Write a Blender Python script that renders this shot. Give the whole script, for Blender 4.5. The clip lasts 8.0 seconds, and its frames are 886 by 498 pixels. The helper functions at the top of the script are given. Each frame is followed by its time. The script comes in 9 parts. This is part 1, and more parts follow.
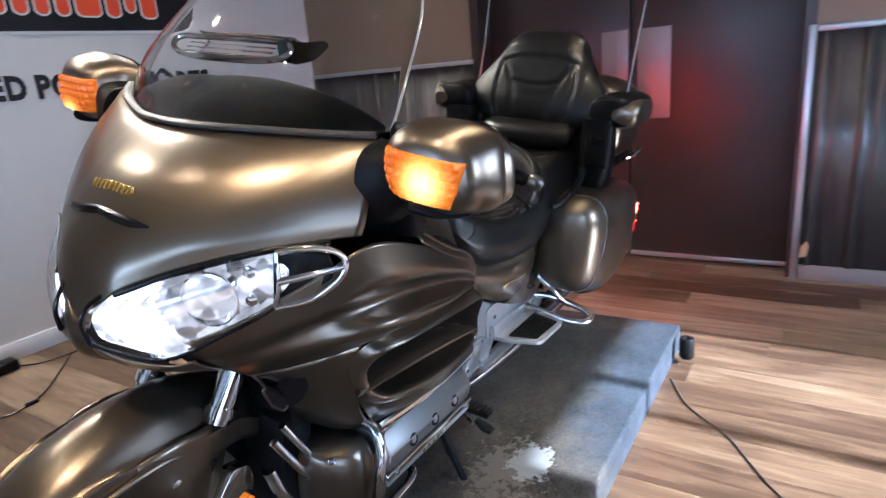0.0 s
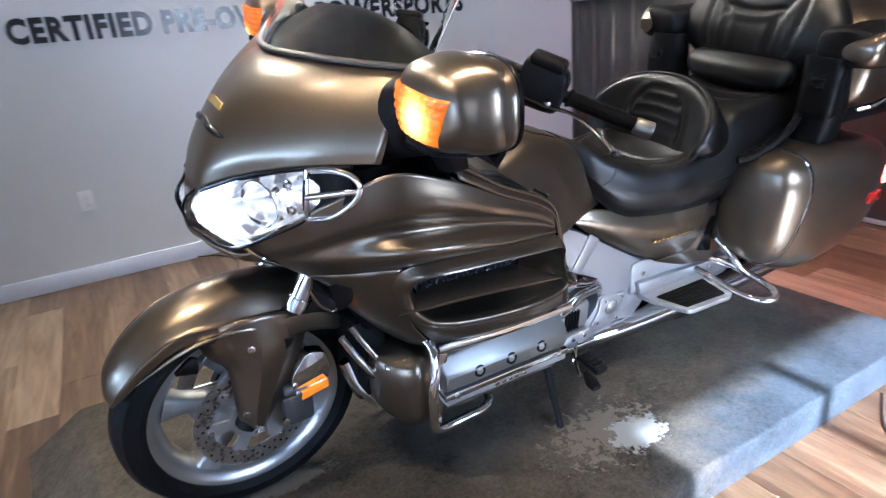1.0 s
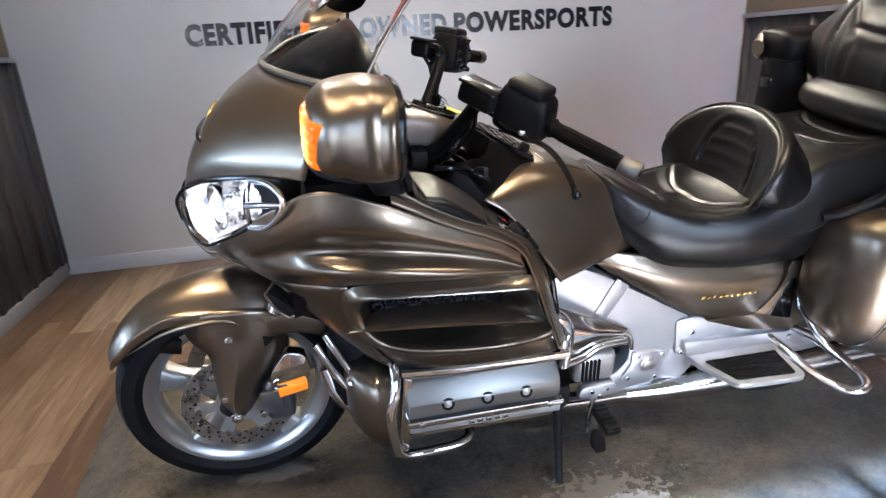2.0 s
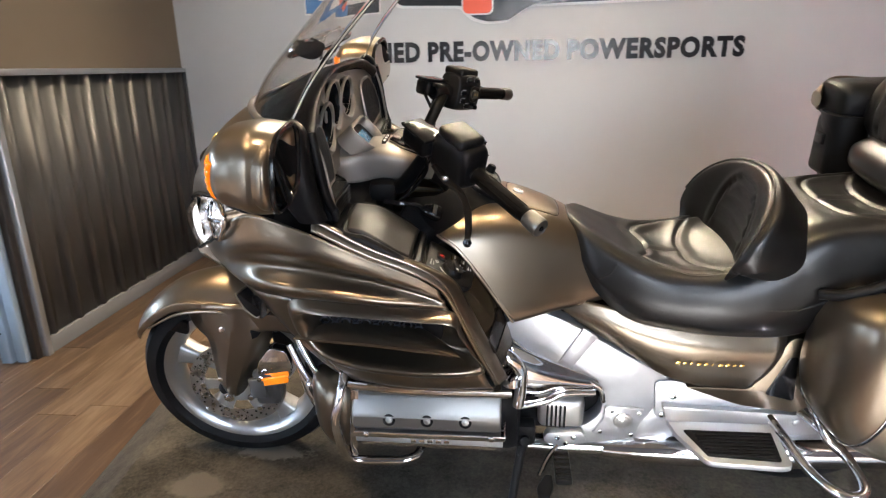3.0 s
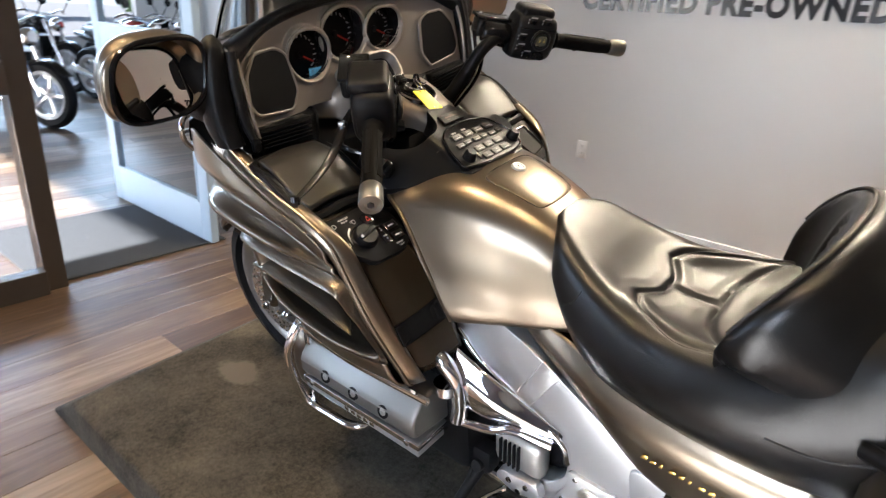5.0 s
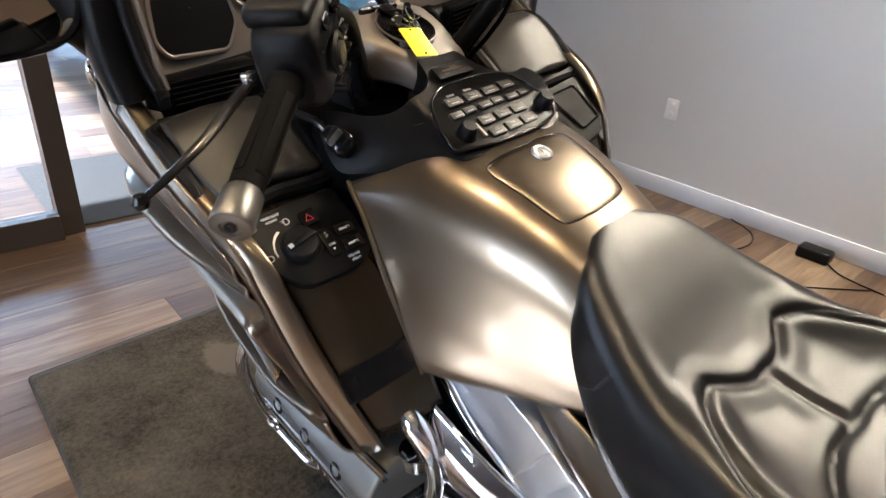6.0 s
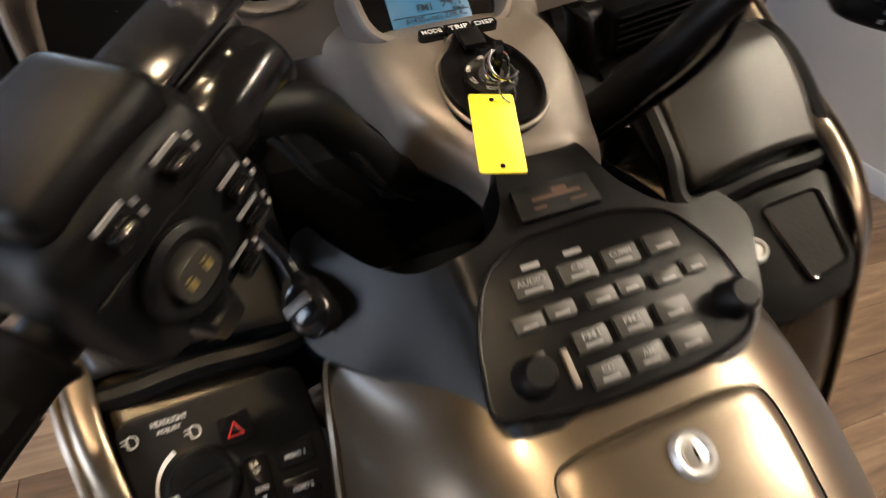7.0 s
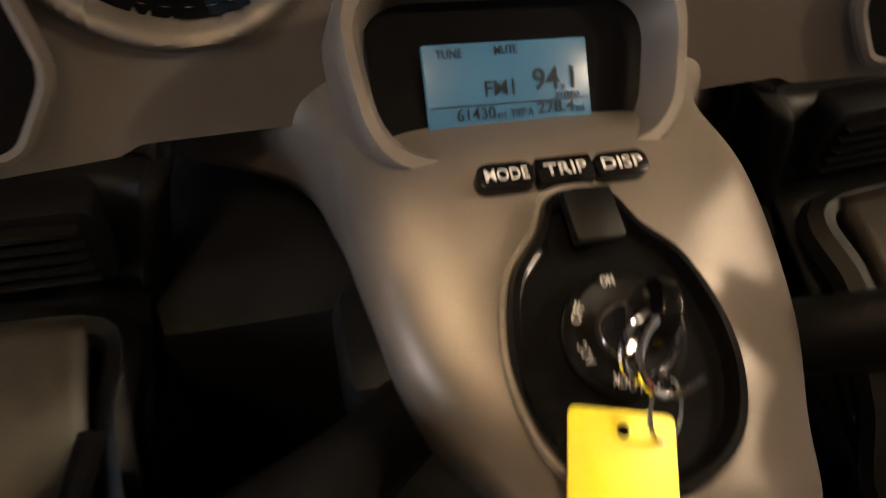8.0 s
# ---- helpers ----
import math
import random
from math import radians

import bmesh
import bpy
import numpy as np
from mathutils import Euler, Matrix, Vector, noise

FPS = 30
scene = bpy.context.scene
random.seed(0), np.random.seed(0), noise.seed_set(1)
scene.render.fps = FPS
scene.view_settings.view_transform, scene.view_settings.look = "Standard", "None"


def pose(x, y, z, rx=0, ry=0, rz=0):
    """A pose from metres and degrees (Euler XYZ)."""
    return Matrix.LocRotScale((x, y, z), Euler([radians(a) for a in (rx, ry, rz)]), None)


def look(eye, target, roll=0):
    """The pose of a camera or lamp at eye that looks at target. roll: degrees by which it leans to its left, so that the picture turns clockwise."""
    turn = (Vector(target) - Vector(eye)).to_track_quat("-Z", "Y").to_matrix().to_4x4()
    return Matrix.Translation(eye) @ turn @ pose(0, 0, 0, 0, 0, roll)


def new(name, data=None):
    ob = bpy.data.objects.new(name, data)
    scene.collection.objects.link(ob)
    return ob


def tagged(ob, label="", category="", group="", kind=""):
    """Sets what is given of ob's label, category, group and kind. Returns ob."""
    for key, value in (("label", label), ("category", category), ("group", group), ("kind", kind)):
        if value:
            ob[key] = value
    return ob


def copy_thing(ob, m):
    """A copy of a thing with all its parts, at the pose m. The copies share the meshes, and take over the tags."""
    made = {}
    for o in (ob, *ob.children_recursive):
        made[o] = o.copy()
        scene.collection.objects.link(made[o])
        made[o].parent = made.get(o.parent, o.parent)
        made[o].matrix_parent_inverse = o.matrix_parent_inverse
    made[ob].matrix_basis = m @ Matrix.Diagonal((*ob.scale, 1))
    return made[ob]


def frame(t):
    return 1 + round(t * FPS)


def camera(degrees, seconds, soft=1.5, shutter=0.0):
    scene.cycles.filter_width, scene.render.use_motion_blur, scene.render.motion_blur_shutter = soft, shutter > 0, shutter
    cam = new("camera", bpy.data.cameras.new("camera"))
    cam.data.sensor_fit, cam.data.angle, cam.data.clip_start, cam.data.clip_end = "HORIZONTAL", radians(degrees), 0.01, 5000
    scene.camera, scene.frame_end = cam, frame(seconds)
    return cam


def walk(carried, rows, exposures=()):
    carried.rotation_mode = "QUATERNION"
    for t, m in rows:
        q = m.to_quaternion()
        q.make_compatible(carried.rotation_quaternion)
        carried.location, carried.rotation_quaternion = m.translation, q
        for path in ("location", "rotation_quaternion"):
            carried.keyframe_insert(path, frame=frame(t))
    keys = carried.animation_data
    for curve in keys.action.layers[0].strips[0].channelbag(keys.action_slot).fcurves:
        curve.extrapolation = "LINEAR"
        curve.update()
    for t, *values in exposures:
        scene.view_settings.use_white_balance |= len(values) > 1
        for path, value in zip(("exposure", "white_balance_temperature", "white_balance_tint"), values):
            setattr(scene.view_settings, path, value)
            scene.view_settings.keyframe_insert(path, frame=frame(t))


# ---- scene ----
LENS, SECONDS = 72.8, 8.0
cam = camera(LENS, SECONDS, soft=1.2, shutter=0.4)
PATH = [
    (0, (0.497, 1.179, 1.327), (-1.112, 0.128, 0.772), -4.9),
    (0.5, (0.339, 1.319, 1.312), (-0.979, -0.046, 0.679), -6.2),
    (1, (0.162, 1.504, 1.302), (-0.732, -0.143, 0.603), -5.0),
    (1.5, (-0.036, 1.599, 1.297), (-0.671, -0.179, 0.635), -6.7),
    (1.7, (-0.136, 1.605, 1.284), (-0.663, -0.214, 0.64), -4.9),
    (2.8, (-0.717, 1.704, 1.338), (-0.631, -0.202, 0.736), -1.9),
    (3, (-0.802, 1.722, 1.347), (-0.62, -0.184, 0.768), -1.0),
    (3.5, (-0.979, 1.664, 1.32), (-0.587, -0.213, 0.754), -3.8),
    (4, (-1.204, 1.501, 1.312), (-0.737, -0.325, 0.643), 0.7),
    (4.5, (-1.354, 1.369, 1.305), (-0.565, -0.329, 0.601), -0.8),
    (5, (-1.511, 1.185, 1.322), (-0.352, -0.269, 0.585), 3.5),
    (5.2, (-1.521, 1.105, 1.311), (-0.304, -0.28, 0.536), 3.7),
    (6.3, (-1.233, 0.643, 1.273), (0.097, -0.479, 0.287), 5.7),
    (6.5, (-1.159, 0.563, 1.272), (0.241, -0.43, 0.246), 6.0),
    (7, (-0.982, 0.378, 1.339), (0.43, -0.329, 0.112), 7.2),
    (7.5, (-0.803, 0.315, 1.32), (0.576, -0.265, -0.008), 8.8),
    (7.8, (-0.722, 0.287, 1.308), (0.618, -0.301, -0.056), 11.7),
    (8, (-0.67, 0.274, 1.309), (0.596, -0.353, -0.107), 17.2),
]
walk(cam, [(t, look(eye, target, roll)) for t, eye, target, roll in PATH],
     [(0.0, 3.28, 5200, 11), (0.75, 3.64, 5130, 10.5), (1.5, 3.84, 5230, 10), (3.0, 3.88, 6250, 10), (5.0, 3.88, 6150, 9.5), (6.5, 3.72, 5750, 9), (7.0, 3.66, 6100, 10.5), (8.0, 3.08, 7000, 13)])

# ---- light ----
SUN_HEIGHT = 28.0
world = bpy.data.worlds.new("daylight")
scene.world = world
world.use_nodes = True
wn = world.node_tree.nodes
sky = wn.new("ShaderNodeTexSky")
sky.sky_type, sky.sun_disc, sky.air_density = "NISHITA", False, 0.5
sky.sun_elevation, sky.sun_rotation = radians(SUN_HEIGHT), 0.0
wn["Background"].inputs["Strength"].default_value = 0.05
world.node_tree.links.new(sky.outputs["Color"], wn["Background"].inputs["Color"])
sun = new("sun", bpy.data.lights.new("sun", "SUN"))
sun.data.energy, sun.data.angle, sun.data.color = 3.7, radians(0.7), (1.0, 0.97, 0.94)
sun.matrix_world = look((0, 9, 8), (0, 9 - math.cos(radians(SUN_HEIGHT)), 8 - math.sin(radians(SUN_HEIGHT))))


from mathutils.bvhtree import BVHTree


# ---- mesh tools ----
def cr(pts, n, closed=False):
    """A smooth curve of n points through pts."""
    p = np.array(pts, float)
    k = len(p)
    if k == 2 and not closed:
        return [p[0] + (p[1] - p[0]) * i / (n - 1) for i in range(n)]
    out = []
    for i in range(n):
        s = i * k / n if closed else i * (k - 1) / (n - 1)
        j = int(s) if closed else min(int(s), k - 2)
        f = s - j
        if closed:
            a, b, c, d = p[(j - 1) % k], p[j % k], p[(j + 1) % k], p[(j + 2) % k]
        else:
            b, c = p[j], p[j + 1]
            a = p[j - 1] if j > 0 else 2 * b - c
            d = p[j + 2] if j + 2 < k else 2 * c - b
        out.append(b + 0.5 * f * (c - a + f * (2 * a - 5 * b + 4 * c - d + f * (3 * (b - c) + d - a))))
    return out


def grid_bm(g, wrap=False, cap=False):
    """A bmesh from rows of points; wrap closes each row on itself, cap closes the ends."""
    bm = bmesh.new()
    vs = [[bm.verts.new(p) for p in row] for row in g]
    m = len(g[0])
    for i in range(len(g) - 1):
        for j in range(m if wrap else m - 1):
            q = (vs[i][j], vs[i][(j + 1) % m], vs[i + 1][(j + 1) % m], vs[i + 1][j])
            bm.faces.new(q)
    if cap:
        bm.faces.new(vs[0][::-1])
        bm.faces.new(vs[-1])
    bmesh.ops.remove_doubles(bm, verts=bm.verts, dist=1e-5)
    bmesh.ops.recalc_face_normals(bm, faces=bm.faces)
    return bm


def net(rows, nu=24, nv=16):
    """A smooth sheet through rows of points."""
    a = [cr(r, nu) for r in rows]
    cols = [cr([a[i][j] for i in range(len(a))], nv) for j in range(nu)]
    return grid_bm([[cols[j][i] for j in range(nu)] for i in range(nv)])


def ring(c, a, b, ra, rb, k=2.0, n=28):
    """A rounded loop round c in the directions a and b; k above 2 squares it."""
    c, a, b = np.array(c, float), np.array(a, float), np.array(b, float)
    out = []
    for i in range(n):
        t = 2 * math.pi * i / n
        x, y = math.cos(t), math.sin(t)
        out.append(c + a * ra * math.copysign(abs(x) ** (2 / k), x) + b * rb * math.copysign(abs(y) ** (2 / k), y))
    return out


def loft(rings, m=24, smooth=True):
    n = len(rings[0])
    if smooth:
        cols = [cr([r[j] for r in rings], m) for j in range(n)]
        rings = [[cols[j][i] for j in range(n)] for i in range(m)]
    return grid_bm(rings, wrap=True, cap=True)


def tube(pts, r, n=10, seg=None, closed=False, flat=1.0, up=(0, 0, 1)):
    """A pipe along a smooth curve. r: one radius or one for each point; flat squashes it along up."""
    k = len(pts)
    seg = seg or max(2, (k - 1) * 6 + 1)
    path = cr(pts, seg, closed)
    rad = [r] * seg if np.isscalar(r) else [float(q[0]) for q in cr([(v, 0, 0) for v in r], seg, closed)]
    rows, prev = [], None
    for i in range(seg):
        a = path[(i - 1) % seg] if closed or i > 0 else path[i]
        b = path[(i + 1) % seg] if closed or i < seg - 1 else path[i]
        t = np.array(b) - np.array(a)
        t /= np.linalg.norm(t) + 1e-9
        if prev is None:
            u = np.array(up, float)
            if abs(np.dot(u, t)) > 0.95:
                u = np.array((1.0, 0, 0))
        else:
            u = prev
        u = u - t * np.dot(u, t)
        u /= np.linalg.norm(u) + 1e-9
        prev = u
        w = np.cross(t, u)
        rows.append([path[i] + rad[i] * (flat * u * math.cos(2 * math.pi * j / n) + w * math.sin(2 * math.pi * j / n)) for j in range(n)])
    if closed:
        rows.append(rows[0])
        return grid_bm(rows, wrap=True)
    return grid_bm(rows, wrap=True, cap=True)


def lathe(profile, n=48, axis="y", closed=False):
    """A turned body; profile: (radius, height along the axis)."""
    rows = []
    for i in range(n + 1):
        t = 2 * math.pi * i / n
        row = []
        for r, h in (list(profile) + [profile[0]] if closed else profile):
            x, y = r * math.cos(t), r * math.sin(t)
            row.append({"y": (x, h, y), "x": (h, x, y), "z": (x, y, h)}[axis])
        rows.append(row)
    return grid_bm(rows)


def prism(outline, a0, a1, axis="y", bevel=0.0, segs=2):
    """A flat outline given thickness along an axis."""
    bm = bmesh.new()

    def put(p, h):
        return {"y": (p[0], h, p[1]), "x": (h, p[0], p[1]), "z": (p[0], p[1], h)}[axis]
    lo = [bm.verts.new(put(p, a0)) for p in outline]
    hi = [bm.verts.new(put(p, a1)) for p in outline]
    n = len(outline)
    bm.faces.new(lo[::-1])
    bm.faces.new(hi)
    for i in range(n):
        bm.faces.new((lo[i], lo[(i + 1) % n], hi[(i + 1) % n], hi[i]))
    bmesh.ops.recalc_face_normals(bm, faces=bm.faces)
    if bevel:
        bmesh.ops.bevel(bm, geom=list(bm.edges), offset=bevel, segments=segs, affect="EDGES", profile=0.5, clamp_overlap=True)
    return bm


def box(c, s, bevel=0.0, segs=2):
    bm = bmesh.new()
    bmesh.ops.create_cube(bm, size=1.0)
    bmesh.ops.scale(bm, vec=s, verts=bm.verts)
    if bevel:
        bmesh.ops.bevel(bm, geom=list(bm.edges), offset=bevel, segments=segs, affect="EDGES", profile=0.5, clamp_overlap=True)
    bmesh.ops.translate(bm, vec=c, verts=bm.verts)
    return bm


def disc(c, nrm, r, h, n=20, bevel=0.0):
    """A short round pin at c along nrm."""
    bm = bmesh.new()
    bmesh.ops.create_cone(bm, cap_ends=True, segments=n, radius1=r, radius2=r, depth=h)
    if bevel:
        bmesh.ops.bevel(bm, geom=[e for e in bm.edges if abs(e.verts[0].co.z - e.verts[1].co.z) < 1e-6], offset=bevel, segments=2, affect="EDGES", profile=0.5)
    q = Vector((0, 0, 1)).rotation_difference(Vector(nrm))
    bmesh.ops.transform(bm, matrix=Matrix.Translation(c) @ q.to_matrix().to_4x4(), verts=bm.verts)
    return bm


def moved(bm, m):
    bmesh.ops.transform(bm, matrix=m, verts=bm.verts)
    return bm


def mirrored(bm):
    """A copy for the other side of the machine."""
    b2 = bm.copy()
    for v in b2.verts:
        v.co.y = -v.co.y
    bmesh.ops.reverse_faces(b2, faces=b2.faces)
    return b2


def merged(*bms):
    out = bmesh.new()
    me = bpy.data.meshes.new("scratch")
    for b in bms:
        b.to_mesh(me)
        out.from_mesh(me)
        b.free()
    bpy.data.meshes.remove(me)
    return out


def rounded(outline, r=0.01, n=4):
    """An outline with its corners rounded."""
    out, k = [], len(outline)
    for i in range(k):
        a, b, c = (np.array(outline[j % k], float) for j in (i - 1, i, i + 1))
        u, w = a - b, c - b
        d = min(r, 0.45 * np.linalg.norm(u), 0.45 * np.linalg.norm(w))
        p, q = b + u / np.linalg.norm(u) * d, b + w / np.linalg.norm(w) * d
        for j in range(n + 1):
            f = j / n
            out.append(tuple((1 - f) ** 2 * p + 2 * f * (1 - f) * b + f * f * q))
    return out


def bvh_of(bm):
    return BVHTree.FromBMesh(bm)


def cast(tree, p, d, lift=0.0):
    """Where a ray from p along d meets a surface, lifted off it."""
    d = Vector(d).normalized()
    hit, nrm, _, _ = tree.ray_cast(Vector(p), d)
    return tuple(hit - d * lift) if hit else None


def part(name, bm, material, parent=None, label="", thick=0.0, bevel=0.0, sharp=40):
    """Links a bmesh as one mesh object under a thing or a part."""
    for f in bm.faces:
        f.smooth = True
    me = bpy.data.meshes.new(name)
    bm.to_mesh(me)
    bm.free()
    me.set_sharp_from_angle(angle=radians(sharp))
    me.materials.append(material)
    ob = new(name, me)
    if thick:
        m = ob.modifiers.new("thickness", "SOLIDIFY")
        m.thickness, m.offset = thick, -1.0
    if bevel:
        m = ob.modifiers.new("edges", "BEVEL")
        m.width, m.segments, m.limit_method = bevel, 2, "ANGLE"
    if parent:
        ob.parent = parent
    if label:
        tagged(ob, label)
    return ob


def thing(name, label, category, m=None, group=""):
    ob = new(name)
    ob.empty_display_size = 0.1
    if m is not None:
        ob.matrix_world = m
    return tagged(ob, label, category, group)


def letters(text, height, width, depth, bold=0.0, gap=1.0):
    """Raised lettering in the xy plane, from 0 to width and 0 to height."""
    cu = bpy.data.curves.new("letters", "FONT")
    cu.body, cu.extrude, cu.offset, cu.space_character = text, depth / 2, bold, gap
    cu.resolution_u = 3
    ob = bpy.data.objects.new("letters", cu)
    me = bpy.data.meshes.new_from_object(ob)
    bm = bmesh.new()
    bm.from_mesh(me)
    bpy.data.objects.remove(ob)
    bpy.data.curves.remove(cu)
    bpy.data.meshes.remove(me)
    lo = [min(v.co[i] for v in bm.verts) for i in range(2)]
    hi = [max(v.co[i] for v in bm.verts) for i in range(2)]
    for v in bm.verts:
        v.co.x = (v.co.x - lo[0]) / (hi[0] - lo[0]) * width
        v.co.y = (v.co.y - lo[1]) / (hi[1] - lo[1]) * height
    return bm


# ---- materials ----
def mat(name, color, rough=0.5, metal=0.0, coat=0.0, bump=0.0, grain=200.0, vary=0.0, vscale=6.0, rvary=0.0, spec=0.5, emit=0.0, ecolor=None, transmission=0.0, ior=1.45, alpha=1.0, coat_rough=0.03, rand=0.0, tint=None):
    """A surface with its colour varied at two sizes and a fine relief."""
    m = bpy.data.materials.new(name)
    m.use_nodes = True
    nt = m.node_tree
    b = nt.nodes["Principled BSDF"]
    b.inputs["Base Color"].default_value = (*color, 1)
    b.inputs["Roughness"].default_value = rough
    b.inputs["Metallic"].default_value = metal
    b.inputs["Coat Weight"].default_value = coat
    b.inputs["Coat Roughness"].default_value = coat_rough
    b.inputs["Specular IOR Level"].default_value = spec
    b.inputs["IOR"].default_value = ior
    b.inputs["Transmission Weight"].default_value = transmission
    b.inputs["Alpha"].default_value = alpha
    if emit:
        b.inputs["Emission Color"].default_value = (*(ecolor or color), 1)
        b.inputs["Emission Strength"].default_value = emit
    if not (bump or vary or rvary or rand):
        return m
    co = nt.nodes.new("ShaderNodeTexCoord")
    if vary or rvary or rand:
        n1 = nt.nodes.new("ShaderNodeTexNoise")
        n1.inputs["Scale"].default_value, n1.inputs["Detail"].default_value, n1.inputs["Roughness"].default_value = vscale, 6, 0.65
        nt.links.new(co.outputs["Object"], n1.inputs["Vector"])
        if vary or rand:
            mix = nt.nodes.new("ShaderNodeMix")
            mix.data_type = "RGBA"
            t2 = tint or tuple(min(1, c * 1.0) for c in color)
            mix.inputs["A"].default_value = (*[c * (1 - vary) for c in color], 1)
            mix.inputs["B"].default_value = (*[min(1, c * (1 + vary)) for c in t2], 1)
            nt.links.new(n1.outputs["Fac"], mix.inputs["Factor"])
            last = mix.outputs["Result"]
            if rand:
                info = nt.nodes.new("ShaderNodeObjectInfo")
                hsv = nt.nodes.new("ShaderNodeHueSaturation")
                mr = nt.nodes.new("ShaderNodeMapRange")
                mr.inputs["To Min"].default_value, mr.inputs["To Max"].default_value = 1 - rand, 1 + rand
                nt.links.new(info.outputs["Random"], mr.inputs["Value"])
                nt.links.new(mr.outputs["Result"], hsv.inputs["Value"])
                nt.links.new(last, hsv.inputs["Color"])
                last = hsv.outputs["Color"]
            nt.links.new(last, b.inputs["Base Color"])
        if rvary:
            mr = nt.nodes.new("ShaderNodeMapRange")
            mr.inputs["From Min"].default_value, mr.inputs["From Max"].default_value = 0.3, 0.7
            mr.inputs["To Min"].default_value, mr.inputs["To Max"].default_value = max(0, rough - rvary), rough + rvary
            nt.links.new(n1.outputs["Fac"], mr.inputs["Value"])
            nt.links.new(mr.outputs["Result"], b.inputs["Roughness"])
    if bump:
        n2 = nt.nodes.new("ShaderNodeTexNoise")
        n2.inputs["Scale"].default_value, n2.inputs["Detail"].default_value = grain, 3
        bp = nt.nodes.new("ShaderNodeBump")
        bp.inputs["Strength"].default_value, bp.inputs["Distance"].default_value = bump, 0.002
        nt.links.new(co.outputs["Object"], n2.inputs["Vector"])
        nt.links.new(n2.outputs["Fac"], bp.inputs["Height"])
        nt.links.new(bp.outputs["Normal"], b.inputs["Normal"])
    return m


def lamp_lens(name, color, centre, reach, low, high, rim, hot):
    """A coloured lens lit from behind by a bulb near centre, on either side of the machine."""
    m = mat(name, color, 0.15, 0.0, coat=0.4)
    nt = m.node_tree
    b = nt.nodes["Principled BSDF"]
    co = nt.nodes.new("ShaderNodeTexCoord")
    sp = nt.nodes.new("ShaderNodeSeparateXYZ")
    fl = nt.nodes.new("ShaderNodeMath")
    fl.operation = "ABSOLUTE"
    cm = nt.nodes.new("ShaderNodeCombineXYZ")
    nt.links.new(co.outputs["Object"], sp.inputs[0])
    nt.links.new(sp.outputs["Y"], fl.inputs[0])
    nt.links.new(sp.outputs["X"], cm.inputs["X"])
    nt.links.new(fl.outputs[0], cm.inputs["Y"])
    nt.links.new(sp.outputs["Z"], cm.inputs["Z"])
    ds = nt.nodes.new("ShaderNodeVectorMath")
    ds.operation = "DISTANCE"
    ds.inputs[1].default_value = centre
    nt.links.new(cm.outputs[0], ds.inputs[0])
    mr = nt.nodes.new("ShaderNodeMapRange")
    mr.interpolation_type = "SMOOTHSTEP"
    mr.inputs["From Min"].default_value, mr.inputs["From Max"].default_value = 0.0, reach
    mr.inputs["To Min"].default_value, mr.inputs["To Max"].default_value = 1.0, 0.0
    nt.links.new(ds.outputs["Value"], mr.inputs["Value"])
    st = nt.nodes.new("ShaderNodeMapRange")
    st.inputs["To Min"].default_value, st.inputs["To Max"].default_value = low, high
    nt.links.new(mr.outputs["Result"], st.inputs["Value"])
    mx = nt.nodes.new("ShaderNodeMix")
    mx.data_type = "RGBA"
    mx.inputs["A"].default_value, mx.inputs["B"].default_value = (*rim, 1), (*hot, 1)
    nt.links.new(mr.outputs["Result"], mx.inputs["Factor"])
    nt.links.new(mx.outputs["Result"], b.inputs["Emission Color"])
    nt.links.new(st.outputs["Result"], b.inputs["Emission Strength"])
    return m


def glowing_reflector(name, low, high):
    """A faceted reflector bowl; the bulb's light on it is put in as emission."""
    m = mat(name, (0.85, 0.85, 0.88), 0.2, 0.9)
    nt = m.node_tree
    b = nt.nodes["Principled BSDF"]
    co = nt.nodes.new("ShaderNodeTexCoord")
    vo = nt.nodes.new("ShaderNodeTexVoronoi")
    vo.inputs["Scale"].default_value = 46
    nz = nt.nodes.new("ShaderNodeTexNoise")
    nz.inputs["Scale"].default_value, nz.inputs["Detail"].default_value = 38, 4
    ad = nt.nodes.new("ShaderNodeMath")
    ad.operation = "MULTIPLY"
    nt.links.new(co.outputs["Object"], vo.inputs["Vector"])
    nt.links.new(co.outputs["Object"], nz.inputs["Vector"])
    nt.links.new(vo.outputs["Color"], ad.inputs[0])
    nt.links.new(nz.outputs["Fac"], ad.inputs[1])
    mr = nt.nodes.new("ShaderNodeMapRange")
    mr.inputs["From Min"].default_value, mr.inputs["From Max"].default_value = 0.08, 0.42
    mr.inputs["To Min"].default_value, mr.inputs["To Max"].default_value = low, high
    nt.links.new(ad.outputs[0], mr.inputs["Value"])
    b.inputs["Emission Color"].default_value = (1.0, 0.95, 0.93, 1)
    nt.links.new(mr.outputs["Result"], b.inputs["Emission Strength"])
    return m


PAINT = mat("bronze_metallic_paint", (0.172, 0.139, 0.102), 0.29, 0.92, coat=0.25, vary=0.07, vscale=1100, rvary=0.01, coat_rough=0.02)
SILVER = mat("silver_painted_aluminium", (0.45, 0.455, 0.47), 0.42, 0.75, vary=0.05, vscale=40, bump=0.03, grain=600, rvary=0.05)
DASH = mat("satin_titanium_plastic", (0.185, 0.164, 0.146), 0.42, 0.45, vary=0.05, vscale=500, rvary=0.05)
CHROME = mat("chrome", (0.86, 0.86, 0.88), 0.06, 1.0, vary=0.03, vscale=12, rvary=0.03)
ALLOY = mat("machined_alloy", (0.50, 0.495, 0.49), 0.30, 0.95, vary=0.02, vscale=30, rvary=0.02)
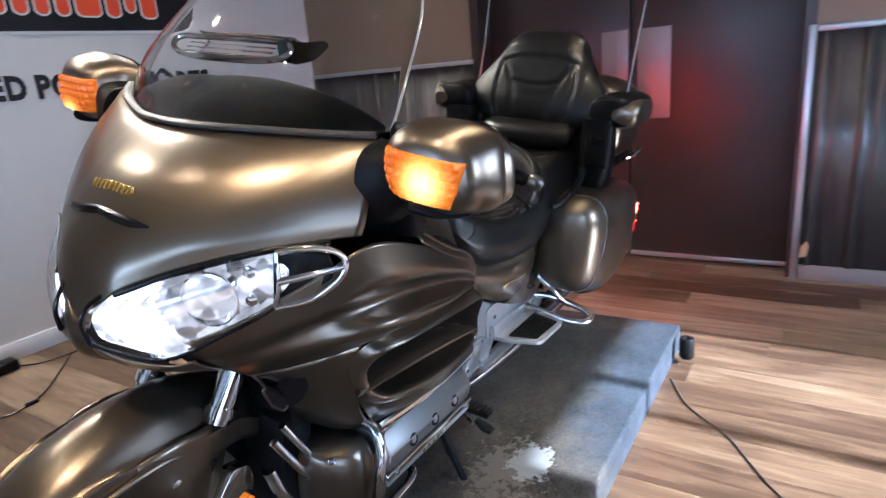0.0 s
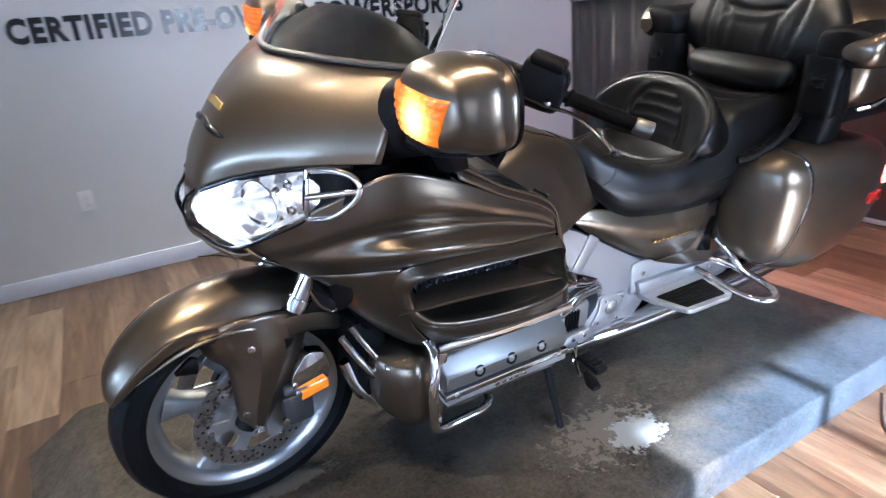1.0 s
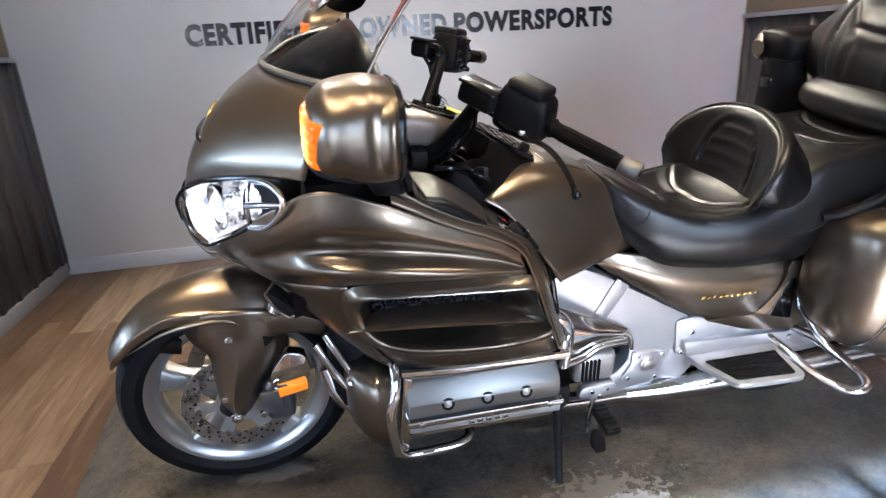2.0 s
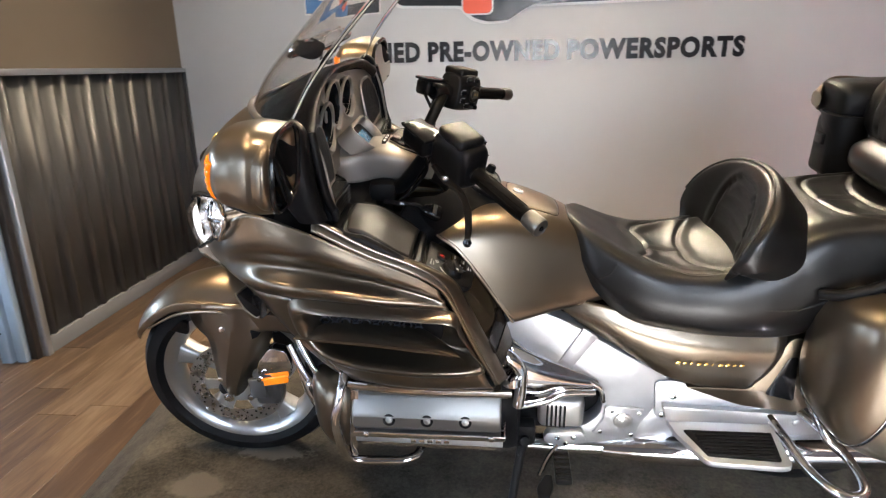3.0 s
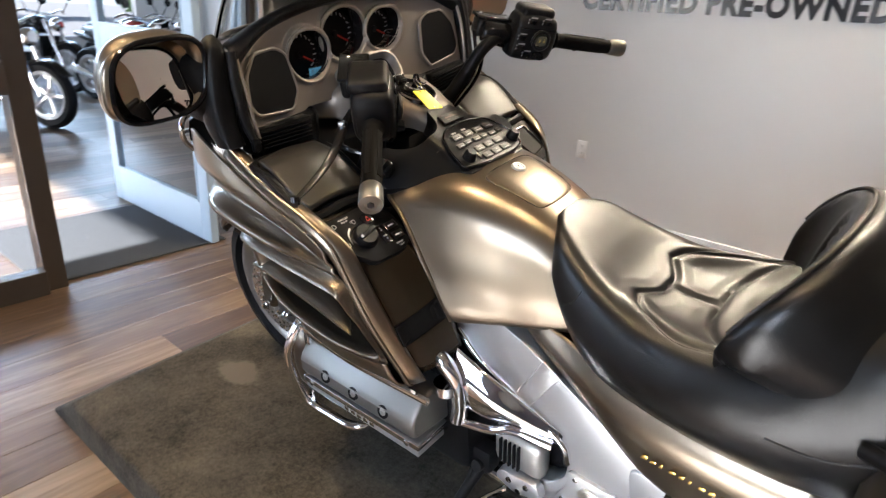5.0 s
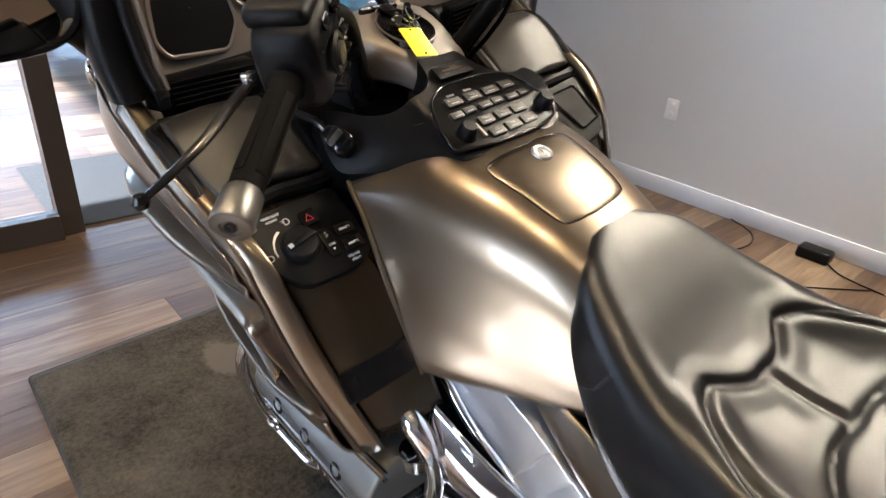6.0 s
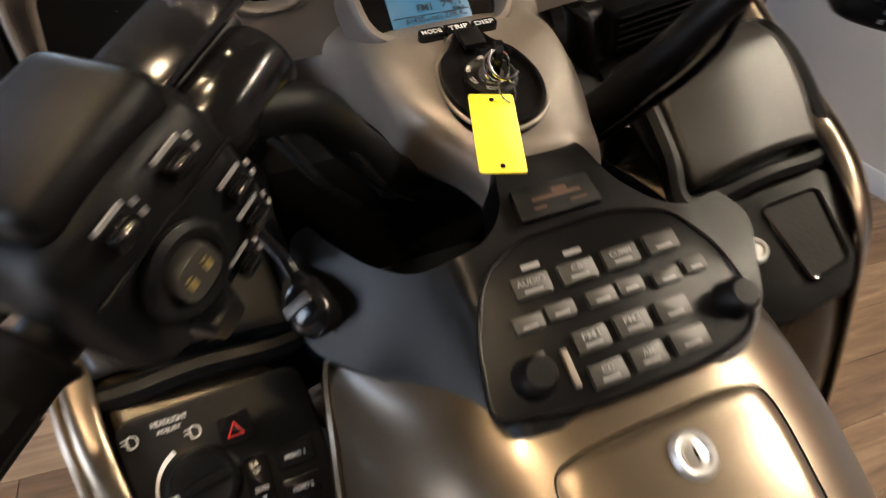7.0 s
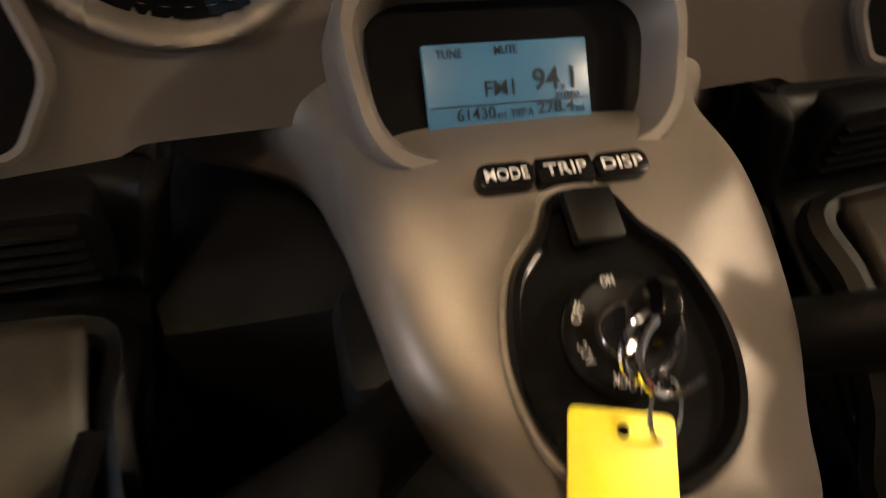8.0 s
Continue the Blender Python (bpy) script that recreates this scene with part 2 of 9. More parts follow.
ALLOY_GREY = mat("grey_cast_alloy", (0.40, 0.39, 0.37), 0.40, 0.8, vary=0.08, vscale=20, bump=0.06, grain=500)
STEEL = mat("brake_disc_steel", (0.42, 0.41, 0.40), 0.30, 0.95, vary=0.1, vscale=30, rvary=0.1)
BLACK = mat("black_moulded_plastic", (0.0045, 0.0045, 0.005), 0.38, 0.0, spec=0.14, bump=0.18, grain=1400, vary=0.25, vscale=14, rvary=0.08)
GLOSSBLACK = mat("gloss_black_plastic", (0.005, 0.005, 0.0055), 0.16, 0.0, spec=0.35, vary=0.2, vscale=10, rvary=0.05)
DARKPART = mat("dark_engine_castings", (0.005, 0.005, 0.0055), 0.6, 0.0, spec=0.2, vary=0.4, vscale=18, bump=0.2, grain=200)
RUBBER = mat("tyre_rubber", (0.0055, 0.0055, 0.006), 0.52, 0.0, spec=0.12, vary=0.3, vscale=22, bump=0.12, grain=500, rvary=0.08)
GRIP = mat("ribbed_grip_rubber", (0.0045, 0.0042, 0.004), 0.6, 0.0, spec=0.03, bump=0.12, grain=700, vary=0.2)
LEATHER = mat("black_leather", (0.0055, 0.0053, 0.0055), 0.31, 0.0, spec=0.40, bump=0.16, grain=420, vary=0.2, vscale=9, rvary=0.015)
STITCH = mat("seat_stitching", (0.012, 0.0115, 0.011), 0.6, 0.0, vary=0.2, vscale=400)
AMBER = lamp_lens("lit_amber_lens", (0.45, 0.10, 0.002), (-0.280, 0.495, 1.125), 0.062, 0.035, 0.50, (1.0, 0.19, 0.002), (1.0, 0.62, 0.16))
# the reflector's bright look is helped by a slight emission of its own
REFLECTOR = mat("glowing_orange_reflector", (0.85, 0.22, 0.01), 0.2, 0.0, coat=0.6, vary=0.25, vscale=260, emit=0.04)
LAMPWHITE = glowing_reflector("glowing_headlamp_reflector", 0.06, 0.40)
LAMPSOFT = glowing_reflector("glowing_outer_reflector", 0.004, 0.085)
TAILRED = mat("lit_tail_lamp", (0.8, 0.02, 0.01), 0.2, 0.0, emit=9.0, ecolor=(1.0, 0.03, 0.02))
MIRROR = mat("mirror_glass", (0.62, 0.55, 0.46), 0.015, 1.0)
GOLD = mat("gold_badge", (0.85, 0.58, 0.18), 0.22, 1.0, vary=0.05, vscale=60)
WHITEINK = mat("white_print", (0.55, 0.55, 0.56), 0.5, vary=0.05, vscale=300)
GREYINK = mat("grey_print", (0.20, 0.20, 0.21), 0.5, vary=0.05, vscale=300)
REDINK = mat("red_print", (0.65, 0.03, 0.02), 0.45, vary=0.05, vscale=200)
KEYYELLOW = mat("yellow_plastic_tag", (0.86, 0.72, 0.03), 0.42, vary=0.03, vscale=60, bump=0.03, grain=300)
LCD = mat("lit_lcd", (0.030, 0.080, 0.140), 0.25, 0.0, emit=0.013, ecolor=(0.20, 0.60, 0.90), vary=0.1, vscale=40)
LCDINK = mat("lcd_segments", (0.006, 0.012, 0.022), 0.4, vary=0.1, vscale=300)
GLASS = mat("clear_lens", (1, 1, 1), 0.02, transmission=1.0, ior=1.35)
SCREEN = mat("clear_windscreen", (0.93, 0.92, 0.90), 0.015, transmission=1.0, ior=1.12)
WALLGREY = mat("light_grey_wall_paint", (0.56, 0.56, 0.555), 0.55, vary=0.04, vscale=3, bump=0.08, grain=160, rvary=0.06)
WALLTAN = mat("tan_wall_paint", (0.185, 0.145, 0.100), 0.6, vary=0.04, vscale=3, bump=0.08, grain=160)
CEIL = mat("ceiling_paint", (0.20, 0.165, 0.125), 0.8, vary=0.05, vscale=2, bump=0.1, grain=80)
CORRUGATED = mat("weathered_steel_sheet", (0.100, 0.096, 0.092), 0.42, 0.55, vary=0.4, vscale=5, rvary=0.12, bump=0.08, grain=120)
GALV = mat("galvanised_trim", (0.42, 0.44, 0.46), 0.38, 0.8, vary=0.12, vscale=25, rvary=0.1)
DOORDARK = mat("dark_brown_door_paint", (0.024, 0.019, 0.0165), 0.42, 0.0, vary=0.15, vscale=5, bump=0.05, grain=200, rvary=0.05)
BRONZE = mat("bronze_anodised_frame", (0.060, 0.048, 0.040), 0.36, 0.55, vary=0.1, vscale=20, rvary=0.06)
DOORWHITE = mat("pale_blue_door_enamel", (0.36, 0.45, 0.54), 0.40, vary=0.05, vscale=4, bump=0.03, grain=200)
PANE = mat("window_glass", (1, 1, 1), 0.01, transmission=1.0, ior=1.06)
JOINT = mat("plank_joint", (0.030, 0.022, 0.016), 0.8, vary=0.2, vscale=20)
TRIMGREY = mat("grey_cove_trim", (0.20, 0.20, 0.205), 0.4, vary=0.1, vscale=6, rvary=0.06)
BASEB = mat("pale_grey_baseboard", (0.62, 0.65, 0.70), 0.20, 0.0, spec=0.6, vary=0.08, vscale=6, rvary=0.08)
MAT = mat("charcoal_door_mat", (0.030, 0.032, 0.036), 0.95, bump=0.7, grain=330, vary=0.35, vscale=60)
PLASTICWHITE = mat("white_outlet_plastic", (0.75, 0.74, 0.72), 0.35, vary=0.03, vscale=40)
SIGNBLACK = mat("black_vinyl_lettering", (0.018, 0.018, 0.020), 0.22, vary=0.2, vscale=8, rvary=0.05)
SIGNRED = mat("red_orange_vinyl", (0.75, 0.085, 0.025), 0.35, vary=0.06, vscale=8)
SIGNBLUE = mat("blue_vinyl", (0.05, 0.18, 0.42), 0.35, vary=0.06, vscale=8)
SIGNWHITE = mat("white_vinyl", (0.78, 0.77, 0.75), 0.35, vary=0.03, vscale=8)
WOODFRAY = mat("bare_wood_chip", (0.42, 0.29, 0.17), 0.7, vary=0.2, vscale=40)
ASPHALT = mat("grey_asphalt", (0.06, 0.06, 0.062), 0.9, vary=0.25, vscale=3, bump=0.3, grain=60)
LEAVES = mat("tree_leaves", (0.060, 0.11, 0.030), 0.6, vary=0.5, vscale=1.3)



# ---- wood and carpet ----
def plank_material(name, per_island):
    """Grey-brown vinyl planks; each board has its own tone and grain, which runs along y."""
    m = bpy.data.materials.new(name)
    m.use_nodes = True
    nt = m.node_tree
    b = nt.nodes["Principled BSDF"]
    co = nt.nodes.new("ShaderNodeTexCoord")
    if per_island:
        rnd = nt.nodes.new("ShaderNodeNewGeometry").outputs["Random Per Island"]
    else:
        rnd = nt.nodes.new("ShaderNodeObjectInfo").outputs["Random"]
    mp = nt.nodes.new("ShaderNodeMapping")
    mp.inputs["Scale"].default_value = (14, 1.3, 4)
    nt.links.new(co.outputs["Object"], mp.inputs["Vector"])
    cmb = nt.nodes.new("ShaderNodeCombineXYZ")
    mul = nt.nodes.new("ShaderNodeMath")
    mul.operation = "MULTIPLY"
    mul.inputs[1].default_value = 60
    nt.links.new(rnd, mul.inputs[0])
    nt.links.new(mul.outputs[0], cmb.inputs[0])
    nt.links.new(mul.outputs[0], cmb.inputs[1])
    nt.links.new(cmb.outputs[0], mp.inputs["Location"])
    n1 = nt.nodes.new("ShaderNodeTexNoise")
    n1.inputs["Scale"].default_value, n1.inputs["Detail"].default_value, n1.inputs["Roughness"].default_value, n1.inputs["Distortion"].default_value = 1.6, 8, 0.62, 0.8
    n2 = nt.nodes.new("ShaderNodeTexNoise")
    n2.inputs["Scale"].default_value, n2.inputs["Detail"].default_value = 7, 4
    nt.links.new(mp.outputs[0], n1.inputs["Vector"])
    nt.links.new(mp.outputs[0], n2.inputs["Vector"])
    rp = nt.nodes.new("ShaderNodeValToRGB")
    e = rp.color_ramp.elements
    e[0].position, e[0].color = 0.26, (0.046, 0.026, 0.015, 1)
    e[1].position, e[1].color = 0.78, (0.225, 0.168, 0.116, 1)
    mid = e.new(0.5)
    mid.color = (0.110, 0.069, 0.040, 1)
    add = nt.nodes.new("ShaderNodeMath")
    add.operation = "MULTIPLY_ADD"
    add.inputs[1].default_value, add.inputs[2].default_value = 0.42, 0.0
    sub = nt.nodes.new("ShaderNodeMath")
    sub.operation = "SUBTRACT"
    sub.inputs[1].default_value = 0.5
    nt.links.new(rnd, sub.inputs[0])
    nt.links.new(sub.outputs[0], add.inputs[0])
    nt.links.new(n1.outputs["Fac"], add.inputs[2])
    nt.links.new(add.outputs[0], rp.inputs["Fac"])
    nt.links.new(rp.outputs["Color"], b.inputs["Base Color"])
    mr = nt.nodes.new("ShaderNodeMapRange")
    mr.inputs["To Min"].default_value, mr.inputs["To Max"].default_value = 0.30, 0.52
    nt.links.new(n2.outputs["Fac"], mr.inputs["Value"])
    nt.links.new(mr.outputs["Result"], b.inputs["Roughness"])
    bp = nt.nodes.new("ShaderNodeBump")
    bp.inputs["Strength"].default_value, bp.inputs["Distance"].default_value = 0.25, 0.001
    nt.links.new(n2.outputs["Fac"], bp.inputs["Height"])
    nt.links.new(bp.outputs["Normal"], b.inputs["Normal"])
    return m


PLANK = plank_material("vinyl_plank", False)
PLANKFAR = plank_material("vinyl_plank_far", True)


def carpet_material():
    """Dirty carpet with painted-in blue daylight, crusted pale spill and scuffed brown traffic marks."""
    m = bpy.data.materials.new("stained_carpet")
    m.use_nodes = True
    nt = m.node_tree
    b = nt.nodes["Principled BSDF"]
    b.inputs["Roughness"].default_value = 0.95
    b.inputs["Specular IOR Level"].default_value = 0.2
    co = nt.nodes.new("ShaderNodeTexCoord")
    big = nt.nodes.new("ShaderNodeTexNoise")
    big.inputs["Scale"].default_value, big.inputs["Detail"].default_value, big.inputs["Roughness"].default_value = 5, 9, 0.72
    fine = nt.nodes.new("ShaderNodeTexNoise")
    fine.inputs["Scale"].default_value, fine.inputs["Detail"].default_value, fine.inputs["Roughness"].default_value = 95, 8, 0.7
    nt.links.new(co.outputs["Object"], big.inputs["Vector"])
    nt.links.new(co.outputs["Object"], fine.inputs["Vector"])
    rp = nt.nodes.new("ShaderNodeValToRGB")
    e = rp.color_ramp.elements
    e[0].position, e[0].color = 0.40, (0.014, 0.0125, 0.0105, 1)
    e[1].position, e[1].color = 0.66, (0.074, 0.065, 0.051, 1)
    mixf = nt.nodes.new("ShaderNodeMath")
    mixf.operation = "MULTIPLY_ADD"
    mixf.inputs[1].default_value, mixf.inputs[2].default_value = 0.44, 0.0
    nt.links.new(fine.outputs["Fac"], mixf.inputs[0])
    sc = nt.nodes.new("ShaderNodeMath")
    sc.operation = "MULTIPLY"
    sc.inputs[1].default_value = 0.60
    nt.links.new(big.outputs["Fac"], sc.inputs[0])
    nt.links.new(sc.outputs[0], mixf.inputs[2])
    nt.links.new(mixf.outputs[0], rp.inputs["Fac"])
    last = rp.outputs["Color"]

    def patch(last, centre, size, ragged, color, lo, hi, scale):
        """An uneven blotch of another colour."""
        mp = nt.nodes.new("ShaderNodeMapping")
        mp.vector_type = "TEXTURE"
        mp.inputs["Location"].default_value, mp.inputs["Scale"].default_value = centre, size
        nt.links.new(co.outputs["Object"], mp.inputs["Vector"])
        ln = nt.nodes.new("ShaderNodeVectorMath")
        ln.operation = "LENGTH"
        nt.links.new(mp.outputs[0], ln.inputs[0])
        nz = nt.nodes.new("ShaderNodeTexNoise")
        nz.inputs["Scale"].default_value, nz.inputs["Detail"].default_value, nz.inputs["Roughness"].default_value = scale, 8, 0.7
        nt.links.new(co.outputs["Object"], nz.inputs["Vector"])
        su = nt.nodes.new("ShaderNodeMath")
        su.operation = "MULTIPLY_ADD"
        su.inputs[1].default_value = -ragged
        nt.links.new(nz.outputs["Fac"], su.inputs[0])
        nt.links.new(ln.outputs["Value"], su.inputs[2])
        mr = nt.nodes.new("ShaderNodeMapRange")
        mr.inputs["From Min"].default_value, mr.inputs["From Max"].default_value = lo, hi
        mr.inputs["To Min"].default_value, mr.inputs["To Max"].default_value = 1, 0
        nt.links.new(su.outputs[0], mr.inputs["Value"])
        mx = nt.nodes.new("ShaderNodeMix")
        mx.data_type = "RGBA"
        if len(color) == 2:
            pile = nt.nodes.new("ShaderNodeMix")
            pile.data_type = "RGBA"
            pile.inputs["A"].default_value, pile.inputs["B"].default_value = (*color[0], 1), (*color[1], 1)
            tone = nt.nodes.new("ShaderNodeMapRange")
            tone.inputs["From Min"].default_value, tone.inputs["From Max"].default_value = 0.36, 0.68
            nt.links.new(mixf.outputs[0], tone.inputs["Value"])
            nt.links.new(tone.outputs["Result"], pile.inputs["Factor"])
            nt.links.new(pile.outputs["Result"], mx.inputs["B"])
        else:
            mx.inputs["B"].default_value = (*color, 1)
        nt.links.new(mr.outputs["Result"], mx.inputs["Factor"])
        nt.links.new(last, mx.inputs["A"])
        return mx.outputs["Result"]
    # blue cast of daylight on the sunlit end, painted into the pile colour
    last = patch(last, (-1.80, 0.76, 0.12), (0.95, 0.40, 0.5), 0.9, ((0.004, 0.0055, 0.0075), (0.036, 0.046, 0.060)), 0.15, 0.60, 9)
    last = patch(last, (-0.93, 0.40, 0.12), (0.30, 0.17, 0.3), 3.4, (0.10, 0.092, 0.078), -1.30, -1.14, 38)
    last = patch(last, (-1.01, 0.462, 0.12), (0.125, 0.088, 0.3), 2.2, (0.20, 0.21, 0.215), -0.42, -0.34, 30)
    last = patch(last, (0.12, 0.23, 0.12), (0.10, 0.07, 0.3), 1.2, (0.095, 0.085, 0.070), 0.15, 0.40, 14)
    last = patch(last, (-0.05, 0.05, 0.12), (0.16, 0.05, 0.3), 1.8, (0.12, 0.11, 0.095), -0.30, -0.05, 20)
    nt.links.new(last, b.inputs["Base Color"])
    bp = nt.nodes.new("ShaderNodeBump")
    bp.inputs["Strength"].default_value, bp.inputs["Distance"].default_value = 0.8, 0.003
    nt.links.new(fine.outputs["Fac"], bp.inputs["Height"])
    nt.links.new(bp.outputs["Normal"], b.inputs["Normal"])
    return m


CARPET = carpet_material()

# ---- the room ----
X0, X1, Y0, Y1, H = -3.44, 1.45, -2.555, 4.60, 3.60     # rear wall, front wall, sign wall, window wall, ceiling
SX1, SY0 = 11.0, -6.0                                     # the sales floor beyond the front wall


def structure(name, bm, material, label, category, sharp=40, bevel=0.0):
    return tagged(part(name, bm, material, None, "", bevel=bevel, sharp=sharp), label, category, kind="structure")


def slabs(*pieces):
    """Plain blocks given as (x0, x1, y0, y1, z0, z1), joined."""
    return merged(*[box(((a + b) / 2, (c + d) / 2, (e + f) / 2), (b - a, d - c, f - e)) for a, b, c, d, e, f in pieces])


structure("ceiling_showroom", slabs((X1 + 0.15, SX1 + 0.15, SY0, Y1 + 0.2, H, H + 0.1)), CEIL, "brown-painted ceiling of the sales floor", "ceiling")
floor = structure("floor", slabs((X0 - 0.6, SX1, SY0, Y1 + 0.2, -0.12, -0.004)), JOINT, "grey-brown wood-look vinyl plank floor", "floor")
ceiling = structure("ceiling", slabs((X0 - 0.6, X1 + 0.2, Y0 - 0.2, Y1 + 0.2, H, H + 0.15)), CEIL, "plain brown-painted ceiling over the room", "ceiling")
structure("wall_south", slabs((X0 - 0.6, X1 + 0.15, Y0 - 0.15, Y0, 0, H)), WALLGREY, "light grey painted wall with a shop sign", "wall")
structure("wall_west", slabs((X0 - 0.15, X0, Y0, -0.98, 0, H), (X0 - 0.15, X0, 1.08, Y1, 0, H), (X0 - 0.15, X0, -0.98, 1.08, 2.42, H)), WALLTAN,
          "tan painted wall round a dark double door", "wall")
structure("wall_back_hall", slabs((X0 - 0.58, X0 - 0.50, Y0, Y1, 0, H)), WALLTAN, "tan wall behind the double door", "wall")
structure("wall_east", slabs((X1, X1 + 0.15, Y0, -0.80, 0, H), (X1, X1 + 0.15, -0.80, 4.0, 3.43, H), (X1, X1 + 0.15, 4.0, Y1, 0, H), (X1, X1 + 0.15, -0.80, -0.40, 2.10, 3.43)),
          WALLTAN, "tan painted wall beside the glazed entrance", "wall")
WX0, WX1, WZ0, WZ1 = -2.49, -0.94, 0.70, 2.42          # the window in the side wall
# unseen wall; its cool grey is chosen to tint the tank's reflections
structure("wall_north", slabs((X0 - 0.15, WX0, Y1, Y1 + 0.15, 0, H), (WX1, X1 + 0.15, Y1, Y1 + 0.15, 0, H), (WX0, WX1, Y1, Y1 + 0.15, 0, WZ0), (WX0, WX1, Y1, Y1 + 0.15, WZ1, H)),
          mat("unseen_wall_grey", (0.19, 0.19, 0.205), 0.6, vary=0.04, vscale=3, bump=0.08, grain=160), "unseen grey wall with a large window", "wall")
# the opening in the unseen side wall is added to let sun in
structure("wall_showroom", slabs((SX1, SX1 + 0.15, SY0, Y1 + 0.2, 0, 0.5), (SX1, SX1 + 0.15, SY0, Y1 + 0.2, 3.0, H), (SX1, SX1 + 0.15, SY0, -4.6, 0.5, 3.0), (SX1, SX1 + 0.15, -2.3, -1.9, 0.5, 3.0),
                                 (SX1, SX1 + 0.15, 0.6, 1.0, 0.5, 3.0), (SX1, SX1 + 0.15, 3.6, Y1 + 0.2, 0.5, 3.0),
                                 (X1 + 0.15, SX1, SY0 - 0.15, SY0, 0, H), (X1 + 0.15, 1.75, Y1 + 0.05, Y1 + 0.2, 0, H), (6.2, SX1, Y1 + 0.05, Y1 + 0.2, 0, H),
                                 (1.75, 6.2, Y1 + 0.05, Y1 + 0.2, 0, 0.25), (1.75, 6.2, Y1 + 0.05, Y1 + 0.2, 2.7, H)), WALLGREY, "pale wall of the sales floor with tall windows", "wall")

# ---- baseboards and wall cladding ----
structure("baseboard", merged(box(((X0 + X1) / 2, Y0 + 0.007, 0.052), (X1 - X0, 0.014, 0.104), 0.004)), BASEB, "glossy pale grey baseboard along the sign wall", "baseboard")


def cladding(name, y0, y1, x, face, top, label):
    """Ribbed sheet cladding on a wall that faces along x, with its trims as parts."""
    w = y1 - y0
    pts, y = [], 0.0
    while y < w:
        for dy, d in ((0.0, 0.0), (0.02, 0.0), (0.028, 0.016), (0.052, 0.016), (0.060, 0.0), (0.10, 0.0), (0.105, 0.003), (0.115, 0.003), (0.12, 0.0), (0.17, 0.0)):
            if y + dy < w:
                pts.append((y + dy, d + 0.004))
        y += 0.20
    pts.append((w, 0.004))
    outline = [(y0 + a, face * b) for a, b in pts]
    rows = [[(x + b, a, z) for a, b in outline] for z in (0.085, top)]
    ob = structure(name, grid_bm(rows), CORRUGATED, label, "wall cladding", sharp=25)
    ob.modifiers.new("thickness", "SOLIDIFY").thickness = 0.002
    part("top_trim", box((x + face * 0.018, (y0 + y1) / 2, top + 0.014), (0.036, w, 0.03), 0.004), GALV, ob)
    part("bottom_trim", box((x + face * 0.012, (y0 + y1) / 2, 0.043), (0.024, w, 0.086), 0.004), TRIMGREY, ob)
    return ob


clad = cladding("wainscot_front", Y0 + 0.02, -0.835, X1, -1, 1.345, "dark ribbed steel wainscot with galvanised trim")
part("corner_trim", box((X1 - 0.016, -0.818, 0.69), (0.034, 0.034, 1.38), 0.004), GALV, clad, "bright galvanised corner trim")
part("end_trim", box((X1 - 0.014, Y0 + 0.012, 0.70), (0.028, 0.022, 1.34), 0.003), CORRUGATED, clad)
clad = cladding("wainscot_rear", Y0 + 0.02, -0.99, X0, 1, 1.385, "dark ribbed steel wainscot beside the double door")
clad = cladding("wainscot_rear_side", 1.10, 3.2, X0, 1, 1.385, "dark ribbed steel wainscot with a splintered trim")
part("corner_trim", box((X0 + 0.018, 1.075, 0.71), (0.036, 0.036, 1.42), 0.004), GALV, clad, "galvanised corner trim")
part("splinter", prism([(0, 0), (0.035, 0.01), (0.045, 0.07), (0.028, 0.10), (0.012, 0.065), (0.004, 0.09)], 0, 0.014, "x"), WOODFRAY, clad, "splintered bare wood").location = (X0 + 0.040, 1.10, 0.14)

PLATEGREY = mat("dull_push_plate_steel", (0.20, 0.19, 0.19), 0.42, 0.6, vary=0.1, vscale=8, rvary=0.08)

# ---- double door at the rear ----
for k, (ya, yb) in enumerate(((-0.93, 0.062), (0.072, 1.03))):
    d = structure("door_%d" % (k + 1), box((X0 - 0.19, (ya + yb) / 2, 1.19), (0.045, yb - ya, 2.36), 0.004), DOORDARK, "dark brown painted double door leaf, closed", "door")
    yp = (ya + 0.055 + 0.075 if k else yb - 0.115)
    part("push_plate", box((X0 - 0.163, (0.215 if k else -0.035), 1.225), (0.008, 0.205 if k else 0.17, 0.56), 0.002), PLATEGREY, d, "grey steel push plate")
    part("sweep", box((X0 - 0.160, (ya + yb) / 2, 0.025), (0.012, yb - ya - 0.01, 0.03), 0.003), GALV, d, "metal door sweep")
structure("door_frame", slabs((X0 - 0.24, X0 + 0.012, -1.0, -0.935, 0, 2.42), (X0 - 0.24, X0 + 0.012, 1.035, 1.09, 0, 2.42), (X0 - 0.24, X0 + 0.012, -0.935, 1.035, 2.375, 2.43)), DOORDARK, "dark brown door frame", "door frame")

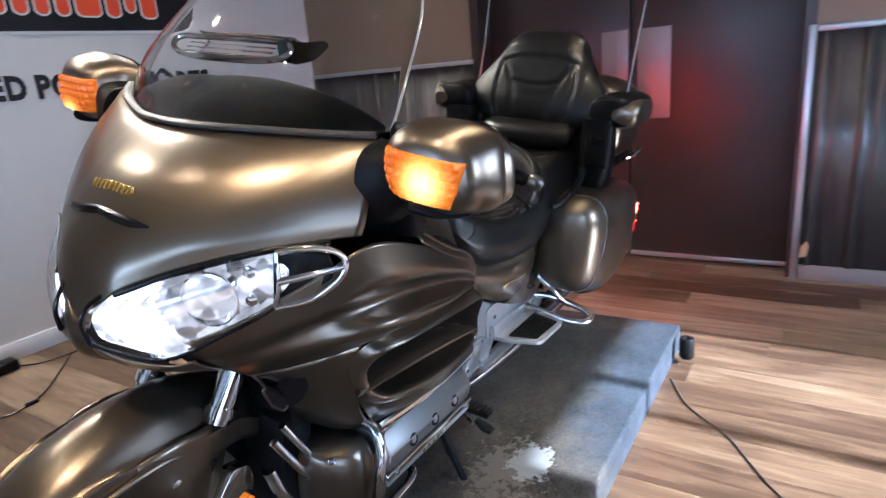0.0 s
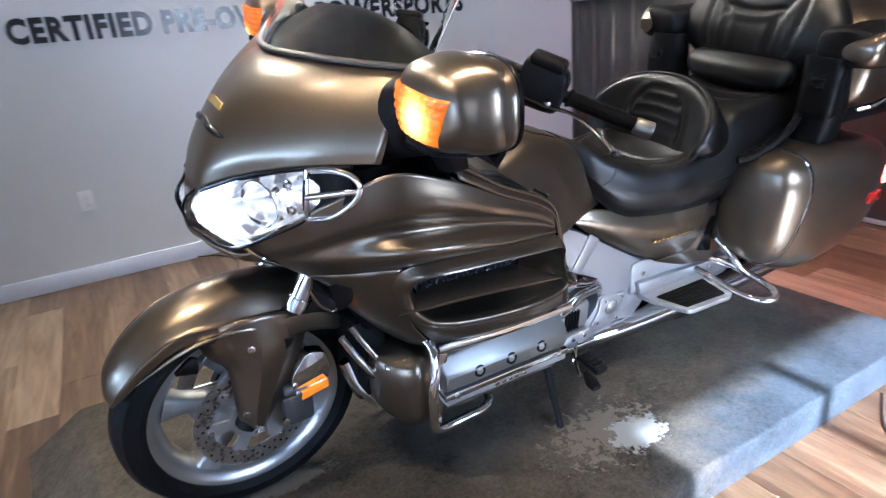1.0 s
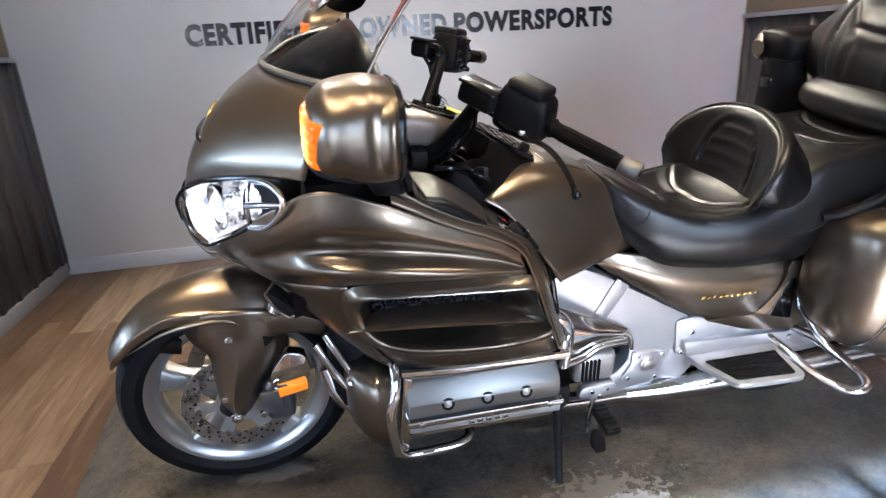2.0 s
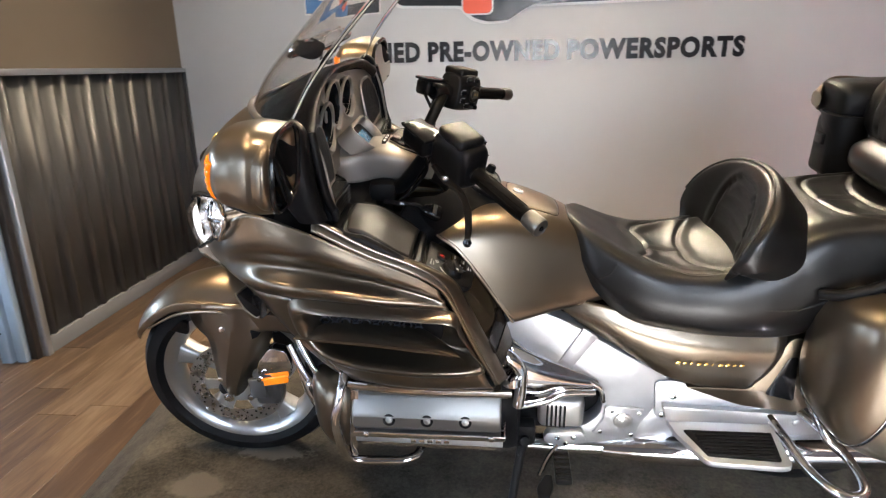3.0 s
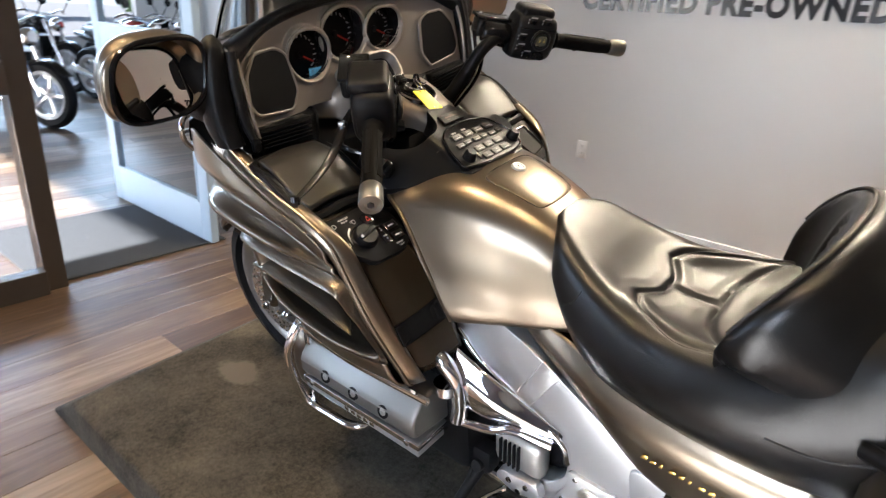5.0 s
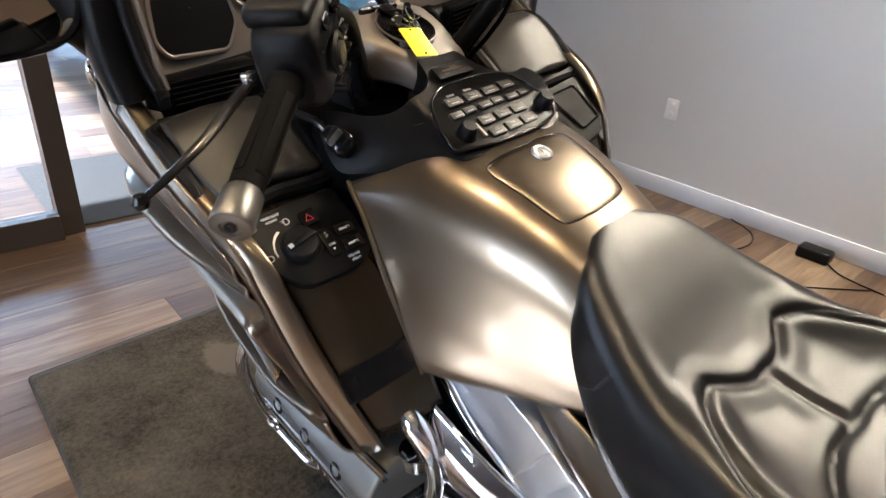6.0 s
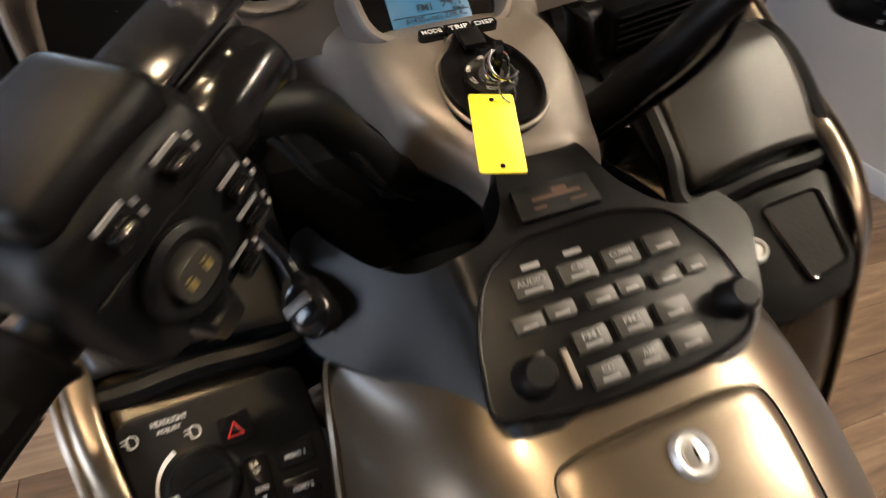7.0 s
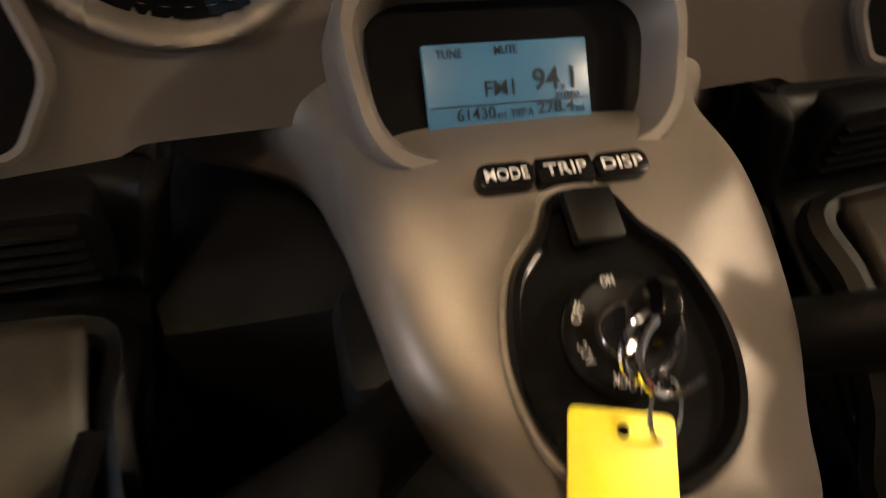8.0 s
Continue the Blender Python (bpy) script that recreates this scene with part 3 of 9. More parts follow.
# ---- glazed entrance in the front wall ----
structure("entrance_frame", slabs((X1 + 0.0, X1 + 0.06, -0.80, -0.765, 0, 2.10), (X1 + 0.02, X1 + 0.12, 0.285, 0.375, 0, 2.07), (X1 - 0.02, X1 + 0.06, 0.375, 3.99, 0, 0.115),
                                  (X1 - 0.01, X1 + 0.05, 0.375, 3.99, 0.90, 1.03), (X1 - 0.01, X1 + 0.06, -0.40, 3.99, 2.00, 2.07), (X1 - 0.01, X1 + 0.06, 2.1, 2.18, 0.115, 3.43),
                                  (X1 - 0.01, X1 + 0.06, -0.40, -0.33, 2.07, 3.43), (X1 - 0.01, X1 + 0.06, 3.92, 3.99, 0.115, 3.43)),
          BRONZE, "bronze anodised frame of a glazed partition", "window frame", bevel=0.003)
for k, (ya, yb, za, zb) in enumerate(((0.378, 2.098, 0.118, 0.898), (0.378, 2.098, 1.032, 1.998), (2.182, 3.918, 0.118, 0.898), (2.182, 3.918, 1.032, 1.998))):
    p = structure("window_%d" % (k + 1), box((X1 + 0.02, (ya + yb) / 2, (za + zb) / 2), (0.006, yb - ya, zb - za)), PANE, "clear glass pane of the partition", "window")
    p.visible_shadow = False
structure("door_jamb", merged(box((X1 + 0.055, -0.745, 1.05), (0.05, 0.034, 2.1), 0.004), box((X1 + 0.12, -0.735, 1.05), (0.055, 0.044, 2.1), 0.004)), DOORWHITE, "pale enamelled steel door jamb with screw holes", "door frame")
part("screw_holes", merged(*[disc((X1 + 0.12, -0.712, z), (0, 1, 0), 0.006, 0.004, 10) for z in (0.16, 0.48, 0.80, 1.12)]), GLOSSBLACK, bpy.data.objects["door_jamb"])


def glazed_door():
    """A white door leaf with two panes, swung open through the entrance."""
    x0, x1, y = 1.50, 2.70, -0.50
    rails = [(x0, x0 + 0.10, 0.01, 2.05), (x1 - 0.10, x1, 0.01, 2.05), (x0 + 0.10, x1 - 0.10, 0.01, 0.235), (x0 + 0.10, x1 - 0.10, 0.99, 1.13), (x0 + 0.10, x1 - 0.10, 1.95, 2.05)]
    ob = structure("door_3", merged(*[box(((a + b) / 2, y, (c + d) / 2), (b - a, 0.045, d - c), 0.003) for a, b, c, d in rails]), DOORWHITE, "pale blue enamelled glazed door standing open", "door")
    for za, zb in ((0.235, 0.99), (1.13, 1.95)):
        g = part("pane", box(((x0 + x1) / 2, y, (za + zb) / 2), (x1 - x0 - 0.19, 0.008, zb - za + 0.01)), PANE, ob)
        g.visible_shadow = False
        part("glazing_bead", merged(*[box((xx, y + 0.022, (za + zb) / 2), (0.014, 0.012, zb - za), 0.003) for xx in (x0 + 0.105, x1 - 0.105)],
                                    *[box(((x0 + x1) / 2, y + 0.022, zz), (x1 - x0 - 0.2, 0.012, 0.014), 0.003) for zz in (za + 0.005, zb - 0.005)]), DOORWHITE, ob)
    return ob


glazed_door()
door_mat = tagged(part("door_mat", box((1.99, -0.10, 0.006), (0.92, 0.96, 0.012), 0.004), MAT), "charcoal ribbed entrance mat lying in the doorway", "door mat")

# ---- window of the side wall ----
window = structure("window_5", merged(*[box(((a + b) / 2, Y1 + 0.07, (c + d) / 2), (b - a, 0.06, d - c), 0.003) for a, b, c, d in
                                        ((WX0, WX0 + 0.06, WZ0, WZ1), (WX1 - 0.06, WX1, WZ0, WZ1), (WX0 + 0.06, WX1 - 0.06, WZ0, WZ0 + 0.06), (WX0 + 0.06, WX1 - 0.06, WZ1 - 0.06, WZ1), (-1.648, -1.592, WZ0 + 0.06, WZ1 - 0.06))]),
                   BRONZE, "bronze framed shop window", "window")
for xa, xb in ((WX0 + 0.06, -1.648), (-1.592, WX1 - 0.06)):
    g = part("pane", box(((xa + xb) / 2, Y1 + 0.07, (WZ0 + WZ1) / 2), (xb - xa, 0.006, WZ1 - WZ0 - 0.12)), PANE, window)
    g.visible_shadow = False

# ---- daylight through the sales floor's glazing ----
def daylight(name, centre, target, w, h, watts):
    """An added area lamp that stands in for sky light in an opening."""
    ob = new(name, bpy.data.lights.new(name, "AREA"))
    ob.data.shape, ob.data.size, ob.data.size_y, ob.data.energy, ob.data.color = "RECTANGLE", w, h, watts, (0.60, 0.78, 1.0)
    ob.matrix_world = look(centre, target)
    return ob


daylight("shopfront_daylight", (SX1 - 0.02, -0.5, 2.66), (0, -0.5, 1.9), 8.0, 0.6, 38.0)
# added lamp at the sales floor's unseen side opening
daylight("side_daylight", (3.97, Y1 + 0.04, 1.5), (3.97, 0, 1.5), 4.4, 2.4, 9.0)
daylight("window_daylight", ((WX0 + WX1) / 2, Y1 + 0.03, (WZ0 + WZ1) / 2), ((WX0 + WX1) / 2, 0, (WZ0 + WZ1) / 2), WX1 - WX0 - 0.12, WZ1 - WZ0 - 0.12, 6.5)

# ---- outside the sales floor ----
structure("ground", slabs((SX1 + 0.15, 70.0, -45.0, 45.0, -0.25, -0.15)), ASPHALT, "grey asphalt lot outside", "ground")


def hedge():
    """Trees at the far edge of the lot: many small leaves in uneven clumps."""
    r = random.Random(11)
    verts, faces = [], []
    for _ in range(70):
        cx, cy, cz, rad = 34 + r.uniform(-3, 3), r.uniform(-32, 32), r.uniform(0.8, 6.5), r.uniform(0.9, 2.0)
        for _ in range(90):
            d = Vector((r.gauss(0, 1), r.gauss(0, 1), r.gauss(0, 0.8))).normalized() * rad * r.uniform(0.6, 1.05)
            p = Vector((cx, cy, max(0.1, cz + d.z))) + Vector((d.x, d.y, 0))
            a = Vector((r.gauss(0, 1), r.gauss(0, 1), r.gauss(0, 1))).normalized() * 0.28
            b = Vector((r.gauss(0, 1), r.gauss(0, 1), r.gauss(0, 1))).normalized() * 0.22
            k = len(verts)
            verts += [tuple(p - a), tuple(p + b), tuple(p + a), tuple(p - b)]
            faces.append((k, k + 1, k + 2, k + 3))
    me = bpy.data.meshes.new("trees")
    me.from_pydata(verts, [], faces)
    me.materials.append(LEAVES)
    return tagged(new("trees", me), "row of green trees beyond the lot", "trees", kind="stuff")


hedge()


# ---- parked machines on the sales floor ----
def parked_motorcycle(m, colour):
    """A standard motorcycle on its stand, its front wheel at the origin and its length along -x."""
    ob = thing("parked_motorcycle", "dark road motorcycle parked on the sales floor", "motorcycle", m, group="motorcycles for sale")
    for wx in (0.0, -1.42):
        t = part("tyre", moved(lathe([(0.235, -0.045), (0.29, -0.058), (0.318, -0.03), (0.322, 0.0), (0.318, 0.03), (0.29, 0.058), (0.235, 0.045)], 30, closed=True), Matrix.Translation((wx, 0, 0.322))), RUBBER, ob)
        part("rim", moved(merged(lathe([(0.205, -0.04), (0.238, -0.045), (0.238, 0.045), (0.205, 0.04)], 30, closed=True), *[moved(box((0.11, 0, 0), (0.20, 0.03, 0.035), 0.006), Matrix.Rotation(2 * math.pi * i / 5, 4, "Y")) for i in range(5)]), Matrix.Translation((wx, 0, 0.322))), ALLOY, t)
    for y in (0.085, -0.085):
        part("fork_leg", tube([(0.0, y, 0.32), (-0.12, y, 0.62), (-0.24, y, 0.92)], 0.024, 12), CHROME, ob)
        part("mirror", merged(tube([(-0.28, y * 3.0, 1.0), (-0.26, y * 3.6, 1.10), (-0.27, y * 4.2, 1.17)], 0.006, 6), moved(disc((0, 0, 0), (1, 0, 0.1), 0.05, 0.02, 16, 0.006), Matrix.Translation((-0.275, y * 4.4, 1.20)))), BLACK, ob)
    part("front_fender", net([[(0.345 * math.cos(radians(a)), y, 0.322 + 0.345 * math.sin(radians(a))) for y in (-0.06, 0, 0.06)] for a in (35, 70, 105, 140)], 6, 16), colour, ob, thick=0.004)
    part("headlamp", moved(lathe([(0.0, 0.06), (0.06, 0.055), (0.085, 0.03), (0.09, 0.0), (0.06, -0.08), (0.0, -0.10)], 24, "x"), Matrix.Translation((-0.12, 0, 0.86))), CHROME, ob)
    part("handlebar", tube([(-0.42, 0.38, 0.98), (-0.34, 0.26, 1.03), (-0.27, 0.08, 0.99), (-0.27, -0.08, 0.99), (-0.34, -0.26, 1.03), (-0.42, -0.38, 0.98)], 0.014, 10, 40), CHROME, ob)
    part("tank", loft([ring((-0.34, 0, 0.80), (0, 1, 0), (0, 0, 1), 0.08, 0.07, 2.4, 24), ring((-0.42, 0, 0.84), (0, 1, 0), (0, 0, 1), 0.14, 0.11, 2.4, 24), ring((-0.58, 0, 0.83), (0, 1, 0), (0, 0, 1), 0.15, 0.12, 2.4, 24), ring((-0.74, 0, 0.77), (0, 1, 0), (0, 0, 1), 0.10, 0.08, 2.4, 24)], 16), colour, ob, "glossy painted tank")
    part("engine", merged(box((-0.62, 0, 0.44), (0.42, 0.30, 0.28), 0.05), *[box((-0.56, 0, 0.60 + 0.022 * i), (0.24, 0.26, 0.010), 0.003) for i in range(6)]), ALLOY_GREY, ob)
    part("radiator", box((-0.30, 0, 0.58), (0.05, 0.30, 0.26), 0.01), DARKPART, ob)
    part("saddle", loft([ring((-0.76, 0, 0.78), (0, 1, 0), (0, 0, 1), 0.09, 0.04, 3, 20), ring((-0.95, 0, 0.77), (0, 1, 0), (0, 0, 1), 0.14, 0.05, 3, 20), ring((-1.15, 0, 0.82), (0, 1, 0), (0, 0, 1), 0.13, 0.05, 3, 20), ring((-1.42, 0, 0.86), (0, 1, 0), (0, 0, 1), 0.09, 0.035, 3, 20)], 14), LEATHER, ob)
    part("tail", loft([ring((-1.0, 0, 0.70), (0, 1, 0), (0, 0, 1), 0.11, 0.06, 2.6, 18), ring((-1.30, 0, 0.76), (0, 1, 0), (0, 0, 1), 0.12, 0.07, 2.6, 18), ring((-1.62, 0, 0.80), (0, 1, 0), (0, 0, 1), 0.05, 0.03, 2.6, 18)], 10), colour, ob)
    part("frame", merged(tube([(-0.26, 0.0, 0.90), (-0.70, 0.10, 0.66), (-0.98, 0.12, 0.55), (-1.0, 0.10, 0.36)], 0.022, 8), tube([(-0.26, 0.0, 0.90), (-0.70, -0.10, 0.66), (-0.98, -0.12, 0.55), (-1.0, -0.10, 0.36)], 0.022, 8), tube([(-0.98, 0.11, 0.38), (-1.42, 0.11, 0.322)], 0.026, 8), tube([(-0.98, -0.11, 0.38), (-1.42, -0.11, 0.322)], 0.026, 8)), DARKPART, ob)
    part("exhaust", tube([(-0.42, -0.10, 0.52), (-0.36, -0.12, 0.34), (-0.55, -0.15, 0.24), (-1.0, -0.17, 0.28), (-1.55, -0.19, 0.40)], [0.02, 0.02, 0.022, 0.035, 0.045], 12, 40), CHROME, ob)
    part("stand", tube([(-0.72, 0.10, 0.28), (-0.72, 0.22, 0.012)], 0.012, 8), DARKPART, ob)
    return ob


GLOSSRED = mat("red_motorcycle_paint", (0.28, 0.012, 0.010), 0.22, 0.2, coat=0.8, vary=0.1, vscale=20)
first = parked_motorcycle(pose(5.35, -1.02, 0, 0, 0, 205), GLOSSBLACK)
for x, y, a in ((5.6, -2.5, 196), (7.7, -2.1, 200), (7.5, -3.7, 195), (9.4, -1.0, 198), (5.9, 1.4, 206), (8.0, 0.9, 202)):
    copy_thing(first, pose(x, y, 0, 0, 0, a))
parked_motorcycle(pose(6.9, -3.0, 0, 0, 0, 192), GLOSSRED)

# ---- extinguisher behind the door jamb ----
ext = thing("fire_extinguisher", "red fire extinguisher on a wall bracket by the door", "extinguisher", Matrix.Translation((1.700, -0.850, 0.42)))
part("cylinder", lathe([(0.0, 0.0), (0.055, 0.0), (0.062, 0.012), (0.062, 0.34), (0.050, 0.385), (0.022, 0.405), (0.020, 0.425), (0.0, 0.425)], 28, "z"), mat("red_enamel", (0.50, 0.012, 0.010), 0.3, coat=0.4, vary=0.06, vscale=14), ext)
part("valve", merged(box((0, 0, 0.44), (0.035, 0.03, 0.035), 0.006), box((0.035, 0, 0.468), (0.10, 0.018, 0.010), 0.003), box((0.04, 0, 0.445), (0.08, 0.014, 0.008), 0.002)), GLOSSBLACK, ext)
part("hose", tube([(0.02, 0.02, 0.44), (0.06, 0.05, 0.40), (0.068, 0.04, 0.28), (0.066, 0.02, 0.10)], 0.009, 8), RUBBER, ext)
part("bracket", merged(box((-0.080, 0, 0.22), (0.036, 0.06, 0.30), 0.004)), STEEL, ext)

# ---- the sign on the wall ----
TEXT_LO, TEXT_HI = 1.380, 1.514


def wall_letters(text, xl, xr, z0, z1, material, name, parent, bold=0.05):
    """Vinyl lettering on the sign wall, read from inside the room; the letters are parts of their word."""
    bm = letters(text, z1 - z0, xl - xr, 0.02, bold, 1.12)
    moved(bm, Matrix(((-1, 0, 0, xl), (0, 0, 1, Y0 + 0.004), (0, 1, 0, z0), (0, 0, 0, 1))))
    for v in bm.verts:
        v.co.y = Y0 + 0.001 + (0.004 if v.co.y > Y0 + 0.004 else 0.0)
    return part(name, bm, material, parent, sharp=30)


slogan = thing("sign_lettering", "bold black vinyl lettering on the grey wall", "sign")
for word, xl, xr in (("CERTIFIED", 0.455, -0.262), ("PRE-OWNED", -0.315, -1.198), ("POWERSPORTS", -1.248, -2.385)):
    wall_letters(word, xl, xr, TEXT_LO, TEXT_HI, SIGNBLACK, "word", slogan)


def wall_shape(outline, depth, material, parent, name="shape"):
    """A flat vinyl shape, outline in (x, z)."""
    return part(name, prism(outline, Y0 + 0.001, Y0 + 0.001 + depth, "y"), material, parent, sharp=30)


def logo():
    """The shop's mark as plain blocks: pale rim, black ground and red-orange strokes."""
    ob = thing("shop_sign", "large red-orange and black sign on the wall", "sign")
    ground = [(-0.09, 1.99), (-0.09, 1.80), (-0.13, 1.745), (-0.55, 1.735), (-0.62, 1.66), (-0.72, 1.632), (-0.86, 1.640), (-0.95, 1.70), (-1.02, 1.735), (-2.10, 1.755), (-2.30, 1.765), (-2.335, 1.83), (-2.335, 2.36), (-0.09, 2.36)]
    rim = [(x + (0.016 if x > -1.2 else -0.016), z - 0.016 if z < 2.0 else z + 0.016) for x, z in ground]
    wall_shape(rounded(rim, 0.03), 0.003, SIGNWHITE, ob, "rim")
    wall_shape(rounded(ground, 0.03), 0.006, SIGNBLACK, ob, "ground")
    x = -0.17
    strokes = ((0.10, 1.83), (0.06, 1.83), (0.10, 1.83), (0.19, 1.685), (0.12, 1.83), (0.07, 1.83), (0.13, 1.83), (0.07, 1.83), (0.07, 1.83), (0.07, 1.83), (0.14, 1.83), (0.08, 1.83), (0.06, 1.86), (0.10, 1.83))
    for w, z in strokes:
        o = [(x, 2.30), (x, z + 0.02), (x - 0.02, z), (x - w + 0.02, z), (x - w, z + 0.02), (x - w, 2.30)]
        wall_shape(rounded([(a + (0.010 if a == x else -0.010 if a == x - w else 0), b - (0.010 if b < 2.0 else -0.01)) for a, b in o], 0.02), 0.008, SIGNWHITE, ob, "stroke_rim")
        wall_shape(rounded(o, 0.018), 0.011, SIGNRED, ob, "stroke")
        x -= w + 0.042
    return ob


logo()
badge = thing("sign_emblem", "blue and black square emblem with a red tick on the wall", "sign")
wall_shape([(0.52, 1.700), (0.0, 1.700), (0.0, 2.22), (0.52, 2.22)], 0.003, SIGNWHITE, badge, "rim")
for o, mm in (([(0.51, 1.71), (0.01, 1.71), (0.01, 1.79), (0.51, 1.79)], SIGNBLACK), ([(0.51, 1.79), (0.42, 1.79), (0.42, 2.21), (0.51, 2.21)], SIGNBLUE), ([(0.09, 1.79), (0.01, 1.79), (0.01, 2.21), (0.09, 2.21)], SIGNBLACK)):
    wall_shape(o, 0.006, mm, badge, "bar")
wall_shape([(0.51, 1.712), (0.25, 1.712), (0.25, 1.788), (0.51, 1.788)], 0.008, SIGNBLUE, badge, "bar")
wall_shape([(0.40, 1.98), (0.28, 1.745), (0.10, 2.15), (0.20, 2.15), (0.28, 1.93), (0.33, 2.02)], 0.010, SIGNRED, badge, "tick")

# ---- outlet, cable and power brick by the sign wall ----
outlet = thing("wall_outlet", "white duplex outlet plate on the grey wall", "outlet")
part("cover_plate", box((0.318, Y0 + 0.004, 0.50), (0.074, 0.008, 0.118), 0.004), PLASTICWHITE, outlet)
for z in (0.475, 0.525):
    r = part("socket", disc((0.318, Y0 + 0.009, z), (0, 1, 0), 0.017, 0.004, 20, 0.001), PLASTICWHITE, outlet)
    part("slots", merged(box((0.311, Y0 + 0.0112, z + 0.003), (0.002, 0.001, 0.008)), box((0.325, Y0 + 0.0112, z + 0.003), (0.002, 0.001, 0.008)), disc((0.318, Y0 + 0.0112, z - 0.008), (0, 1, 0), 0.002, 0.001, 8)), GLOSSBLACK, r)
cable = thing("power_cable", "thin black power cable lying on the floor", "cable")
part("cord", tube([(-0.95, -2.30, 0.005), (-0.80, -2.12, 0.005), (-0.62, -1.93, 0.005), (-0.45, -1.87, 0.005), (-0.36, -2.02, 0.005), (-0.40, -2.28, 0.005), (-0.34, -2.45, 0.005), (-0.20, -2.505, 0.02)], 0.004, 6, 60), GLOSSBLACK, cable)
part("plug", box((-0.56, -1.885, 0.009), (0.06, 0.022, 0.016), 0.004), GLOSSBLACK, cable)
# thin brown strand that imitates a shadow line across the floor
floor_cord = thing("floor_cord", "thin brown strand laid for a shadow line on the plank floor", "cable")
part("cord", tube([(-1.93, 0.70, 0.003), (-1.74, 0.80, 0.003), (-1.584, 0.964, 0.003), (-1.44, 1.06, 0.003), (-1.33, 1.141, 0.003), (-1.10, 1.36, 0.003), (-0.80, 1.80, 0.003)], 0.003, 6, 60), mat("shadow_brown", (0.05, 0.04, 0.032), 0.7, vary=0.2, vscale=40), floor_cord)
brick = thing("power_brick", "black power adapter on the floor by the wall", "adapter")
part("housing", box((-0.66, -2.43, 0.030), (0.15, 0.09, 0.06), 0.012, 3), BLACK, brick)
part("cord", tube([(-0.72, -2.40, 0.02), (-0.80, -2.35, 0.006), (-0.90, -2.32, 0.005), (-1.05, -2.30, 0.005)], 0.004, 6), GLOSSBLACK, brick)

# ---- the carpeted platform ----
def platform():
    """A low deck whose front slopes down to the floor."""
    o = [(0.332, 0.688), (0.46, -0.78), (-2.22, -0.82), (-2.245, 0.672)]
    bm = prism([o[3], o[2], o[1], o[0]], 0.0, 0.12, "z")
    for v in bm.verts:
        if v.co.z < 0.01 and v.co.x > 0:
            v.co.x += 0.19
    bmesh.ops.bevel(bm, geom=[e for e in bm.edges if max(v.co.z for v in e.verts) > 0.1], offset=0.012, segments=3, affect="EDGES", profile=0.5)
    ob = tagged(part("display_platform", bm, CARPET), "low carpet-covered display platform, stained and worn", "platform")
    b = part("bumper", lathe([(0.0, 0.0), (0.028, 0.0), (0.032, 0.006), (0.032, 0.088), (0.028, 0.094), (0.012, 0.094), (0.010, 0.088), (0.0, 0.088)], 20, "z"), RUBBER, ob, "black rubber corner bumper")
    b.location = (-2.10, 0.728, 0.030)
    return ob


platform()

# ---- ceiling spotlights ----
def spotlight(x, y, watts, aim, size=44):
    """A ceiling can with a bright lens and the lamp that it holds."""
    ob = thing("ceiling_spotlight", "small round ceiling spotlight, lit", "ceiling light", group="ceiling spotlights")
    part("housing", moved(lathe([(0.0, 0.0), (0.055, 0.0), (0.060, -0.02), (0.060, -0.13), (0.052, -0.14), (0.048, -0.125), (0.0, -0.12)], 20, "z"), Matrix.Translation((x, y, H))), PLASTICWHITE, ob)
    part("lens", disc((x, y, H - 0.128), (0, 0, 1), 0.044, 0.004, 20), mat_spot, ob)
    lamp = new("spot", bpy.data.lights.new("spot", "SPOT"))
    lamp.data.energy, lamp.data.color, lamp.data.spot_size, lamp.data.spot_blend, lamp.data.shadow_soft_size = watts, (1.0, 0.82, 0.58) if y < -1.5 else (1.0, 0.70, 0.38), radians(size * 2), 0.6, 0.045
    lamp.matrix_world = look((x, y, H - 0.15), aim)
    lamp.parent = ob
    return ob


mat_spot = mat("lit_spot_lens", (1, 1, 1), 0.3, emit=16.0, ecolor=(1.0, 0.86, 0.68))
for x, y, w, aim, *cone in ((0.35, -2.15, 14, (0.1, -0.5, 0.4)), (-0.65, -2.2, 27, (-0.65, -0.6, 0.3)), (-1.5, -2.2, 30, (-1.4, -0.6, 0.3)), (-2.4, -2.1, 6, (-2.1, -0.7, 0)), (-0.6, 1.1, 11.0, (-0.6, 0.5, 0)), (-1.6, 1.1, 7.0, (-1.5, 0.3, 0)), (-2.6, 1.0, 1.6, (-2.6, 0.6, 0)), (0.95, 0.75, 20.0, (0.0, 0.05, 0.9), 19), (0.6, 1.7, 12.0, (-0.1, 0.3, 0.7), 24), (0.92, -0.5, 2.2, (0.5, -0.2, 0))):
    spotlight(x, y, w, aim, *cone)


# ---- the touring motorcycle ----
# x ahead from the front axle, y to its left, z up from the carpet; it leans on its side stand
LEAN, STEER = 8.0, 3.7
bike = thing("touring_motorcycle", "bronze metallic touring motorcycle leaning on its side stand", "motorcycle", Matrix.Translation((0, 0, 0.12)) @ pose(0, 0, 0, -LEAN, 0, 0))
HEAD = Vector((-0.33, 0.0, 0.95))
STEERING = Matrix.Translation(HEAD) @ Matrix.Rotation(radians(STEER), 4, Vector((-0.485, 0, 0.875))) @ Matrix.Translation(-HEAD)


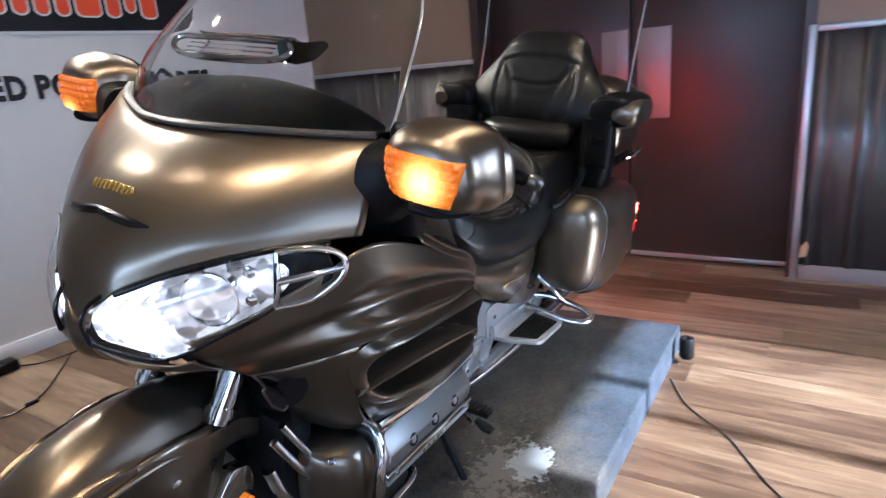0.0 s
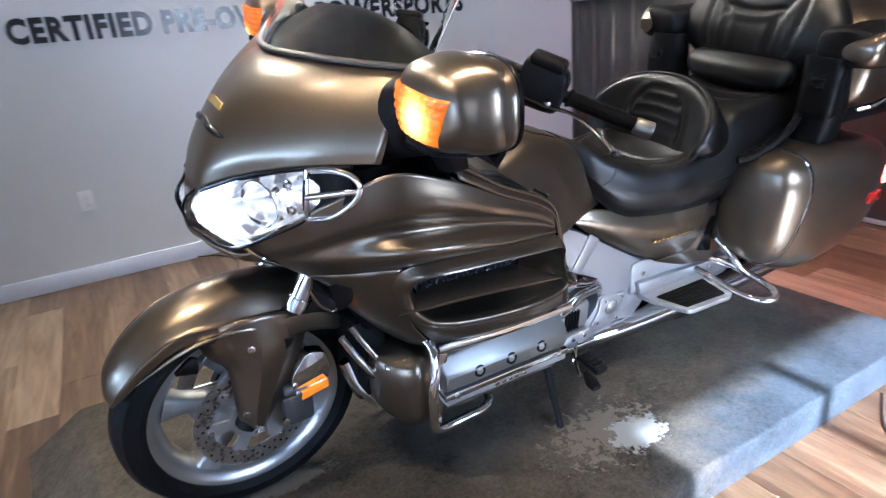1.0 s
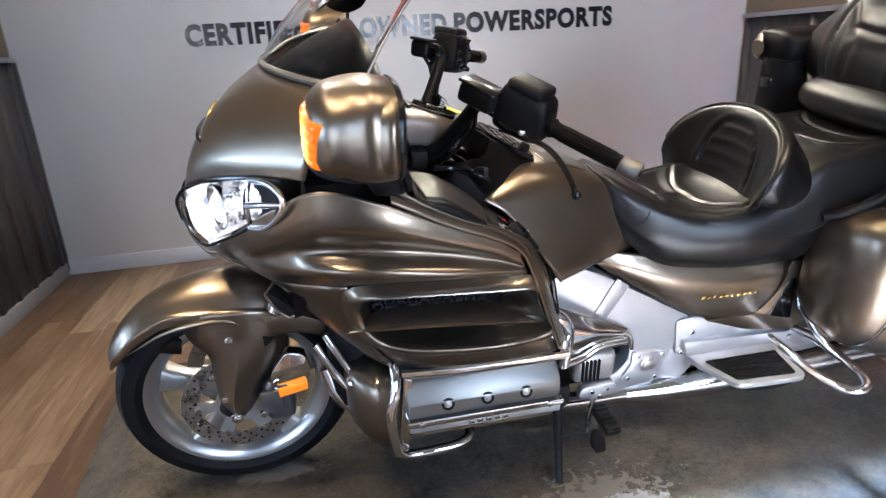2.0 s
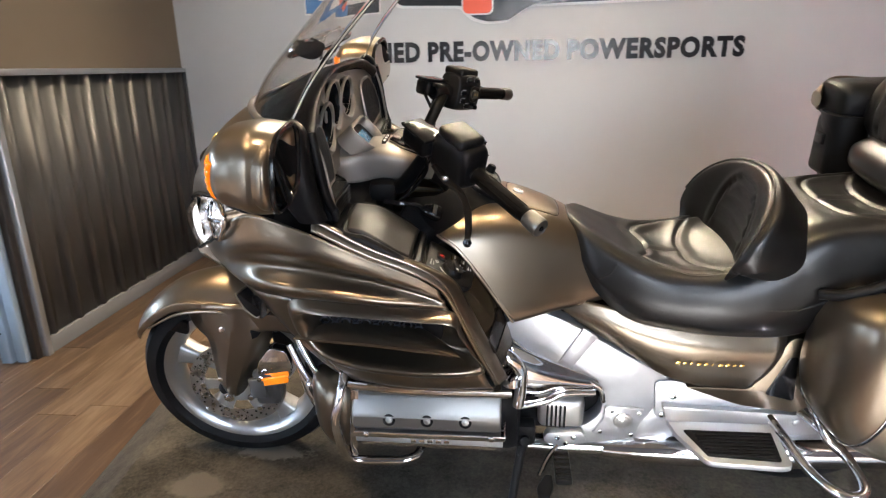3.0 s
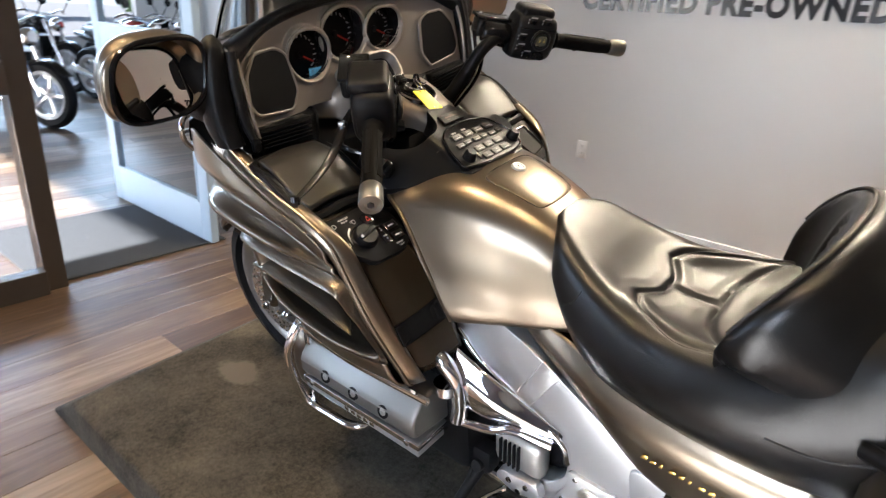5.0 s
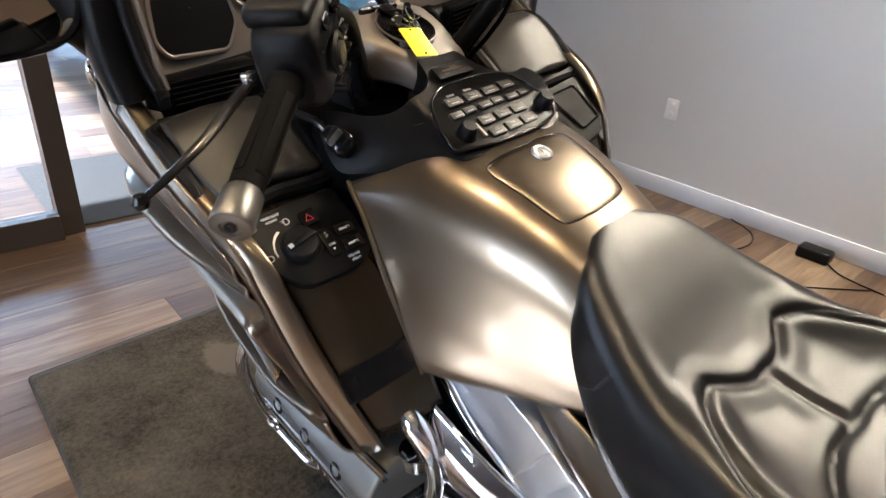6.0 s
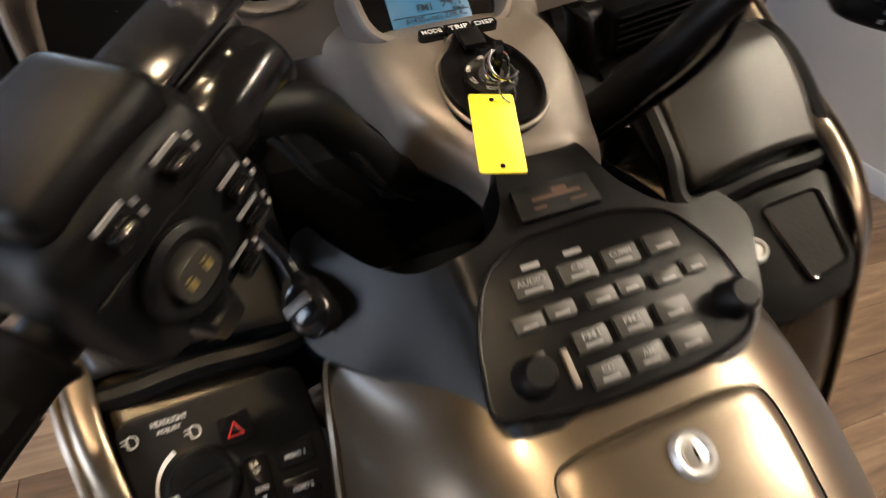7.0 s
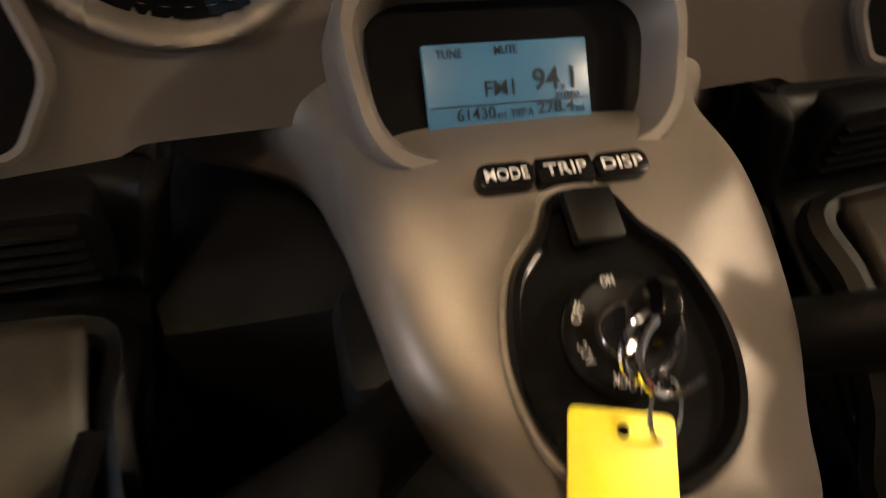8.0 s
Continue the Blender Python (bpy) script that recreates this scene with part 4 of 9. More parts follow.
def both(name, make, material, parent=bike, label="", thick=0.0, steer=False, sharp=40, bevel=0.0):
    """A part for the left side and its mirror image."""
    bm = make()
    out = []
    for b in (mirrored(bm), bm):
        if steer:
            moved(b, STEERING)
        out.append(part(name, b, material, parent, label, thick=thick, sharp=sharp, bevel=bevel))
    return out[::-1]


def single(name, bm, material, parent=bike, label="", thick=0.0, steer=False, sharp=40, bevel=0.0):
    if steer:
        moved(bm, STEERING)
    return part(name, bm, material, parent, label, thick=thick, sharp=sharp, bevel=bevel)


def both_each(name, make, material, parent=bike, label="", steer=False):
    """Several alike pieces, each with its mirror image."""
    for b in make():
        both(name, lambda b=b: b, material, parent, label, steer=steer)


# front wheel
AX = (0.0, 0.0, 0.315)
WHEEL = STEERING @ Matrix.Translation(AX)


def wheel(parent_name, centre, r_out, width, r_rim, spokes):
    tyre = lathe([(r_rim - 0.004, -width * 0.36), (r_rim + 0.012, -width * 0.46), (r_out - 0.055, -width * 0.5), (r_out - 0.022, -width * 0.43), (r_out - 0.006, -width * 0.24), (r_out, 0),
                  (r_out - 0.006, width * 0.24), (r_out - 0.022, width * 0.43), (r_out - 0.055, width * 0.5), (r_rim + 0.012, width * 0.46), (r_rim - 0.004, width * 0.36)], 72, closed=True)
    holder = single(parent_name, moved(tyre, centre), RUBBER, label="black road tyre on a silver alloy wheel")
    w = width * 0.36
    rim = lathe([(r_rim + 0.004, -w - 0.004), (r_rim + 0.006, -w), (r_rim - 0.004, -w + 0.006), (r_rim - 0.026, -w + 0.016), (r_rim - 0.034, 0), (r_rim - 0.026, w - 0.016), (r_rim - 0.004, w - 0.006), (r_rim + 0.006, w), (r_rim + 0.004, w + 0.004), (r_rim - 0.012, w + 0.002), (r_rim - 0.034, w - 0.020),
                 (r_rim - 0.040, 0), (r_rim - 0.034, -w + 0.020), (r_rim - 0.012, -w - 0.002)], 72, closed=True)
    part("rim", moved(rim, centre), ALLOY, holder, "polished alloy rim")
    part("hub", moved(lathe([(0.0, -0.07), (0.05, -0.07), (0.055, -0.05), (0.045, -0.03), (0.045, 0.03), (0.055, 0.05), (0.05, 0.07), (0.0, 0.07)], 32), centre), ALLOY_GREY, holder)
    for k in range(spokes):
        a = 2 * math.pi * k / spokes + 0.35
        rings = []
        for r, hw, th in ((0.04, 0.034, 0.034), (0.09, 0.026, 0.028), (0.15, 0.024, 0.026), (r_rim - 0.036, 0.040, 0.034)):
            c = (r * math.cos(a), 0, r * math.sin(a))
            rings.append(ring(c, (-math.sin(a), 0, math.cos(a)), (0, 1, 0), hw, th, 4.0, 16))
        part("spoke", moved(loft(rings, 10), centre), ALLOY_GREY, holder)
    return holder


front_wheel = wheel("front_wheel", WHEEL, 0.316, 0.132, 0.243, 5)
for s in (1, -1):
    y = 0.083 * s
    ringd = moved(lathe([(0.148, y - 0.0025), (0.148, y + 0.0025), (0.104, y + 0.0025), (0.104, y - 0.0025)], 60, closed=True), WHEEL)
    dsc = part("brake_disc", ringd, STEEL, front_wheel, "drilled steel brake disc")
    holes = [disc((r * math.cos(t + q), y + 0.0028 * s, r * math.sin(t + q)), (0, 1, 0), 0.0036, 0.0012, 8) for i in range(24) for t in [2 * math.pi * i / 24] for r, q in ((0.138, 0.0), (0.126, 0.09), (0.114, 0.18))]
    part("drill_holes", moved(merged(*holes), WHEEL), GLOSSBLACK, dsc)
    arms = [moved(prism(rounded([(0.03, -0.012), (0.112, -0.020), (0.116, 0.0), (0.112, 0.020), (0.03, 0.012)], 0.006), y - 0.006 * s, y + 0.001 * s), Matrix.Rotation(2 * math.pi * i / 6, 4, "Y")) for i in range(6)]
    hub = part("disc_carrier", moved(lathe([(0.02, y - 0.008), (0.062, y - 0.008), (0.062, y + 0.006 * s), (0.02, y + 0.006 * s)], 24), WHEEL), ALLOY_GREY, dsc)
    for arm in arms:
        part("carrier_arm", moved(arm, WHEEL), ALLOY_GREY, dsc)
    for i in range(6):
        part("disc_bolt", moved(disc((0.108 * math.cos(2 * math.pi * i / 6), y + 0.004 * s, 0.108 * math.sin(2 * math.pi * i / 6)), (0, 1, 0), 0.009, 0.006, 10, 0.002), WHEEL), CHROME, front_wheel)


# fork
def fork_x(z):
    return 0.025 - 0.554 * (z - 0.315)


both("fork_tube", lambda: tube([(fork_x(z), 0.104, z) for z in (0.60, 0.70, 0.80)], 0.0265, 18, 8), CHROME, label="chrome fork tube", steer=True)
both("fork_collar", lambda: tube([(fork_x(z), 0.104, z) for z in (0.612, 0.630)], 0.031, 18, 3), CHROME, steer=True)


def fork_cover():
    """The broad painted plate over the lower leg, folded along a ridge."""
    cols = [[(0.100, 0.092, 0.600), (0.078, 0.104, 0.545), (0.046, 0.110, 0.500), (0.044, 0.112, 0.420), (0.042, 0.112, 0.350), (0.024, 0.110, 0.312)],
            [(0.020, 0.114, 0.625), (0.016, 0.122, 0.550), (0.010, 0.128, 0.490), (0.020, 0.130, 0.415), (0.026, 0.130, 0.345), (0.014, 0.122, 0.306)],
            [(-0.044, 0.120, 0.625), (-0.036, 0.132, 0.550), (-0.022, 0.142, 0.480), (-0.002, 0.146, 0.405), (0.010, 0.142, 0.338), (0.002, 0.132, 0.303)],
            [(-0.100, 0.116, 0.615), (-0.094, 0.126, 0.545), (-0.070, 0.134, 0.475), (-0.042, 0.138, 0.400), (-0.014, 0.134, 0.332), (-0.012, 0.126, 0.304)],
            [(-0.150, 0.100, 0.595), (-0.152, 0.106, 0.540), (-0.126, 0.110, 0.470), (-0.088, 0.110, 0.400), (-0.042, 0.110, 0.330), (-0.026, 0.110, 0.308)]]
    return grid_bm([cr(c, 26) for c in cols])


both("fork_cover", fork_cover, PAINT, steer=True, thick=0.008, sharp=18)
both("fork_leg", lambda: tube([(fork_x(z), 0.100, z) for z in (0.54, 0.42, 0.31)], 0.028, 14, 8), DARKPART, steer=True)
both("axle_nut", lambda: merged(disc((fork_x(0.315) - 0.02, 0.146, 0.318), (0, 1, 0), 0.017, 0.012, 6, 0.002), disc((fork_x(0.315) - 0.02, 0.154, 0.318), (0, 1, 0), 0.009, 0.01, 16, 0.002)), CHROME, steer=True)
both("fender_bolt", lambda: disc((-0.012, 0.128, 0.548), (0.1, 1, 0.1), 0.010, 0.012, 12, 0.003), CHROME, steer=True)
both("cover_bolt", lambda: disc((0.026, 0.131, 0.372), (0.1, 1, 0), 0.009, 0.010, 12, 0.003), CHROME, steer=True)


def caliper():
    a = box((-0.105, 0.105, 0.335), (0.075, 0.062, 0.125), 0.016, 3)
    b = box((-0.085, 0.140, 0.345), (0.05, 0.014, 0.07), 0.005)
    return merged(a, b)


both("brake_caliper", caliper, mat("grey_caliper", (0.10, 0.10, 0.102), 0.36, 0.6, vary=0.2, vscale=30, rvary=0.08), label="grey cast brake caliper", steer=True)
both_each("caliper_bolt", lambda: [disc((-0.06, 0.146, 0.315), (0, 1, 0), 0.010, 0.012, 6, 0.002), disc((-0.10, 0.150, 0.385), (0, 1, 0), 0.008, 0.012, 6, 0.002)], CHROME, steer=True)


def reflector_housing():
    o = rounded([(-0.085, 0.352), (-0.180, 0.372), (-0.196, 0.42), (-0.186, 0.470), (-0.140, 0.486), (-0.095, 0.43)], 0.014)
    return prism(o, 0.100, 0.134, "y", 0.008, 3)


for ob in both("reflector_bracket", reflector_housing, CHROME, label="chrome reflector bracket", steer=True):
    s = 1 if ob.data.vertices[0].co.y > 0 else -1
    b = prism(rounded([(-0.100, 0.356), (-0.102, 0.379), (-0.182, 0.392), (-0.181, 0.369)], 0.004), 0.135 * s, 0.146 * s, "y", 0.003)
    part("reflector", moved(b, STEERING), REFLECTOR, ob, "orange side reflector")


# front fender
def fender():
    rows = []
    for deg, rc, re, hw, flare in ((28, 0.338, 0.322, 0.055, 0.0), (36, 0.352, 0.318, 0.082, 0.0), (50, 0.356, 0.310, 0.092, 0.0), (66, 0.358, 0.300, 0.098, 0.0), (82, 0.362, 0.262, 0.104, 0.006), (98, 0.368, 0.232, 0.112, 0.010), (112, 0.376, 0.236, 0.114, 0.008), (128, 0.384, 0.270, 0.110, 0.0), (142, 0.384, 0.300, 0.104, 0.0)):
        a = radians(deg)
        row = []
        for f in (-1, -0.97, -0.82, -0.5, 0, 0.5, 0.82, 0.97, 1):
            g = abs(f)
            r = re + (rc - re) * (1 - max(0, (g - 0.0)) ** 2.6) if g < 0.98 else re
            if 0.9 < g < 0.98:
                r = re + 0.45 * (rc - re)
            y = f * hw / (0.98 if g < 0.9 else 1.0) + (flare if f > 0.8 else -flare if f < -0.8 else 0)
            row.append((r * math.cos(a), y, 0.315 + r * math.sin(a)))
        rows.append(row)
    return net(rows, 40, 48)


fnd = single("front_fender", fender(), PAINT, thick=0.004, steer=True)
both("fender_slot", lambda: prism(rounded([(0.105, 0.515), (0.155, 0.530), (0.115, 0.562), (0.098, 0.552)], 0.006), 0.093, 0.106, "y", 0.002), GLOSSBLACK, fnd, steer=True)
both("fender_crease", lambda: tube([(0.235, 0.080, 0.520), (0.12, 0.104, 0.585), (0.0, 0.117, 0.600), (-0.07, 0.122, 0.575)], [0.002, 0.005, 0.006, 0.003], 8), PAINT, fnd, steer=True)

# engine, frame and inner masses
single("crankcase", box((-0.62, 0, 0.34), (0.50, 0.40, 0.30), 0.03), DARKPART, label="black engine castings")
single("gearbox", box((-0.95, 0, 0.36), (0.42, 0.20, 0.34), 0.03), DARKPART)
single("timing_cover", box((-0.30, 0, 0.42), (0.10, 0.34, 0.26), 0.03), DARKPART)
single("airbox", box((-0.55, 0, 0.64), (0.46, 0.38, 0.30), 0.04), DARKPART, label="black inner covers")
# dark box added to block the bright view through the steering gap
single("steering_cover", box((-0.36, 0, 0.85), (0.24, 0.40, 0.20), 0.03), DARKPART)
single("seat_frame", box((-1.45, 0, 0.50), (0.9, 0.20, 0.18), 0.03), DARKPART)
single("nose_bracket", box((-0.20, 0, 0.80), (0.14, 0.20, 0.16), 0.03), DARKPART)
both("radiator_shroud", lambda: box((-0.30, 0.10, 0.58), (0.05, 0.14, 0.24), 0.015), BLACK)
both_each("chrome_pipe", lambda: [tube([(-0.225 - d, 0.168, 0.520 + d), (-0.252 - d, 0.184, 0.466 + d), (-0.285 - d, 0.196, 0.408 + d), (-0.33 - d, 0.19, 0.35 + d)], 0.010, 10, 20) for d in (0.0, 0.026)], CHROME)
single("fork_bridge", box((-0.23, 0, 0.735), (0.10, 0.30, 0.05), 0.015), DARKPART, steer=True)
both("lower_pipe", lambda: tube([(-0.24, 0.13, 0.42), (-0.27, 0.15, 0.33), (-0.36, 0.16, 0.25), (-0.5, 0.14, 0.21)], 0.018, 12), CHROME)

# cylinder head covers
def head_cover():
    rings = []
    for x, k in ((-0.425, 0.92), (-0.432, 1.0), (-0.62, 1.0), (-0.805, 1.0), (-0.815, 0.92)):
        pts = [(x, 0.20, 0.462), (x, 0.262, 0.466), (x, 0.290, 0.458), (x, 0.318, 0.425), (x, 0.325, 0.410), (x, 0.325, 0.380), (x, 0.318, 0.366), (x, 0.20, 0.352)]
        c = np.mean(np.array(pts), axis=0)
        rings.append([c + (np.array(p) - c) * np.array((1, k, k)) for p in pts])
    return grid_bm(rings, wrap=True, cap=True)


COVERALLOY = mat("satin_cast_cover", (0.25, 0.244, 0.232), 0.40, 0.85, vary=0.06, vscale=24, bump=0.05, grain=700, rvary=0.06)
covers = both("cylinder_head_cover", head_cover, COVERALLOY, label="silver cylinder head cover", sharp=25, bevel=0.006)
for ob, s in zip(covers, (1, -1)):
    for x in (-0.525, -0.624, -0.723):
        # dark disc painted for the shade in the bolt's dimple
        part("bolt_recess", disc((x, 0.3246 * s, 0.403), (0, s, 0.25), 0.0165, 0.003, 20), DARKPART, ob)
        part("cover_bolt", merged(disc((x, 0.325 * s, 0.403), (0, s, 0.25), 0.0095, 0.005, 18, 0.002), disc((x, 0.3265 * s, 0.4033), (0, s, 0.25), 0.0055, 0.005, 6, 0.001)), ALLOY_GREY, ob)
    part("gasket_rail", prism(rounded([(-0.425, 0.340), (-0.825, 0.340), (-0.828, 0.356), (-0.425, 0.358)], 0.006), 0.22 * s, 0.322 * s, "y", 0.004), CHROME, ob, "chrome lower rail")
    part("nameplate", prism(rounded([(-0.43, 0.322), (-0.82, 0.318), (-0.82, 0.340), (-0.43, 0.342)], 0.004), 0.23 * s, 0.318 * s, "y", 0.003), SILVER, ob)
    part("raised_bars", merged(*[box((-0.585 - 0.022 * i, 0.3195 * s, 0.331), (0.015, 0.003, 0.011), 0.001) for i in range(5)]), CHROME, ob, "raised plain bars")
    part("skid_rail", prism(rounded([(-0.44, 0.300), (-0.80, 0.296), (-0.81, 0.312), (-0.44, 0.314)], 0.005), 0.20 * s, 0.305 * s, "y", 0.004), CHROME, ob)
    for x in (-0.46, -0.79):
        part("side_bolt", disc((x, 0.3225 * s, 0.3485), (0, s, 0), 0.008, 0.008, 12, 0.002), CHROME, ob)
both("chrome_side_strip", lambda: tube([(-0.42, 0.300, 0.492), (-0.60, 0.310, 0.486), (-0.84, 0.300, 0.478)], 0.007, 8, flat=1.6), CHROME)
both("lower_side_strip", lambda: tube([(-0.43, 0.292, 0.474), (-0.62, 0.302, 0.470), (-0.83, 0.295, 0.466)], 0.005, 8), CHROME)


# crash bars and front cylinder pods
def crash_bar():
    return tube([(-0.395, 0.235, 0.515), (-0.405, 0.290, 0.500), (-0.398, 0.322, 0.455), (-0.385, 0.330, 0.40), (-0.388, 0.325, 0.33), (-0.400, 0.312, 0.262), (-0.430, 0.302, 0.240), (-0.50, 0.300, 0.240), (-0.560, 0.296, 0.243), (-0.592, 0.270, 0.248), (-0.590, 0.20, 0.26)], 0.0125, 12, 60)


both("crash_bar", crash_bar, CHROME, label="chrome engine guard tube")
both("crash_bar_plate", lambda: prism(rounded([(-0.40, 0.250), (-0.425, 0.48), (-0.445, 0.47), (-0.425, 0.250)], 0.006), 0.285, 0.300, "y", 0.003), CHROME)


def front_pod():
    rings = []
    for x, y, z, ry, rz in ((-0.286, 0.165, 0.378, 0.028, 0.044), (-0.296, 0.175, 0.375, 0.056, 0.078), (-0.322, 0.192, 0.365, 0.080, 0.098), (-0.36, 0.205, 0.358, 0.092, 0.112), (-0.40, 0.205, 0.358, 0.092, 0.110), (-0.42, 0.20, 0.358, 0.085, 0.10)):
        rings.append(ring((x, y, z), (0, 1, 0), (0, 0, 1), ry, rz, 3.0, 24))
    return loft(rings, 18)


both("front_pod", front_pod, PAINT)
both_each("pod_bolt", lambda: [disc((-0.30, 0.262, 0.462), (-0.3, 0.8, 0.5), 0.008, 0.012, 12, 0.002), disc((-0.42, 0.268, 0.512), (0, 1, 0.5), 0.008, 0.03, 12, 0.002)], CHROME)


# side fairing: outer skin with two louvres
def fairing_skin():
    """The shoulder of the side fairing above the louvres."""
    return net([
        [(-0.035, 0.150, 0.826), (-0.10, 0.250, 0.882), (-0.19, 0.345, 0.955), (-0.28, 0.392, 1.000), (-0.40, 0.412, 0.968), (-0.52, 0.408, 0.908), (-0.62, 0.398, 0.862), (-0.675, 0.388, 0.822)],
        [(-0.060, 0.172, 0.798), (-0.12, 0.262, 0.842), (-0.20, 0.350, 0.895), (-0.29, 0.400, 0.925), (-0.40, 0.420, 0.912), (-0.52, 0.412, 0.872), (-0.62, 0.400, 0.835), (-0.68, 0.388, 0.800)],
        [(-0.085, 0.184, 0.782), (-0.138, 0.262, 0.820), (-0.212, 0.332, 0.860), (-0.296, 0.366, 0.870), (-0.40, 0.381, 0.863), (-0.52, 0.381, 0.839), (-0.62, 0.383, 0.813), (-0.686, 0.382, 0.788)],
        [(-0.105, 0.195, 0.768), (-0.150, 0.272, 0.800), (-0.222, 0.352, 0.824), (-0.300, 0.402, 0.837), (-0.40, 0.419, 0.833), (-0.52, 0.416, 0.813), (-0.62, 0.400, 0.794), (-0.69, 0.382, 0.776)],
        [(-0.125, 0.200, 0.752), (-0.168, 0.270, 0.778), (-0.235, 0.345, 0.800), (-0.310, 0.390, 0.808), (-0.405, 0.408, 0.806), (-0.52, 0.407, 0.794), (-0.62, 0.391, 0.780), (-0.692, 0.377, 0.768)],
        [(-0.150, 0.205, 0.735), (-0.19, 0.262, 0.752), (-0.25, 0.318, 0.768), (-0.32, 0.348, 0.775), (-0.41, 0.362, 0.776), (-0.52, 0.368, 0.772), (-0.62, 0.370, 0.765), (-0.695, 0.372, 0.758)],
    ], 56, 54)


side = both("side_fairing", fairing_skin, PAINT, thick=0.004)


def fairing_front():
    """The lower front of the fairing, wrapping round ahead of the louvres."""
    return net([
        [(-0.148, 0.205, 0.737), (-0.19, 0.262, 0.752), (-0.25, 0.316, 0.766), (-0.315, 0.335, 0.764)],
        [(-0.205, 0.190, 0.665), (-0.225, 0.245, 0.672), (-0.268, 0.292, 0.680), (-0.325, 0.320, 0.688)],
        [(-0.260, 0.175, 0.590), (-0.275, 0.228, 0.592), (-0.305, 0.275, 0.598), (-0.345, 0.302, 0.606)],
        [(-0.315, 0.160, 0.520), (-0.330, 0.215, 0.520), (-0.355, 0.258, 0.522), (-0.390, 0.285, 0.528)],
        [(-0.355, 0.150, 0.482), (-0.370, 0.210, 0.482), (-0.395, 0.250, 0.484), (-0.425, 0.276, 0.490)],
    ], 24, 24)


lower_front = both("fairing_lower_front", fairing_front, PAINT, thick=0.004)
front_tree = bvh_of(fairing_front())
recess_o = rounded([(-0.136, 0.728), (-0.166, 0.733), (-0.210, 0.697), (-0.206, 0.670), (-0.184, 0.655), (-0.156, 0.682)], 0.008)


def on_front(x, z, lift):
    return cast(front_tree, (x, 0.6, z), (0, -1, 0), lift) or (x, 0.25, z)


for ob, s in zip(lower_front, (1, -1)):
    rim = tube([on_front(x, z, 0.002) for x, z in recess_o], 0.003, 8, 60, closed=True)
    # flat dark patch in place of the recess's shaded inside
    well = grid_bm([[on_front(-0.178 + (x + 0.178) * k, 0.695 + (z - 0.695) * k, 0.0016) for x, z in recess_o] for k in (1.0, 0.6, 0.02)], wrap=True)
    part("recess_rim", rim if s > 0 else mirrored(rim), PAINT, ob)
    part("recess", well if s > 0 else mirrored(well), DARKPART, ob, "dark oval patch for the shade of a recess")


VENT = [(-0.704, 0.376, 0.756), (-0.62, 0.373, 0.763), (-0.52, 0.371, 0.769), (-0.41, 0.365, 0.772), (-0.345, 0.352, 0.768), (-0.312, 0.337, 0.752), (-0.302, 0.324, 0.722), (-0.305, 0.320, 0.690), (-0.318, 0.322, 0.655),
        (-0.345, 0.328, 0.620), (-0.385, 0.334, 0.592), (-0.45, 0.344, 0.574), (-0.55, 0.354, 0.566), (-0.66, 0.360, 0.566), (-0.770, 0.347, 0.574), (-0.748, 0.358, 0.640), (-0.722, 0.369, 0.704)]


def vent_surround():
    """The moulded border of the side vent: a rounded brow, a broad dished front and walls that run in."""
    v = np.array(cr(VENT, 96, True))
    c = np.array((-0.545, 0.0, 0.668))

    def inset(dx_front, dx_rear, dz, dy):
        out = []
        for p in v:
            fx = np.clip((p[0] - c[0]) / 0.24, -1, 1)
            fz = np.clip((p[2] - c[2]) / 0.095, -1, 1)
            sx = dx_front * max(0.0, fx) ** 3 - dx_rear * max(0.0, -fx) ** 3
            out.append((p[0] - sx, p[1] + (dy if dy < 0 else dy * (0.45 + 0.55 * max(0.0, fz))), p[2] - dz * fz))
        return out
    return grid_bm([inset(-0.003, -0.002, -0.003, -0.004), inset(0.002, 0.002, 0.001, 0.001), inset(0.008, 0.004, 0.008, 0.014), inset(0.016, 0.006, 0.014, 0.023), inset(0.026, 0.008, 0.019, 0.025), inset(0.034, 0.010, 0.023, 0.016), inset(0.048, 0.012, 0.025, -0.012), inset(0.056, 0.030, 0.026, -0.050), inset(0.060, 0.130, 0.028, -0.085)], wrap=True)


both("vent_surround", vent_surround, PAINT, label="moulded bronze border of the side vent", sharp=70)


def blade():
    """The long blade across the vent, drawn to a point at both ends."""
    rows = []
    for i in range(34):
        f = i / 33
        k = min(1.0, f / 0.26) ** 0.65 * min(1.0, (1 - f) / 0.24) ** 0.75
        k = max(k, 0.03)
        x, yo, z = -0.304 - 0.414 * f, 0.333 + 0.052 * f, 0.650 - 0.004 * f + 0.006 * math.sin(math.pi * f)
        yi = yo - 0.070 * k
        rows.append([(x, yi, z + 0.022 * k), (x, yo - 0.042 * k, z + 0.023 * k), (x, yo - 0.012 * k, z + 0.012 * k), (x, yo - 0.001 * k, z + 0.003 * k), (x, yo - 0.003 * k, z - 0.006 * k), (x, yo - 0.016 * k, z - 0.012 * k), (x, yi, z - 0.010 * k)])
    return grid_bm(rows, wrap=True, cap=True)


both("vent_blade", blade, PAINT, label="pointed bronze blade across the side vent", sharp=50)


